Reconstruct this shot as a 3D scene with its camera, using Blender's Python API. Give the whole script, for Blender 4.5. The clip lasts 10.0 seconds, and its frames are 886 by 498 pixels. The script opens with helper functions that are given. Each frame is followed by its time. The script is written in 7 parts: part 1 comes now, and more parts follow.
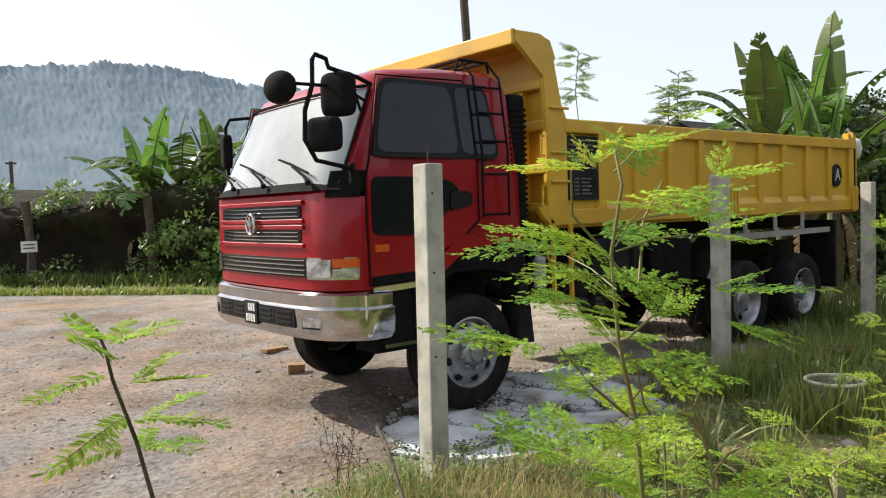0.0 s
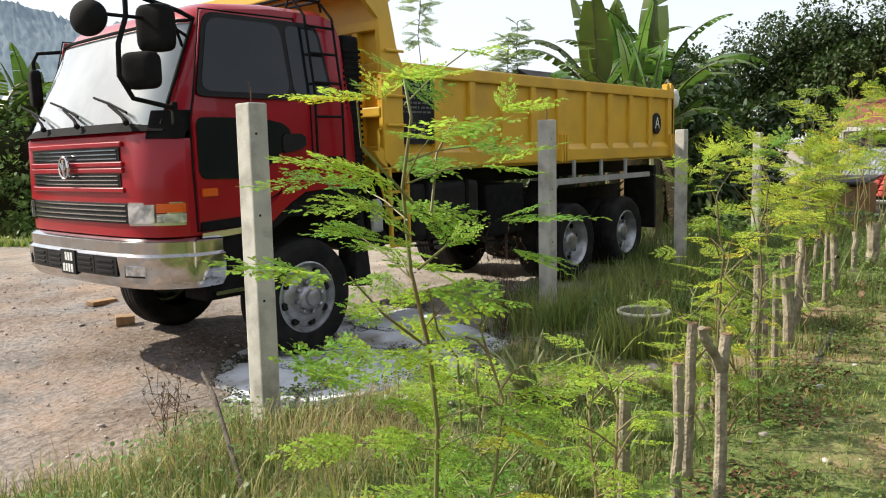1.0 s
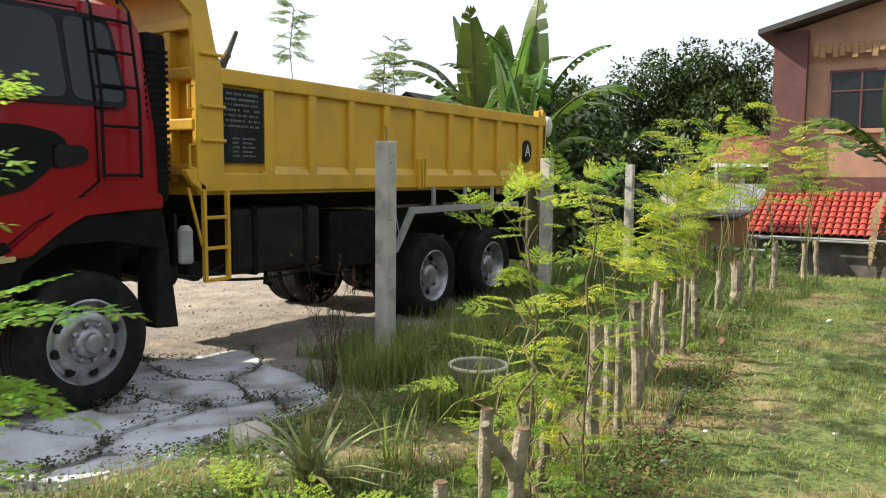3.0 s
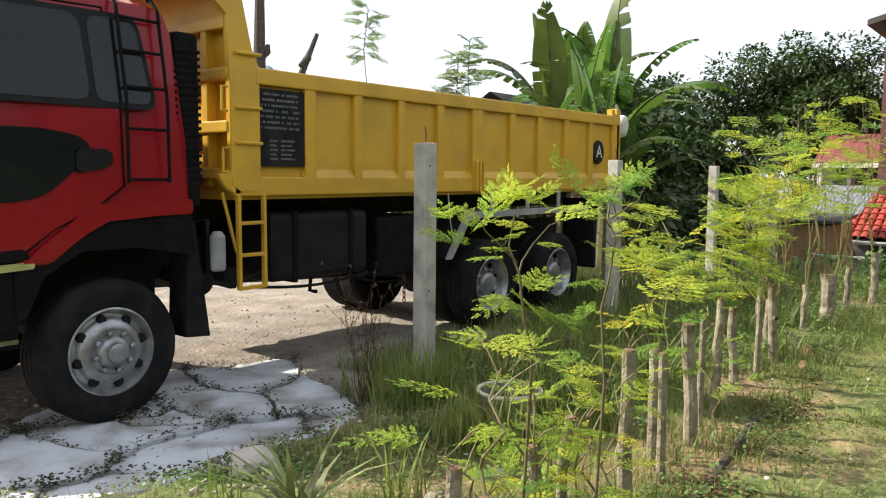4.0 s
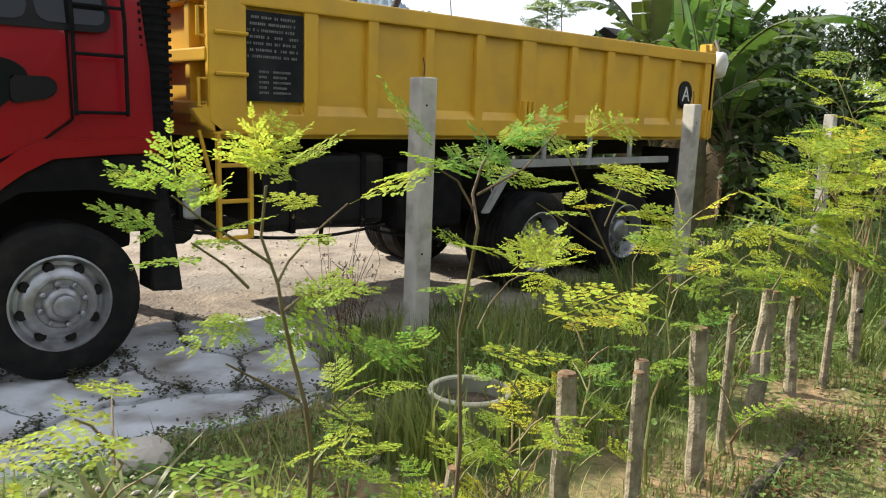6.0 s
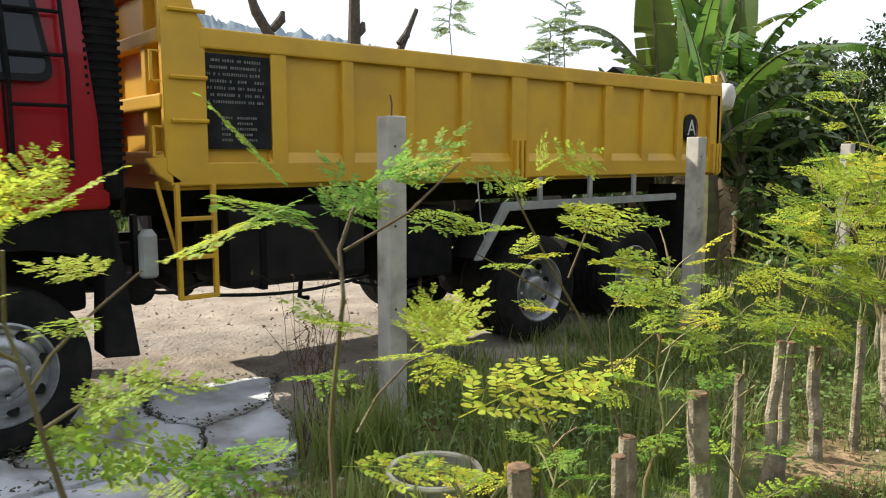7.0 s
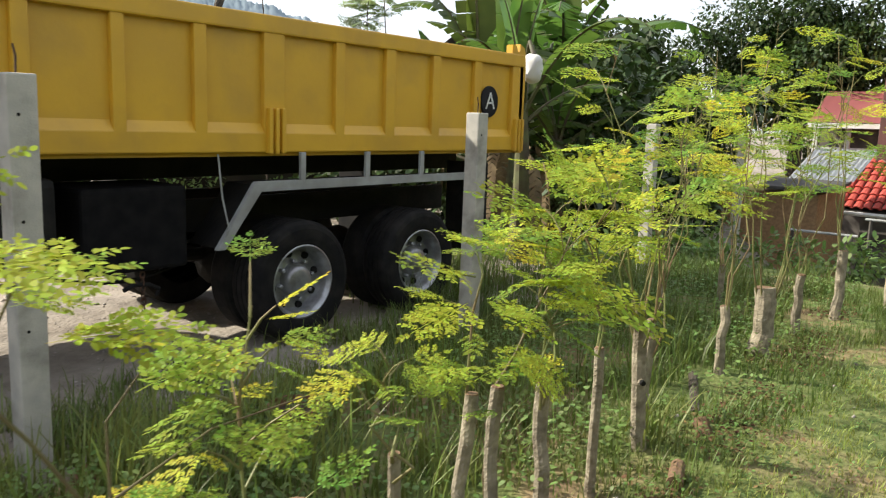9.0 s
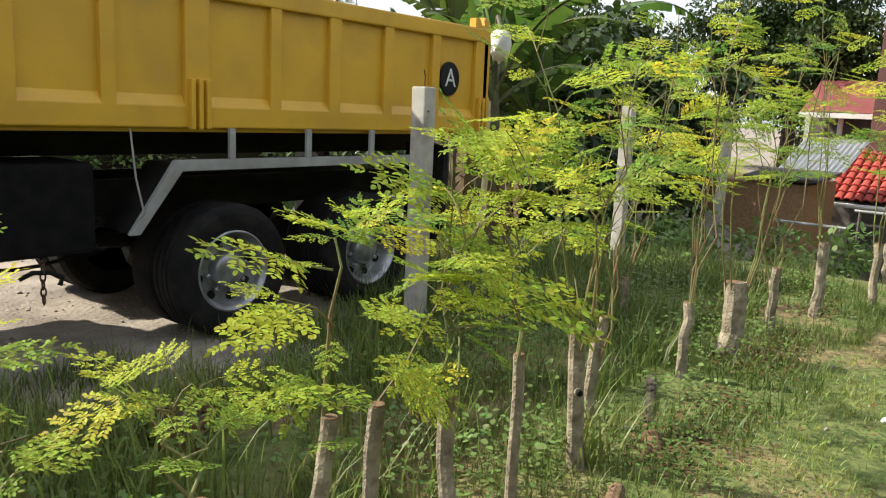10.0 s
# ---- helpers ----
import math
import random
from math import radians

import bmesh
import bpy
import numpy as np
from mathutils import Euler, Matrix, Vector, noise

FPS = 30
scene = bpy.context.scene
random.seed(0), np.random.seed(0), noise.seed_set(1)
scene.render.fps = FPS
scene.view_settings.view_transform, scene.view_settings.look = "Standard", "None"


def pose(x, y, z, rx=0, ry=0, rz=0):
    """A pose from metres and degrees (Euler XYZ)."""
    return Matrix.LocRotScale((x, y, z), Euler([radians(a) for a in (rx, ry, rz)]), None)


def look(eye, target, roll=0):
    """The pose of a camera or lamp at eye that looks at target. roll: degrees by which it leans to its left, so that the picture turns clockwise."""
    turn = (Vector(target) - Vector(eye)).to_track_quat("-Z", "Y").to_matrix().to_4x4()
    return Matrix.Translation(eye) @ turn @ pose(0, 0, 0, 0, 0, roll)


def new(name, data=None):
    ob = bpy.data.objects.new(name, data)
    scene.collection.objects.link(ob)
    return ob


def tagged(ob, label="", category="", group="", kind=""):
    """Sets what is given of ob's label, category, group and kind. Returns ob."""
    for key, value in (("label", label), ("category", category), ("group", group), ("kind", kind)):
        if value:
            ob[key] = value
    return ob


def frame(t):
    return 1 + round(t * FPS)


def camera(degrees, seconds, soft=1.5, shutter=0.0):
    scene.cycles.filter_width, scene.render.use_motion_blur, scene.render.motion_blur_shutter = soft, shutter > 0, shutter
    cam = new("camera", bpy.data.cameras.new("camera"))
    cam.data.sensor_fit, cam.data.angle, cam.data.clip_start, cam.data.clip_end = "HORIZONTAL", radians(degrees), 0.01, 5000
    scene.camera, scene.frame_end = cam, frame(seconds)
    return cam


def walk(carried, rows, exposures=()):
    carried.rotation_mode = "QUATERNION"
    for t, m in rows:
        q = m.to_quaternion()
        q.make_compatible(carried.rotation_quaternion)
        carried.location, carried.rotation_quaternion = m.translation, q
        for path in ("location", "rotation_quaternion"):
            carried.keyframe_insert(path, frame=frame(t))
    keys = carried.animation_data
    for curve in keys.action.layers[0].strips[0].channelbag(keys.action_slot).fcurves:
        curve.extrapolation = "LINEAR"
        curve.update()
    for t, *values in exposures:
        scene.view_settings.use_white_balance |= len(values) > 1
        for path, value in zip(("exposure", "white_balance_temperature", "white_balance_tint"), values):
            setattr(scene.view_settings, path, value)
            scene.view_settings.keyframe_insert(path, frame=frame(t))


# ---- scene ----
cam = camera(59.9, 10.0, soft=1.1, shutter=0.2)
PATH = [
    (0, (-4.234, -4.91, 1.708), (-2.981, -3.355, 1.607), -1.8),
    (0.5, (-4.201, -4.961, 1.7), (-2.846, -3.499, 1.536), -2.3),
    (1, (-4.159, -5.012, 1.672), (-2.642, -3.733, 1.424), -1.6),
    (1.5, (-4.04, -4.98, 1.657), (-2.557, -3.652, 1.465), -2.6),
    (2, (-3.77, -4.928, 1.651), (-2.239, -3.686, 1.317), -2.3),
    (2.5, (-3.495, -4.926, 1.67), (-1.829, -3.878, 1.314), -1.4),
    (3, (-3.134, -4.932, 1.678), (-1.455, -3.863, 1.486), 0.4),
    (3.2, (-3.010, -4.985, 1.715), (-1.341, -3.904, 1.500), 0.2),
    (4.3, (-2.300, -4.990, 1.690), (-0.795, -3.688, 1.480), 1.0),
    (4.5, (-2.110, -5.040, 1.640), (-0.580, -3.788, 1.340), 2.9),
    (5, (-1.93, -4.992, 1.639), (-0.458, -3.697, 1.244), 0.8),
    (5.2, (-1.800, -4.970, 1.668), (-0.340, -3.649, 1.317), 1.2),
    (6.3, (-1.192, -4.970, 1.740), (0.096, -3.484, 1.377), 1.8),
    (6.5, (-1.117, -4.898, 1.731), (0.193, -3.426, 1.387), 1.4),
    (7, (-0.811, -4.803, 1.709), (0.469, -3.285, 1.472), -0.1),
    (7.5, (-0.508, -4.829, 1.703), (0.745, -3.29, 1.453), -0.5),
    (8, (-0.127, -4.88, 1.735), (1.084, -3.324, 1.401), -1.1),
    (8.5, (0.164, -4.777, 1.761), (1.473, -3.311, 1.393), 1.4),
    (9, (0.434, -4.723, 1.798), (1.957, -3.468, 1.473), 2.0),
    (9.5, (0.816, -4.761, 1.739), (2.346, -3.5, 1.473), 2.3),
    (10, (1.073, -4.677, 1.719), (2.602, -3.437, 1.366), 2.6),
]
walk(cam, [(t, look(eye, target, roll)) for t, eye, target, roll in PATH],
     exposures=[(0, 0.27), (0.3, 0.12), (0.6, 0.10), (1.0, 0.40), (2.0, 0.45), (5.0, 0.56), (7.5, 0.44), (8.0, 0.40), (9.0, 0.52), (10.0, 0.49)])

# ---- light: hazy morning sun from beyond the truck, bright sky ----
SUN_DIR = Vector((-0.34, 0.76, 0.63)).normalized()
world = bpy.data.worlds.new("sky")
scene.world = world
world.use_nodes = True
wn = world.node_tree
sky = wn.nodes.new("ShaderNodeTexSky")
sky.sky_type = "NISHITA"
sky.sun_disc = False
sky.sun_elevation = math.asin(SUN_DIR.z)
sky.sun_rotation = math.atan2(SUN_DIR.x, SUN_DIR.y)
sky.air_density, sky.dust_density, sky.ozone_density = 1.0, 2.0, 1.0
haze = wn.nodes.new("ShaderNodeMix")
haze.data_type = "RGBA"
haze.inputs[0].default_value = 0.62
haze.inputs[7].default_value = (6.2, 6.4, 6.8, 1)
wn.links.new(sky.outputs[0], haze.inputs[6])
wn.nodes["Background"].inputs["Strength"].default_value = 0.15
wn.links.new(haze.outputs[2], wn.nodes["Background"].inputs["Color"])
sun_data = bpy.data.lights.new("sun", "SUN")
sun_data.energy, sun_data.angle, sun_data.color = 6.0, radians(0.8), (1.0, 0.94, 0.80)
sun = new("sun", sun_data)
sun.matrix_world = look(SUN_DIR * 50, (0, 0, 0))


# ---- materials ----
def mat(name, color, rough=0.6, metal=0.0, vary=None, scale=8.0, bump=0.0, bump_scale=60.0, spec=0.5,
        dirt=None, dirt_scale=3.0, dirt_amount=0.4, island=False, per_object=False, translucent=0.0, coat=0.0):
    """A procedural surface: two scales of colour variation, fine relief and patches of dirt."""
    m = bpy.data.materials.new(name)
    m.use_nodes = True
    nt = m.node_tree
    b = nt.nodes["Principled BSDF"]
    b.inputs["Roughness"].default_value = rough
    b.inputs["Metallic"].default_value = metal
    b.inputs["Specular IOR Level"].default_value = spec
    b.inputs["Coat Weight"].default_value = coat
    co = nt.nodes.new("ShaderNodeTexCoord").outputs["Object"]

    def mix(fac, a, c):
        n = nt.nodes.new("ShaderNodeMix")
        n.data_type = "RGBA"
        for sock, v in ((n.inputs[0], fac), (n.inputs[6], a), (n.inputs[7], c)):
            if isinstance(v, bpy.types.NodeSocket):
                nt.links.new(v, sock)
            else:
                sock.default_value = v if isinstance(v, float) else (*v, 1)
        return n.outputs[2]

    def noise_at(s, detail=5.0, lo=0.35, hi=0.65):
        n = nt.nodes.new("ShaderNodeTexNoise")
        n.inputs["Scale"].default_value = s
        n.inputs["Detail"].default_value = detail
        nt.links.new(co, n.inputs["Vector"])
        r = nt.nodes.new("ShaderNodeMapRange")
        r.inputs[1].default_value, r.inputs[2].default_value = lo, hi
        nt.links.new(n.outputs[0], r.inputs[0])
        return r.outputs[0]

    col = color
    if vary:
        col = mix(noise_at(scale), color, vary)
    if island or per_object:
        if island:
            rnd = nt.nodes.new("ShaderNodeNewGeometry").outputs["Random Per Island"]
        else:
            rnd = nt.nodes.new("ShaderNodeObjectInfo").outputs["Random"]
        hs = nt.nodes.new("ShaderNodeHueSaturation")
        for i, lo, hi in ((0, 0.47, 0.52), (2, 0.7, 1.3)):
            r = nt.nodes.new("ShaderNodeMapRange")
            r.inputs[3].default_value, r.inputs[4].default_value = lo, hi
            nt.links.new(rnd, r.inputs[0])
            nt.links.new(r.outputs[0], hs.inputs[i])
        if isinstance(col, bpy.types.NodeSocket):
            nt.links.new(col, hs.inputs["Color"])
        else:
            hs.inputs["Color"].default_value = (*col, 1)
        col = hs.outputs[0]
    if dirt:
        d = noise_at(dirt_scale, 8.0, 0.48, 0.72)
        k = nt.nodes.new("ShaderNodeMath")
        k.operation = "MULTIPLY"
        k.inputs[1].default_value = dirt_amount
        nt.links.new(d, k.inputs[0])
        col = mix(k.outputs[0], col, dirt)
    if isinstance(col, bpy.types.NodeSocket):
        nt.links.new(col, b.inputs["Base Color"])
    else:
        b.inputs["Base Color"].default_value = (*col, 1)
    if bump:
        n = nt.nodes.new("ShaderNodeTexNoise")
        n.inputs["Scale"].default_value = bump_scale
        n.inputs["Detail"].default_value = 6.0
        nt.links.new(co, n.inputs["Vector"])
        bp = nt.nodes.new("ShaderNodeBump")
        bp.inputs["Strength"].default_value = bump
        bp.inputs["Distance"].default_value = 0.02
        nt.links.new(n.outputs[0], bp.inputs["Height"])
        nt.links.new(bp.outputs[0], b.inputs["Normal"])
    if translucent:
        tr = nt.nodes.new("ShaderNodeBsdfTranslucent")
        ms = nt.nodes.new("ShaderNodeMixShader")
        ms.inputs[0].default_value = translucent
        if isinstance(col, bpy.types.NodeSocket):
            nt.links.new(col, tr.inputs["Color"])
        else:
            tr.inputs["Color"].default_value = (*col, 1)
        out = nt.nodes["Material Output"]
        nt.links.new(b.outputs[0], ms.inputs[1])
        nt.links.new(tr.outputs[0], ms.inputs[2])
        nt.links.new(ms.outputs[0], out.inputs[0])
    return m


YELLOW = mat("yellow_paint", (0.67, 0.385, 0.026), 0.45, vary=(0.59, 0.335, 0.028), scale=1.7, bump=0.06, bump_scale=25,
             dirt=(0.33, 0.20, 0.05), dirt_scale=2.2, dirt_amount=0.4)
RED = mat("red_paint", (0.31, 0.002, 0.010), 0.3, vary=(0.25, 0.002, 0.009), scale=2.0, coat=0.25, spec=0.3,
          dirt=(0.24, 0.012, 0.014), dirt_scale=2.5, dirt_amount=0.25)
CHROME = mat("chrome", (0.62, 0.62, 0.63), 0.12, 1.0, vary=(0.48, 0.47, 0.46), scale=6, bump=0.02, bump_scale=9)
BLACK = mat("black_plastic", (0.006, 0.006, 0.0065), 0.55, vary=(0.011, 0.010, 0.010), scale=7, bump=0.03, bump_scale=90, spec=0.22)
MATTE = mat("matte_black_plastic", (0.008, 0.008, 0.0085), 0.85, vary=(0.014, 0.013, 0.013), scale=9, spec=0.06)
CHASSIS = mat("chassis_black", (0.005, 0.005, 0.005), 0.7, vary=(0.012, 0.011, 0.010), scale=5, bump=0.2, bump_scale=30, spec=0.25,
              dirt=(0.03, 0.026, 0.022), dirt_scale=4, dirt_amount=0.4)
RUBBER = mat("tyre_rubber", (0.007, 0.007, 0.0075), 0.85, vary=(0.014, 0.013, 0.012), scale=9, bump=0.15, bump_scale=50, spec=0.2,
             dirt=(0.06, 0.052, 0.045), dirt_scale=5, dirt_amount=0.3)
RIM = mat("rim_steel", (0.46, 0.47, 0.49), 0.36, 0.65, vary=(0.28, 0.28, 0.29), scale=9, bump=0.1, bump_scale=40,
          dirt=(0.16, 0.13, 0.11), dirt_scale=8, dirt_amount=0.6)
GREY_PAINT = mat("grey_paint", (0.36, 0.37, 0.36), 0.5, vary=(0.28, 0.28, 0.27), scale=7, dirt=(0.12, 0.1, 0.08), dirt_amount=0.4)
GLASS = mat("cab_glass", (0.008, 0.010, 0.012), 0.07, 0.0, vary=(0.014, 0.016, 0.018), scale=1.5, spec=0.3)
# pale grey base colour carries part of the sky's reflection
SCREEN = mat("glass_with_painted_sky", (0.17, 0.19, 0.20), 0.06, 0.0, vary=(0.34, 0.37, 0.38), scale=1.1, spec=0.7, coat=0.6)
LENS = mat("lamp_lens", (0.80, 0.81, 0.82), 0.08, 0.7, vary=(0.3, 0.31, 0.33), scale=14, bump=0.15, bump_scale=30)
AMBER = mat("amber_lens", (0.62, 0.10, 0.01), 0.2, bump=0.2, bump_scale=80)
WHITE_MARK = mat("white_lettering", (0.75, 0.75, 0.72), 0.6, vary=(0.5, 0.5, 0.48), scale=40)
FAINT_MARK = mat("faded_lettering", (0.22, 0.22, 0.21), 0.7, vary=(0.09, 0.09, 0.09), scale=30)
SIGN_BLACK = mat("black_sign_paint", (0.010, 0.011, 0.013), 0.6, vary=(0.018, 0.019, 0.021), scale=6, dirt=(0.06, 0.055, 0.05), dirt_amount=0.25, spec=0.12)
CONCRETE = mat("post_concrete", (0.40, 0.38, 0.34), 0.9, vary=(0.52, 0.49, 0.43), scale=7, bump=0.22, bump_scale=110,
               dirt=(0.13, 0.115, 0.09), dirt_scale=5, dirt_amount=0.75)
CEMENT = mat("cement_slab", (0.62, 0.64, 0.67), 0.9, vary=(0.42, 0.43, 0.44), scale=2.6, bump=0.5, bump_scale=30,
             dirt=(0.19, 0.165, 0.135), dirt_scale=2.4, dirt_amount=1.0)
RUST = mat("rusty_iron", (0.10, 0.045, 0.025), 0.85, vary=(0.05, 0.03, 0.02), scale=30)
BARK = mat("pale_bark", (0.35, 0.30, 0.22), 0.9, vary=(0.20, 0.165, 0.115), scale=16, bump=0.6, bump_scale=70,
           dirt=(0.09, 0.07, 0.05), dirt_scale=14, dirt_amount=0.7)
CUT = mat("cut_wood", (0.22, 0.13, 0.07), 0.9, vary=(0.10, 0.06, 0.035), scale=40, bump=0.4)
DARK_BARK = mat("dark_bark", (0.055, 0.042, 0.032), 0.95, vary=(0.10, 0.08, 0.06), scale=12, bump=0.8, bump_scale=40)
GREEN_STEM = mat("green_stem", (0.17, 0.20, 0.06), 0.65, vary=(0.19, 0.12, 0.06), scale=4)
TWIG_STEM = mat("brown_stem", (0.115, 0.075, 0.045), 0.75, vary=(0.15, 0.13, 0.055), scale=6)
LEAF = mat("young_leaf", (0.47, 0.53, 0.06), 0.6, vary=(0.15, 0.29, 0.05), scale=2.2, island=True, translucent=0.55, spec=0.2)
LEAF_FRESH = mat("fresh_leaf", (0.42, 0.55, 0.065), 0.6, vary=(0.15, 0.31, 0.05), scale=2.2, island=True, translucent=0.55, spec=0.2)
LEAF_YELLOW = mat("yellowing_leaf", (0.58, 0.50, 0.05), 0.6, vary=(0.42, 0.49, 0.05), scale=9, island=True, translucent=0.5, spec=0.2)
PALE_LEAF = mat("pale_feather_leaf", (0.20, 0.29, 0.11), 0.6, vary=(0.28, 0.36, 0.15), scale=1.0, island=True, translucent=0.5, spec=0.2)
LITTER = mat("leaf_litter", (0.10, 0.06, 0.03), 0.9, vary=(0.20, 0.13, 0.065), scale=1.8, island=True, spec=0.1)
LEAF_DARK = mat("tree_leaf", (0.030, 0.060, 0.012), 0.5, vary=(0.05, 0.085, 0.018), scale=0.9, island=True, translucent=0.25)
BANANA = mat("banana_leaf", (0.060, 0.125, 0.020), 0.42, vary=(0.13, 0.21, 0.035), scale=1.2, translucent=0.42, per_object=True,
             bump=0.2, bump_scale=8)
BANANA_DRY = mat("dry_banana_leaf", (0.21, 0.15, 0.075), 0.85, vary=(0.10, 0.07, 0.04), scale=5, bump=0.4)
BANANA_STEM = mat("banana_stem", (0.11, 0.12, 0.045), 0.7, vary=(0.07, 0.05, 0.03), scale=6, bump=0.2, bump_scale=12)
GRASS = mat("tall_grass", (0.100, 0.155, 0.030), 0.5, vary=(0.185, 0.23, 0.06), scale=0.8, island=True, translucent=0.45)
GRASS_DRY = mat("dry_grass", (0.42, 0.34, 0.15), 0.7, vary=(0.28, 0.26, 0.10), scale=1.2, island=True, translucent=0.35)
REED = mat("reed_blade", (0.16, 0.225, 0.045), 0.5, vary=(0.26, 0.30, 0.08), scale=1.1, island=True, translucent=0.5)
LAWN = mat("lawn_grass", (0.20, 0.275, 0.05), 0.5, vary=(0.31, 0.34, 0.085), scale=0.9, island=True, translucent=0.4)
WEED = mat("weed_leaf", (0.115, 0.195, 0.045), 0.5, vary=(0.18, 0.27, 0.07), scale=1.5, island=True, translucent=0.4)
PLASTIC = mat("cream_plastic", (0.66, 0.62, 0.48), 0.55, vary=(0.48, 0.44, 0.32), scale=9, dirt=(0.15, 0.12, 0.08), dirt_scale=5, dirt_amount=0.7)
POT_GREY = mat("stained_grey_plastic", (0.26, 0.26, 0.20), 0.6, vary=(0.18, 0.18, 0.13), scale=7, dirt=(0.10, 0.085, 0.055), dirt_scale=4, dirt_amount=0.8)
TERRACOTTA = mat("terracotta", (0.26, 0.12, 0.07), 0.9, vary=(0.17, 0.085, 0.05), scale=9, bump=0.3)
SOIL = mat("soil", (0.12, 0.085, 0.055), 0.95, vary=(0.07, 0.05, 0.035), scale=12, bump=0.8, bump_scale=25)
# near-black earth: the shade under the overhang is put into the colour
BANK = mat("shade_painted_earth", (0.012, 0.010, 0.007), 0.95, vary=(0.028, 0.022, 0.014), scale=1.3, bump=1.0, bump_scale=6, spec=0.1,
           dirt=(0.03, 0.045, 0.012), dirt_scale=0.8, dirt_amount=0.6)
# dark surface of the added wall behind the camera
UNSEEN_DARK = mat("unseen_wall_dark", (0.022, 0.03, 0.014), 0.95, vary=(0.04, 0.05, 0.022), scale=0.9, bump=0.8, bump_scale=5, spec=0.05)
# pale blue-grey base colour carries the morning haze over the forest
HILL = mat("forest_painted_haze", (0.20, 0.25, 0.283), 1.0, vary=(0.25, 0.30, 0.33), scale=0.035, spec=0.0)
TILE = mat("red_roof_tile", (0.44, 0.065, 0.045), 0.75, vary=(0.30, 0.05, 0.035), scale=3)
PEACH = mat("peach_render", (0.44, 0.255, 0.165), 0.9, vary=(0.36, 0.21, 0.14), scale=1.4, dirt=(0.16, 0.1, 0.07), dirt_scale=0.9, dirt_amount=0.4)
MAROON = mat("maroon_render", (0.13, 0.058, 0.05), 0.9, vary=(0.10, 0.045, 0.04), scale=1.5)
WALL_GREY = mat("stained_concrete", (0.16, 0.145, 0.125), 0.95, vary=(0.09, 0.08, 0.07), scale=2, bump=0.3,
                dirt=(0.04, 0.036, 0.03), dirt_scale=1.2, dirt_amount=0.8)
PINK_ROOF = mat("faded_pink_roof", (0.42, 0.14, 0.14), 0.7, vary=(0.36, 0.115, 0.12), scale=0.8)
ZINC = mat("zinc_sheet", (0.50, 0.53, 0.55), 0.4, 0.3, vary=(0.40, 0.43, 0.45), scale=2)
BLUE_TARP = mat("blue_tarp", (0.13, 0.22, 0.46), 0.5, vary=(0.25, 0.33, 0.52), scale=1.4, bump=0.4, bump_scale=4)
WHITE_PAINT = mat("white_paint", (0.70, 0.69, 0.66), 0.7, vary=(0.6, 0.59, 0.56), scale=3)
DARK_ROOF = mat("dark_roof_sheet", (0.04, 0.038, 0.036), 0.7, vary=(0.07, 0.065, 0.06), scale=2)
TIMBER = mat("sawn_timber", (0.36, 0.22, 0.11), 0.85, vary=(0.25, 0.15, 0.075), scale=14, bump=0.4)


# ---- building helpers ----
def part(name, bm, material, parent=None, label="", smooth=False):
    """Links a bmesh, built in world places, as one mesh object under a thing or a part."""
    me = bpy.data.meshes.new(name)
    bmesh.ops.recalc_face_normals(bm, faces=bm.faces)
    bm.to_mesh(me)
    bm.free()
    if smooth:
        me.shade_smooth()
        me.set_sharp_from_angle(angle=radians(38))
    return link(name, me, material, parent, label)


def link(name, me, material, parent=None, label=""):
    if material and not me.materials:
        me.materials.append(material)
    ob = new(name, me)
    if parent is not None:
        ob.parent = parent
        if parent.type == "EMPTY":
            ob.matrix_parent_inverse = parent.matrix_basis.inverted()
    if label:
        ob["label"] = label
    return ob


def thing(name, at, label, category, group="", kind=""):
    ob = new(name)
    ob.empty_display_size = 0.1
    ob.matrix_basis = Matrix.Translation(at)
    return tagged(ob, label, category, group, kind)


def grid_mesh(name, verts, faces, material, parent=None, label="", smooth=False):
    """A mesh from arrays of places and of faces with equally many corners."""
    verts, faces = np.asarray(verts, np.float32).reshape(-1, 3), np.asarray(faces, np.int32)
    me = bpy.data.meshes.new(name)
    n, k = faces.shape
    me.vertices.add(len(verts))
    me.vertices.foreach_set("co", verts.ravel())
    me.loops.add(n * k)
    me.loops.foreach_set("vertex_index", faces.ravel())
    me.polygons.add(n)
    me.polygons.foreach_set("loop_start", np.arange(0, n * k, k, dtype=np.int32))
    me.update(calc_edges=True)
    if smooth:
        me.shade_smooth()
    return link(name, me, material, parent, label)


def box(bm, x0, x1, y0, y1, z0, z1, bevel=0.0):
    r = bmesh.ops.create_cube(bm, size=1.0)
    vs = r["verts"]
    for v in vs:
        v.co = Vector(((x0 + x1) / 2 + v.co.x * (x1 - x0), (y0 + y1) / 2 + v.co.y * (y1 - y0), (z0 + z1) / 2 + v.co.z * (z1 - z0)))
    if bevel:
        es = {e for v in vs for e in v.link_edges}
        bmesh.ops.bevel(bm, geom=list(es), offset=bevel, segments=2, affect="EDGES", profile=0.6)
    return bm


def prism(bm, poly, y0, y1, bevel=0.0):
    """A polygon of (x, z) drawn out along y."""
    a = [bm.verts.new((x, y0, z)) for x, z in poly]
    b = [bm.verts.new((x, y1, z)) for x, z in poly]
    fs = [bm.faces.new(a), bm.faces.new(b[::-1])]
    n = len(poly)
    for i in range(n):
        fs.append(bm.faces.new((a[i], b[i], b[(i + 1) % n], a[(i + 1) % n])))
    if bevel:
        es = {e for f in fs for e in f.edges}
        bmesh.ops.bevel(bm, geom=list(es), offset=bevel, segments=2, affect="EDGES")
    return bm


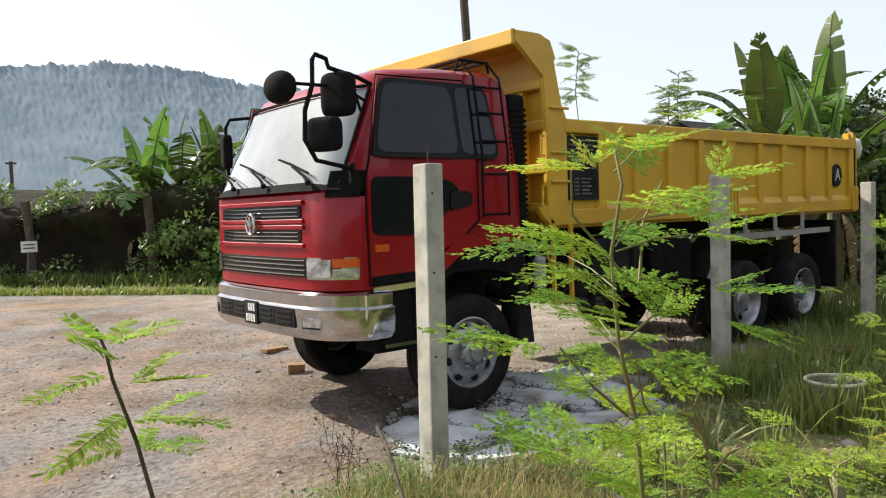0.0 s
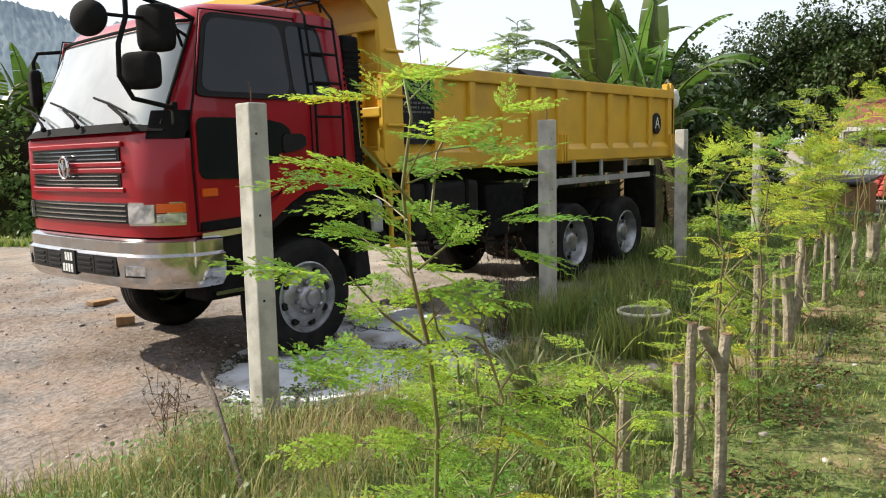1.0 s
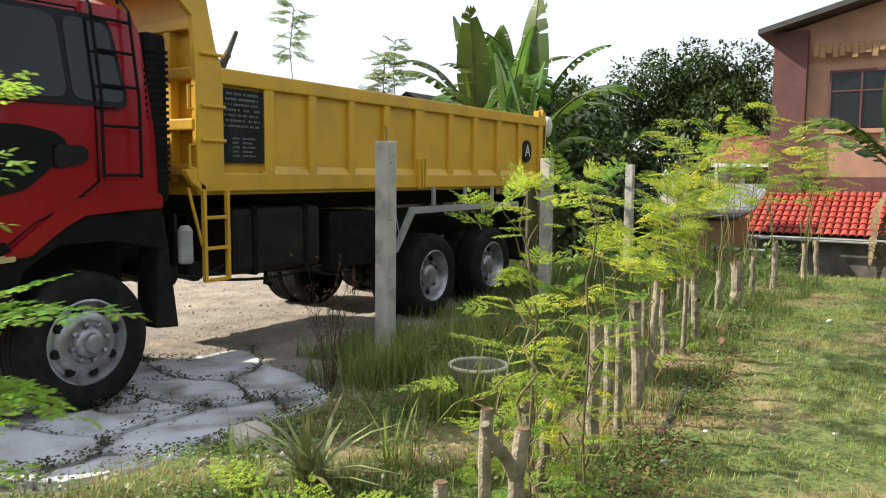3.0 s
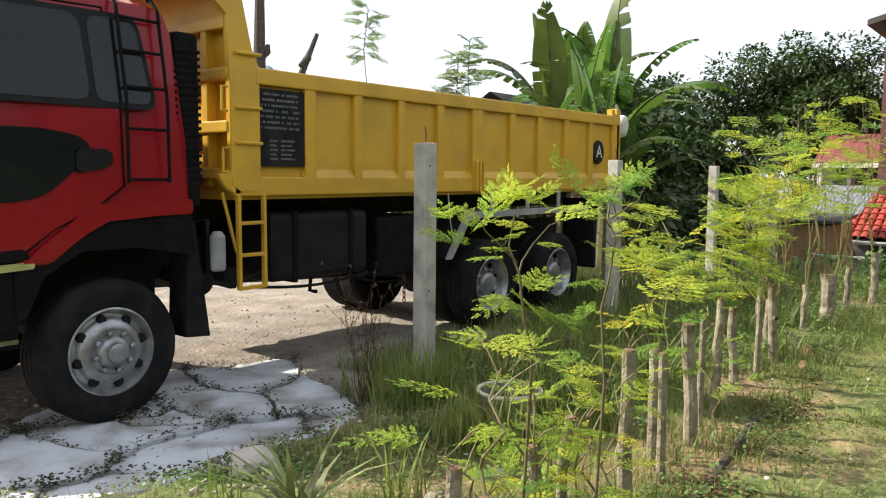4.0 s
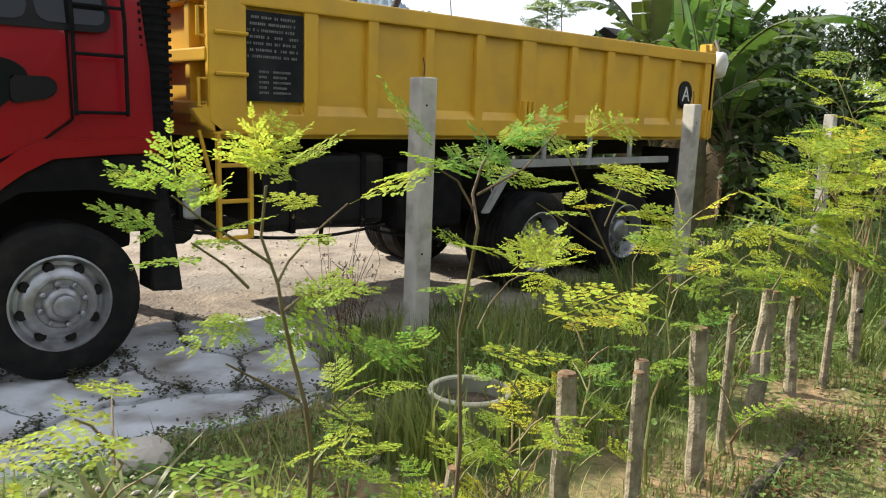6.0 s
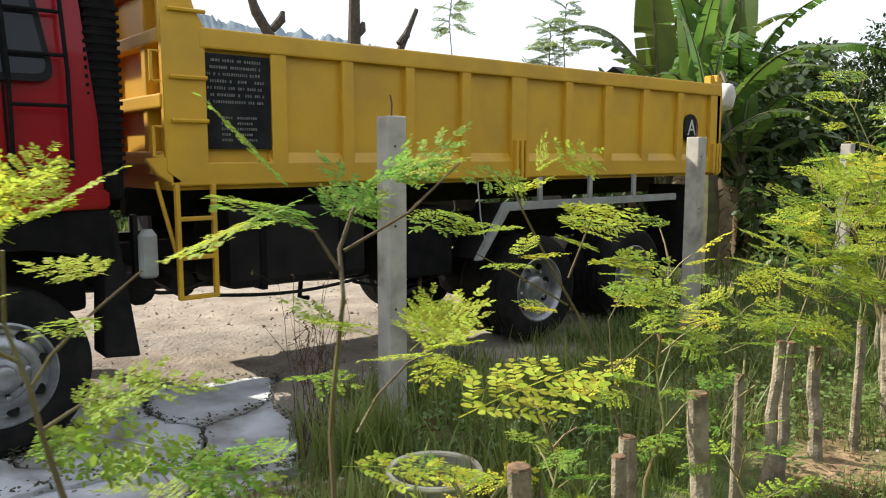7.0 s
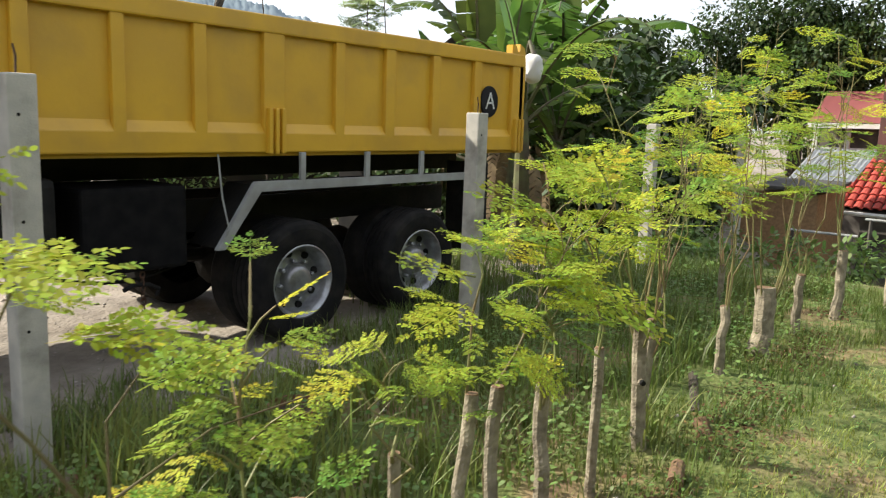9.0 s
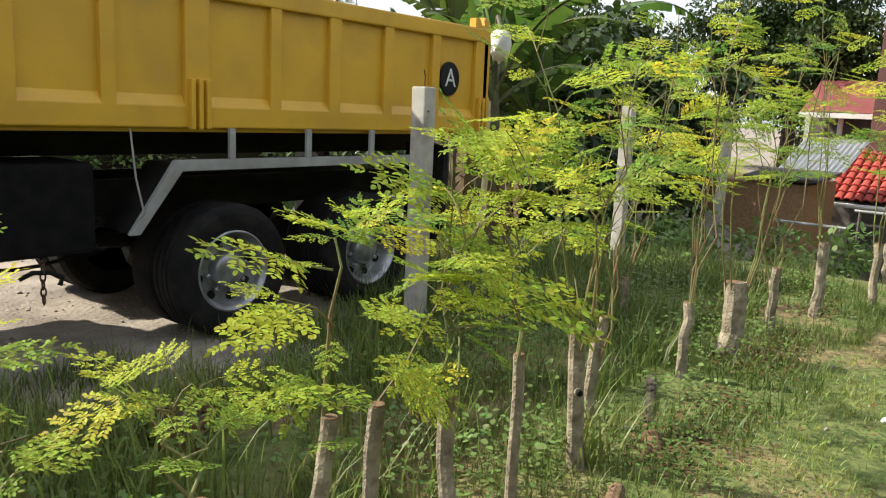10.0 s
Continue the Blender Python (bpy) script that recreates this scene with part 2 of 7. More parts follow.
def tube(bm, pts, radii, seg=8, caps=True):
    """A round bar along points; radii: one for all, or one each."""
    pts = [Vector(p) for p in pts]
    if not isinstance(radii, (list, tuple)):
        radii = [radii] * len(pts)
    rings, up = [], None
    for i, p in enumerate(pts):
        d = (pts[min(i + 1, len(pts) - 1)] - pts[max(i - 1, 0)]).normalized()
        if up is None or abs(up.dot(d)) > 0.99:
            up = d.orthogonal()
        u = (up - d * up.dot(d)).normalized()
        up = u
        w = d.cross(u)
        rings.append([bm.verts.new(p + radii[i] * (math.cos(2 * math.pi * k / seg) * u + math.sin(2 * math.pi * k / seg) * w)) for k in range(seg)])
    for a, b in zip(rings, rings[1:]):
        for k in range(seg):
            bm.faces.new((a[k], a[(k + 1) % seg], b[(k + 1) % seg], b[k]))
    if caps:
        bm.faces.new(rings[0][::-1])
        bm.faces.new(rings[-1])
    return bm


def lathe(bm, profile, centre, seg=40):
    """Turns a profile of (radius, y) round the y axis through centre."""
    cx, cy, cz = centre
    rings = []
    for r, y in profile:
        rings.append([bm.verts.new((cx + r * math.cos(2 * math.pi * k / seg), cy + y, cz + r * math.sin(2 * math.pi * k / seg))) for k in range(seg)])
    for a, b in zip(rings, rings[1:]):
        for k in range(seg):
            bm.faces.new((a[k], a[(k + 1) % seg], b[(k + 1) % seg], b[k]))
    return bm


def ico(bm, centre, r, stretch=(1, 1, 1), sub=2):
    res = bmesh.ops.create_icosphere(bm, subdivisions=sub, radius=r)
    for v in res["verts"]:
        v.co = Vector((v.co.x * stretch[0], v.co.y * stretch[1], v.co.z * stretch[2])) + Vector(centre)
    return bm


# ---- ground ----
def smooth01(a, b, v):
    t = np.clip((v - a) / (b - a), 0, 1)
    return t * t * (3 - 2 * t)


def height(x, y):
    """The ground's height: the yard at 0, the fence strip and garden a little higher, falling away to the houses."""
    x, y = np.asarray(x, float), np.asarray(y, float)
    z = 0.20 * smooth01(-0.9, -1.9, y)
    z = z + 0.02 * np.sin(x * 1.7 + 0.6) * np.sin(y * 1.3) * smooth01(-0.5, -1.5, y)
    z = z + 0.012 * np.sin(x * 3.1 + y) * np.sin(y * 2.7 - x) * smooth01(3.0, 4.0, np.abs(y))
    z = z - 2.5 * smooth01(9.5, 17.0, x) * smooth01(4.0, -1.0, y)
    z = z + 0.35 * smooth01(-4.5, -8.0, x) * smooth01(-1.0, -3.0, y)
    return z


def axis(lo, hi, step, reach):
    a = np.arange(lo, hi + step / 2, step)
    out = []
    d = step
    while (out[-1] if out else 0) < reach:
        d *= 1.22
        out.append((out[-1] if out else 0) + d)
    out = np.array(out)
    return np.concatenate([(lo - out)[::-1], a, hi + out])


gx, gy = axis(-8, 12, 0.11, 2500), axis(-8, 10, 0.11, 2500)
GX, GY = np.meshgrid(gx, gy, indexing="ij")
rough = np.random.default_rng(3).normal(0, 1, GX.shape)
near = np.exp(-((GX / 14) ** 2 + (GY / 12) ** 2) ** 2)
GZ = height(GX, GY) + 0.007 * rough * near
# the bed under the broken slab
GZ = GZ - 0.045 * smooth01(-1.15, -0.85, GX) * smooth01(1.75, 1.35, GX) * smooth01(-1.62, -1.3, GY) * smooth01(0.95, 0.7, GY)
idx = np.arange(GX.size).reshape(GX.shape)
gf = np.stack([idx[:-1, :-1], idx[1:, :-1], idx[1:, 1:], idx[:-1, 1:]], -1).reshape(-1, 4)


def ground_material():
    """Trodden gravel on the yard, thin turf with bare earth on the garden side; noise makes the border."""
    m = bpy.data.materials.new("gravel_and_turf")
    m.use_nodes = True
    nt = m.node_tree
    b = nt.nodes["Principled BSDF"]
    b.inputs["Roughness"].default_value = 0.95
    b.inputs["Specular IOR Level"].default_value = 0.15
    pos = nt.nodes.new("ShaderNodeNewGeometry").outputs["Position"]

    def tex(scale, detail=6.0, rough=0.6):
        n = nt.nodes.new("ShaderNodeTexNoise")
        n.inputs["Scale"].default_value, n.inputs["Detail"].default_value, n.inputs["Roughness"].default_value = scale, detail, rough
        nt.links.new(pos, n.inputs["Vector"])
        return n.outputs[0]

    def ramp(v, *stops):
        r = nt.nodes.new("ShaderNodeValToRGB")
        while len(r.color_ramp.elements) < len(stops):
            r.color_ramp.elements.new(0.5)
        for e, (p, c) in zip(r.color_ramp.elements, stops):
            e.position, e.color = p, (*c, 1)
        nt.links.new(v, r.inputs[0])
        return r.outputs[0]

    def math_node(op, a, c):
        n = nt.nodes.new("ShaderNodeMath")
        n.operation = op
        for s, v in zip(n.inputs, (a, c)):
            if isinstance(v, bpy.types.NodeSocket):
                nt.links.new(v, s)
            else:
                s.default_value = v
        return n.outputs[0]

    def mix(fac, a, c, kind="MIX"):
        n = nt.nodes.new("ShaderNodeMix")
        n.data_type, n.blend_type = "RGBA", kind
        for s, v in ((n.inputs[0], fac), (n.inputs[6], a), (n.inputs[7], c)):
            if isinstance(v, bpy.types.NodeSocket):
                nt.links.new(v, s)
            else:
                s.default_value = v
        return n.outputs[2]

    gravel = ramp(tex(1.1, 8), (0.34, (0.14, 0.122, 0.108)), (0.5, (0.235, 0.205, 0.178)), (0.68, (0.32, 0.275, 0.23)))
    stones = nt.nodes.new("ShaderNodeTexVoronoi")
    stones.inputs["Scale"].default_value = 26.0
    nt.links.new(pos, stones.inputs["Vector"])
    gravel = mix(0.5, gravel, ramp(stones.outputs["Color"], (0.2, (0.20, 0.18, 0.165)), (0.8, (0.42, 0.37, 0.33))), "OVERLAY")
    patch = ramp(tex(0.45, 5), (0.40, (0.35, 0.25, 0.185)), (0.58, (0.25, 0.25, 0.26)))
    gravel = mix(0.45, gravel, patch)
    damp = ramp(tex(0.9, 7, 0.65), (0.36, (0.55, 0.53, 0.52)), (0.55, (1, 1, 1)))
    gravel = mix(0.8, gravel, damp, "MULTIPLY")
    grit = ramp(tex(14.0, 9, 0.72), (0.38, (0.42, 0.40, 0.38)), (0.52, (1, 1, 1)), (0.66, (1.35, 1.33, 1.30)))
    gravel = mix(0.75, gravel, grit, "MULTIPLY")
    clay = ramp(tex(0.55, 7, 0.62), (0.50, (0, 0, 0)), (0.62, (1, 1, 1)))
    gravel = mix(clay, gravel, mix(0.38, gravel, (0.36, 0.23, 0.15, 1)))
    sep = nt.nodes.new("ShaderNodeSeparateXYZ")
    nt.links.new(pos, sep.inputs[0])
    dust = nt.nodes.new("ShaderNodeMapRange")
    dust.inputs[1].default_value, dust.inputs[2].default_value = 0.2, 2.4
    nt.links.new(math_node("ADD", sep.outputs[0], math_node("MULTIPLY", math_node("SUBTRACT", tex(0.7, 6), 0.5), 3.0)), dust.inputs[0])
    sand = ramp(tex(2.2, 8), (0.35, (0.22, 0.19, 0.16)), (0.65, (0.38, 0.335, 0.28)))
    gravel = mix(math_node("MULTIPLY", dust.outputs[0], 0.85), gravel, sand)
    earth = ramp(tex(5.0, 9, 0.7), (0.35, (0.17, 0.115, 0.07)), (0.65, (0.42, 0.29, 0.175)))
    turf = ramp(tex(9.0, 6), (0.35, (0.07, 0.10, 0.03)), (0.6, (0.16, 0.185, 0.065)))
    bare = ramp(tex(0.75, 6, 0.68), (0.50, (0, 0, 0)), (0.63, (1, 1, 1)))
    garden = mix(bare, turf, earth)
    edge = math_node("ADD", sep.outputs[1], math_node("MULTIPLY", math_node("SUBTRACT", tex(0.9, 6), 0.5), 2.6))
    r = nt.nodes.new("ShaderNodeMapRange")
    r.inputs[1].default_value, r.inputs[2].default_value = -1.3, -0.7
    nt.links.new(edge, r.inputs[0])
    nt.links.new(mix(r.outputs[0], garden, gravel), b.inputs["Base Color"])
    bp = nt.nodes.new("ShaderNodeBump")
    bp.inputs["Strength"].default_value, bp.inputs["Distance"].default_value = 0.75, 0.03
    nt.links.new(mix(0.35, tex(17, 9, 0.7), stones.outputs["Distance"]), bp.inputs["Height"])
    nt.links.new(bp.outputs[0], b.inputs["Normal"])
    return m


tagged(grid_mesh("ground", np.stack([GX, GY, GZ], -1), gf, ground_material(), smooth=True),
       "gravel truck yard giving way to patchy grass and bare earth", "ground", kind="structure")

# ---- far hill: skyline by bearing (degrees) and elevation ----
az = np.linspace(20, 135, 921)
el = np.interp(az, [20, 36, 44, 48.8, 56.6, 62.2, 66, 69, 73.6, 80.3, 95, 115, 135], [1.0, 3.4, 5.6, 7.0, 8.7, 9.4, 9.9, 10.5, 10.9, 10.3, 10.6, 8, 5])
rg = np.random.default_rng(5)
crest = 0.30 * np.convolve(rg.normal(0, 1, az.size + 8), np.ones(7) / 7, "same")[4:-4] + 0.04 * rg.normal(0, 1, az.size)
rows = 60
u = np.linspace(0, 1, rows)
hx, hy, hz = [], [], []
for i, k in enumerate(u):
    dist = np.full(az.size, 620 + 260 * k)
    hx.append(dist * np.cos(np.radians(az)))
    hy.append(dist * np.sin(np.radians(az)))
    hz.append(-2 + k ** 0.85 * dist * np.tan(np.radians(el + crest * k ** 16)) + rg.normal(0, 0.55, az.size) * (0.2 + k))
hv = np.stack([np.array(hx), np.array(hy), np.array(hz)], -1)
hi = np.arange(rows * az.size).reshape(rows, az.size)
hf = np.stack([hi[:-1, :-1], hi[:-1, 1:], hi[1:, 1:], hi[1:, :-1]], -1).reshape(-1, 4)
tagged(grid_mesh("backdrop_hill", hv, hf, HILL, smooth=True), "wooded hill ridge with morning haze painted in as pale blue-grey", "hill", kind="structure")

# plain unseen wall added behind the camera: closes the garden, darkens reflections and shade
bm = bmesh.new()
box(bm, -22, 26, -13.3, -13.0, -1.0, 5.2)
tagged(part("wall_garden", bm, UNSEEN_DARK), "added unseen dark wall that cuts sky light and darkens reflections", "wall", kind="structure")


# ---- the dump truck: front to -x, near side at y = 0, cab middle at y = 1.15 ----
MID = 1.15
truck = thing("dump_truck", (0, MID, 0), "red dump truck with yellow tipper bed parked on gravel yard", "truck")


def front_x(y):
    u = abs(y - MID) / 1.19
    return -1.37 + 0.05 * u * u + 0.27 * u ** 7


def front_plate(bm, y0, y1, z0, z1, out, thick, lean=0.0, seg=24):
    """A plate that follows the cab's curved front; lean: how far its top goes back."""
    rows = []
    for i in range(seg + 1):
        y = y0 + (y1 - y0) * i / seg
        x = front_x(y) - out
        rows.append([bm.verts.new(c) for c in ((x, y, z0), (x + lean, y, z1), (x + lean + thick, y, z1), (x + thick, y, z0))])
    for a, b in zip(rows, rows[1:]):
        for k in range(4):
            bm.faces.new((a[k], a[(k + 1) % 4], b[(k + 1) % 4], b[k]))
    bm.faces.new(rows[0][::-1])
    bm.faces.new(rows[-1])
    return bm


# cab shell: a side profile carried across the width, with rounded front corners and roof edges
PROFILE = [(-1.36, 1.12, 1.0), (-1.37, 1.45, 1.0), (-1.36, 1.86, 1.0), (-1.30, 1.93, 1.0), (-0.93, 2.70, 0.8), (-0.84, 2.80, 0.5), (-0.70, 2.86, 0.25), (-0.2, 2.91, 0.0),
           (0.34, 2.92, 0.0), (0.47, 2.88, 0.0), (0.52, 2.75, 0.0), (0.58, 1.95, 0.0), (0.60, 1.38, 0.0), (0.45, 1.36, 0), (-0.25, 1.36, 0.0), (-0.62, 1.12, 0.0)]
stations = [-0.02, -0.014, 0.0, 0.02, 0.045, 0.075, 0.11, 0.15, 0.2, 0.27, 0.36, 0.5, 0.7, 0.9]
stations = stations + [1.15] + [2.3 - y for y in stations[::-1]]
bm = bmesh.new()
rings = []
for y in stations:
    w = abs(y - MID) / 1.17
    push = 0.05 * w * w + 0.24 * w ** 9
    ring = []
    for x, z, front in PROFILE:
        zz = z - (0.07 * w ** 10 if z > 2.7 else 0)
        lean_in = 0.09 * max(0.0, (zz - 2.1) / 0.8) * w ** 3
        yy = y + (lean_in if y < MID else -lean_in)
        ring.append(bm.verts.new((x + push * front, yy, zz)))
    rings.append(ring)
n = len(PROFILE)
for a, b in zip(rings, rings[1:]):
    for k in range(n):
        bm.faces.new((a[k], a[(k + 1) % n], b[(k + 1) % n], b[k]))
bm.faces.new(rings[0])
bm.faces.new(rings[-1][::-1])
cab = part("cab_body", bm, RED, truck, "glossy red painted steel cab shell", smooth=True)


def side_y(z):
    """The near side of the cab at a height."""
    return -0.02 + 0.09 * max(0.0, (z - 2.1) / 0.8)


def side_plate(name, poly, out, thick, material, parent, label="", bevel=0.006, far=False):
    """A flat piece on the cab's side, from (x, z) corners."""
    bm = bmesh.new()
    prism(bm, poly, -out, -out + thick, bevel)
    for v in bm.verts:
        v.co.y += side_y(v.co.z)
        if far:
            v.co.y = 2 * MID - v.co.y
    return part(name, bm, material, parent, label)


def rounded(poly, r):
    """The polygon with its corners rounded off."""
    out = []
    for i, p in enumerate(poly):
        p, a, b = Vector(p), Vector(poly[i - 1]), Vector(poly[(i + 1) % len(poly)])
        ra, rb = min(r, (a - p).length * 0.45), min(r, (b - p).length * 0.45)
        q0, q1 = p + (a - p).normalized() * ra, p + (b - p).normalized() * rb
        for t in (0, 0.25, 0.5, 0.75, 1):
            c = q0 * (1 - t) ** 2 + p * (2 * t * (1 - t)) + q1 * t * t
            out.append((c.x, c.y))
    return out


for far in (False, True):
    door = side_plate("door", [(-1.01, 1.16), (-1.02, 1.96), (-0.98, 2.12), (-0.84, 2.76), (0.02, 2.78), (0.09, 2.1), (0.10, 1.62), (-0.10, 1.47), (-0.36, 1.36), (-0.62, 1.16)],
                      0.010, 0.02, RED, truck, "red cab door with dark glass", far=far)
    # black tube along the door edge paints in the dark gap
    bm = bmesh.new()
    line = [(-0.62, 1.15), (-1.02, 1.15), (-1.03, 1.96), (-0.99, 2.12), (-0.85, 2.77), (0.03, 2.79), (0.10, 2.1), (0.11, 1.615), (-0.10, 1.46), (-0.36, 1.35), (-0.62, 1.15)]
    tube(bm, [(x, side_y(z) - 0.004, z) for x, z in line], 0.007, 6)
    if far:
        for v in bm.verts:
            v.co.y = 2 * MID - v.co.y
    part("door_seal", bm, MATTE, cab, "black tube drawn as the shaded gap round the door")
    side_plate("window_frame", rounded([(-0.97, 2.13), (-0.95, 2.20), (-0.83, 2.755), (0.265, 2.765), (0.37, 2.13)], 0.10), 0.016, 0.02, BLACK, door, "black rubber window seal", far=far)
    side_plate("window_glass", rounded([(-0.925, 2.17), (-0.80, 2.715), (-0.14, 2.725), (-0.10, 2.17)], 0.08), 0.020, 0.02, GLASS, door, "dark tinted glass", far=far)
    side_plate("quarter_glass", rounded([(-0.06, 2.17), (-0.09, 2.725), (0.235, 2.725), (0.33, 2.17)], 0.06), 0.020, 0.02, GLASS, cab, "dark tinted glass", far=far)
    side_plate("lower_window", rounded([(-0.985, 1.53), (-0.985, 1.98), (-0.42, 1.98), (-0.18, 1.94), (-0.10, 1.86), (-0.22, 1.72), (-0.42, 1.56), (-0.60, 1.52)], 0.07), 0.018, 0.02, GLASS, door, "low dark kerb window", far=far)
    side_plate("door_handle", rounded([(-0.22, 1.70), (-0.22, 1.86), (0.0, 1.86), (0.04, 1.80), (0.0, 1.74)], 0.03), 0.03, 0.03, BLACK, door, "black recessed door handle", 0.012, far=far)
    side_plate("side_marker", [(-0.97, 1.40), (-0.97, 1.46), (-0.84, 1.46), (-0.84, 1.40)], 0.025, 0.03, AMBER, cab, "amber side marker lamp", far=far)
    side_plate("sill_trim", [(-1.0, 1.085), (-1.0, 1.135), (-0.50, 1.155), (-0.50, 1.11)], 0.03, 0.05, CHROME, cab, "pale metal sill strip", far=far)
    side_plate("wheel_arch", [(-0.62, 1.13), (-0.46, 1.22), (-0.22, 1.42), (-0.10, 1.50), (0.62, 1.52), (0.62, 1.41), (-0.02, 1.40), (-0.18, 1.32), (-0.40, 1.13)], 0.035, 0.06, RED, cab, "red wheel arch moulding", 0.015, far=far)
    side_plate("arch_liner", [(-0.62, 0.78), (-0.62, 1.13), (-0.40, 1.13), (-0.18, 1.32), (-0.02, 1.40), (0.62, 1.41), (0.62, 1.10), (0.42, 1.15), (0.2, 1.2), (-0.2, 1.2), (-0.45, 1.05), (-0.55, 0.80)], 0.012, 0.4, MATTE, cab, "black wheel arch liner", far=far)
    side_plate("cab_step", [(-0.98, 0.62), (-0.98, 1.08), (-0.62, 1.10), (-0.60, 0.62)], 0.0, 0.30, MATTE, cab, "black entry step box", far=far)
    side_plate("step_tread", [(-0.93, 0.66), (-0.93, 0.69), (-0.62, 0.69), (-0.62, 0.66)], 0.05, 0.14, CHROME, cab, "worn metal step tread", far=far)
    side_plate("sill_strip", [(-1.0, 1.145), (-1.0, 1.215), (-0.56, 1.235), (-0.50, 1.165)], 0.022, 0.03, MATTE, cab, "black strip along the door foot", far=far)
    # ladder on the cab's back corner
    lad = bmesh.new()
    for x in (0.12, 0.42):
        tube(lad, [(x, side_y(1.64) - 0.05, 1.64), (x, side_y(2.2) - 0.06, 2.2), (x - 0.02, side_y(2.8) - 0.06, 2.82), (x - 0.03, 0.12, 2.96)], 0.012, 6)
    for z in (1.66, 2.0, 2.28, 2.52, 2.74):
        tube(lad, [(0.12, side_y(z) - 0.055, z), (0.42, side_y(z) - 0.055, z)], 0.011, 6)
    if far:
        for v in lad.verts:
            v.co.y = 2 * MID - v.co.y
    part("cab_ladder", lad, MATTE, truck, "thin black rungs up the cab side")

# roof rack bars
bm = bmesh.new()
for y in (0.16, 0.8, 1.5, 2.1):
    tube(bm, [(0.05, y, 2.90), (0.08, y, 2.99), (0.40, y, 2.99), (0.43, y, 2.90)], 0.013, 6)
for x in (0.1, 0.25, 0.4):
    tube(bm, [(x, 0.14, 2.99), (x, 2.14, 2.99)], 0.012, 6)
part("roof_rack", bm, MATTE, truck, "low black roof rack bars")

# windscreen and its surround
bm = bmesh.new()
front_rows = []
for i in range(41):
    y = 0.10 + 2.10 * i / 40
    w = abs(y - MID) / 1.17
    push = 0.05 * w * w + 0.24 * w ** 9
    inn = 0.09 * w ** 3 * (1 if y < MID else -1)
    front_rows.append([bm.verts.new(c) for c in ((-1.325 + push, y, 1.93), (-0.965 + push * 0.85, y + inn * 0.7, 2.68), (-0.945 + push * 0.85, y + inn * 0.7, 2.67), (-1.305 + push, y, 1.92))])
for a, b in zip(front_rows, front_rows[1:]):
    for k in range(4):
        bm.faces.new((a[k], a[(k + 1) % 4], b[(k + 1) % 4], b[k]))
bm.faces.new(front_rows[0][::-1])
bm.faces.new(front_rows[-1])
part("windscreen", bm, SCREEN, truck, "windscreen with the bright sky's reflection partly painted in as pale grey", smooth=True)
bm = bmesh.new()
seal = []
for i in range(-6, 47):
    y = 0.085 + 2.13 * min(max(i, 0), 40) / 40
    w = abs(y - MID) / 1.17
    push, inn = 0.05 * w * w + 0.24 * w ** 9, 0.09 * w ** 3 * (1 if y < MID else -1)
    up = 1.0 if 0 <= i <= 40 else 1 - (-i if i < 0 else i - 40) / 6
    seal.append((-1.335 + push + up * (0.36 - 0.15 * push), y + inn * 0.7 * up, 1.93 + 0.765 * up))
tube(bm, seal, 0.014, 6)
part("windscreen_seal", bm, MATTE, truck, "black rubber seal round the windscreen")
bm = bmesh.new()
front_plate(bm, 0.06, 2.24, 1.885, 1.955, 0.022, 0.05, 0.075)
part("cowl", bm, MATTE, truck, "black cowl under the windscreen")
for y in (0.30, 0.95, 1.55):
    bm = bmesh.new()
    tube(bm, [(front_x(y) - 0.02, y, 1.95), (front_x(y) + 0.015, y + 0.12, 2.005), (front_x(y) + 0.075, y + 0.42, 2.10)], [0.016, 0.012, 0.009], 6)
    tube(bm, [(front_x(y) + 0.02, y + 0.06, 2.025), (front_x(y) + 0.075, y + 0.42, 2.115), (front_x(y) + 0.115, y + 0.72, 2.175)], 0.010, 6)
    ico(bm, (front_x(y) - 0.02, y, 1.95), 0.026, (1, 1, 1), 1)
    part("wiper", bm, MATTE, truck, "black windscreen wiper")
for far in (False, True):
    bm = bmesh.new()
    front_plate(bm, -0.02, 0.16, 1.83, 2.03, 0.02, 0.08, 0.06, 12)
    if far:
        for v in bm.verts:
            v.co.y = 2 * MID - v.co.y
    part("corner_panel", bm, MATTE, truck, "black panel below the windscreen corner")

# front panel, grilles, badge
for z0, z1, y0, y1, slats in ((1.68, 1.775, 0.42, 1.88, 3), (1.49, 1.585, 0.42, 1.88, 3), (1.22, 1.37, 0.36, 1.94, 4)):
    bm = bmesh.new()
    front_plate(bm, y0, y1, z0, z1, 0.008, 0.05)
    g = part("grille", bm, BLACK, truck, "black slotted radiator grille")
    for k in range(slats):
        z = z0 + (k + 0.5) * (z1 - z0) / slats
        bm = bmesh.new()
        front_plate(bm, y0 + 0.02, y1 - 0.02, z - 0.004, z + 0.004, 0.018, 0.02)
        part("slat", bm, CHROME, g)
for z in (1.655, 1.80, 1.465, 1.61):
    bm = bmesh.new()
    front_plate(bm, 0.38, 1.92, z - 0.018, z + 0.018, 0.022, 0.04)
    bmesh.ops.bevel(bm, geom=list(bm.edges), offset=0.006, segments=1, affect="EDGES")
    part("front_moulding", bm, RED, truck, "raised red bar across the front")
bm = bmesh.new()
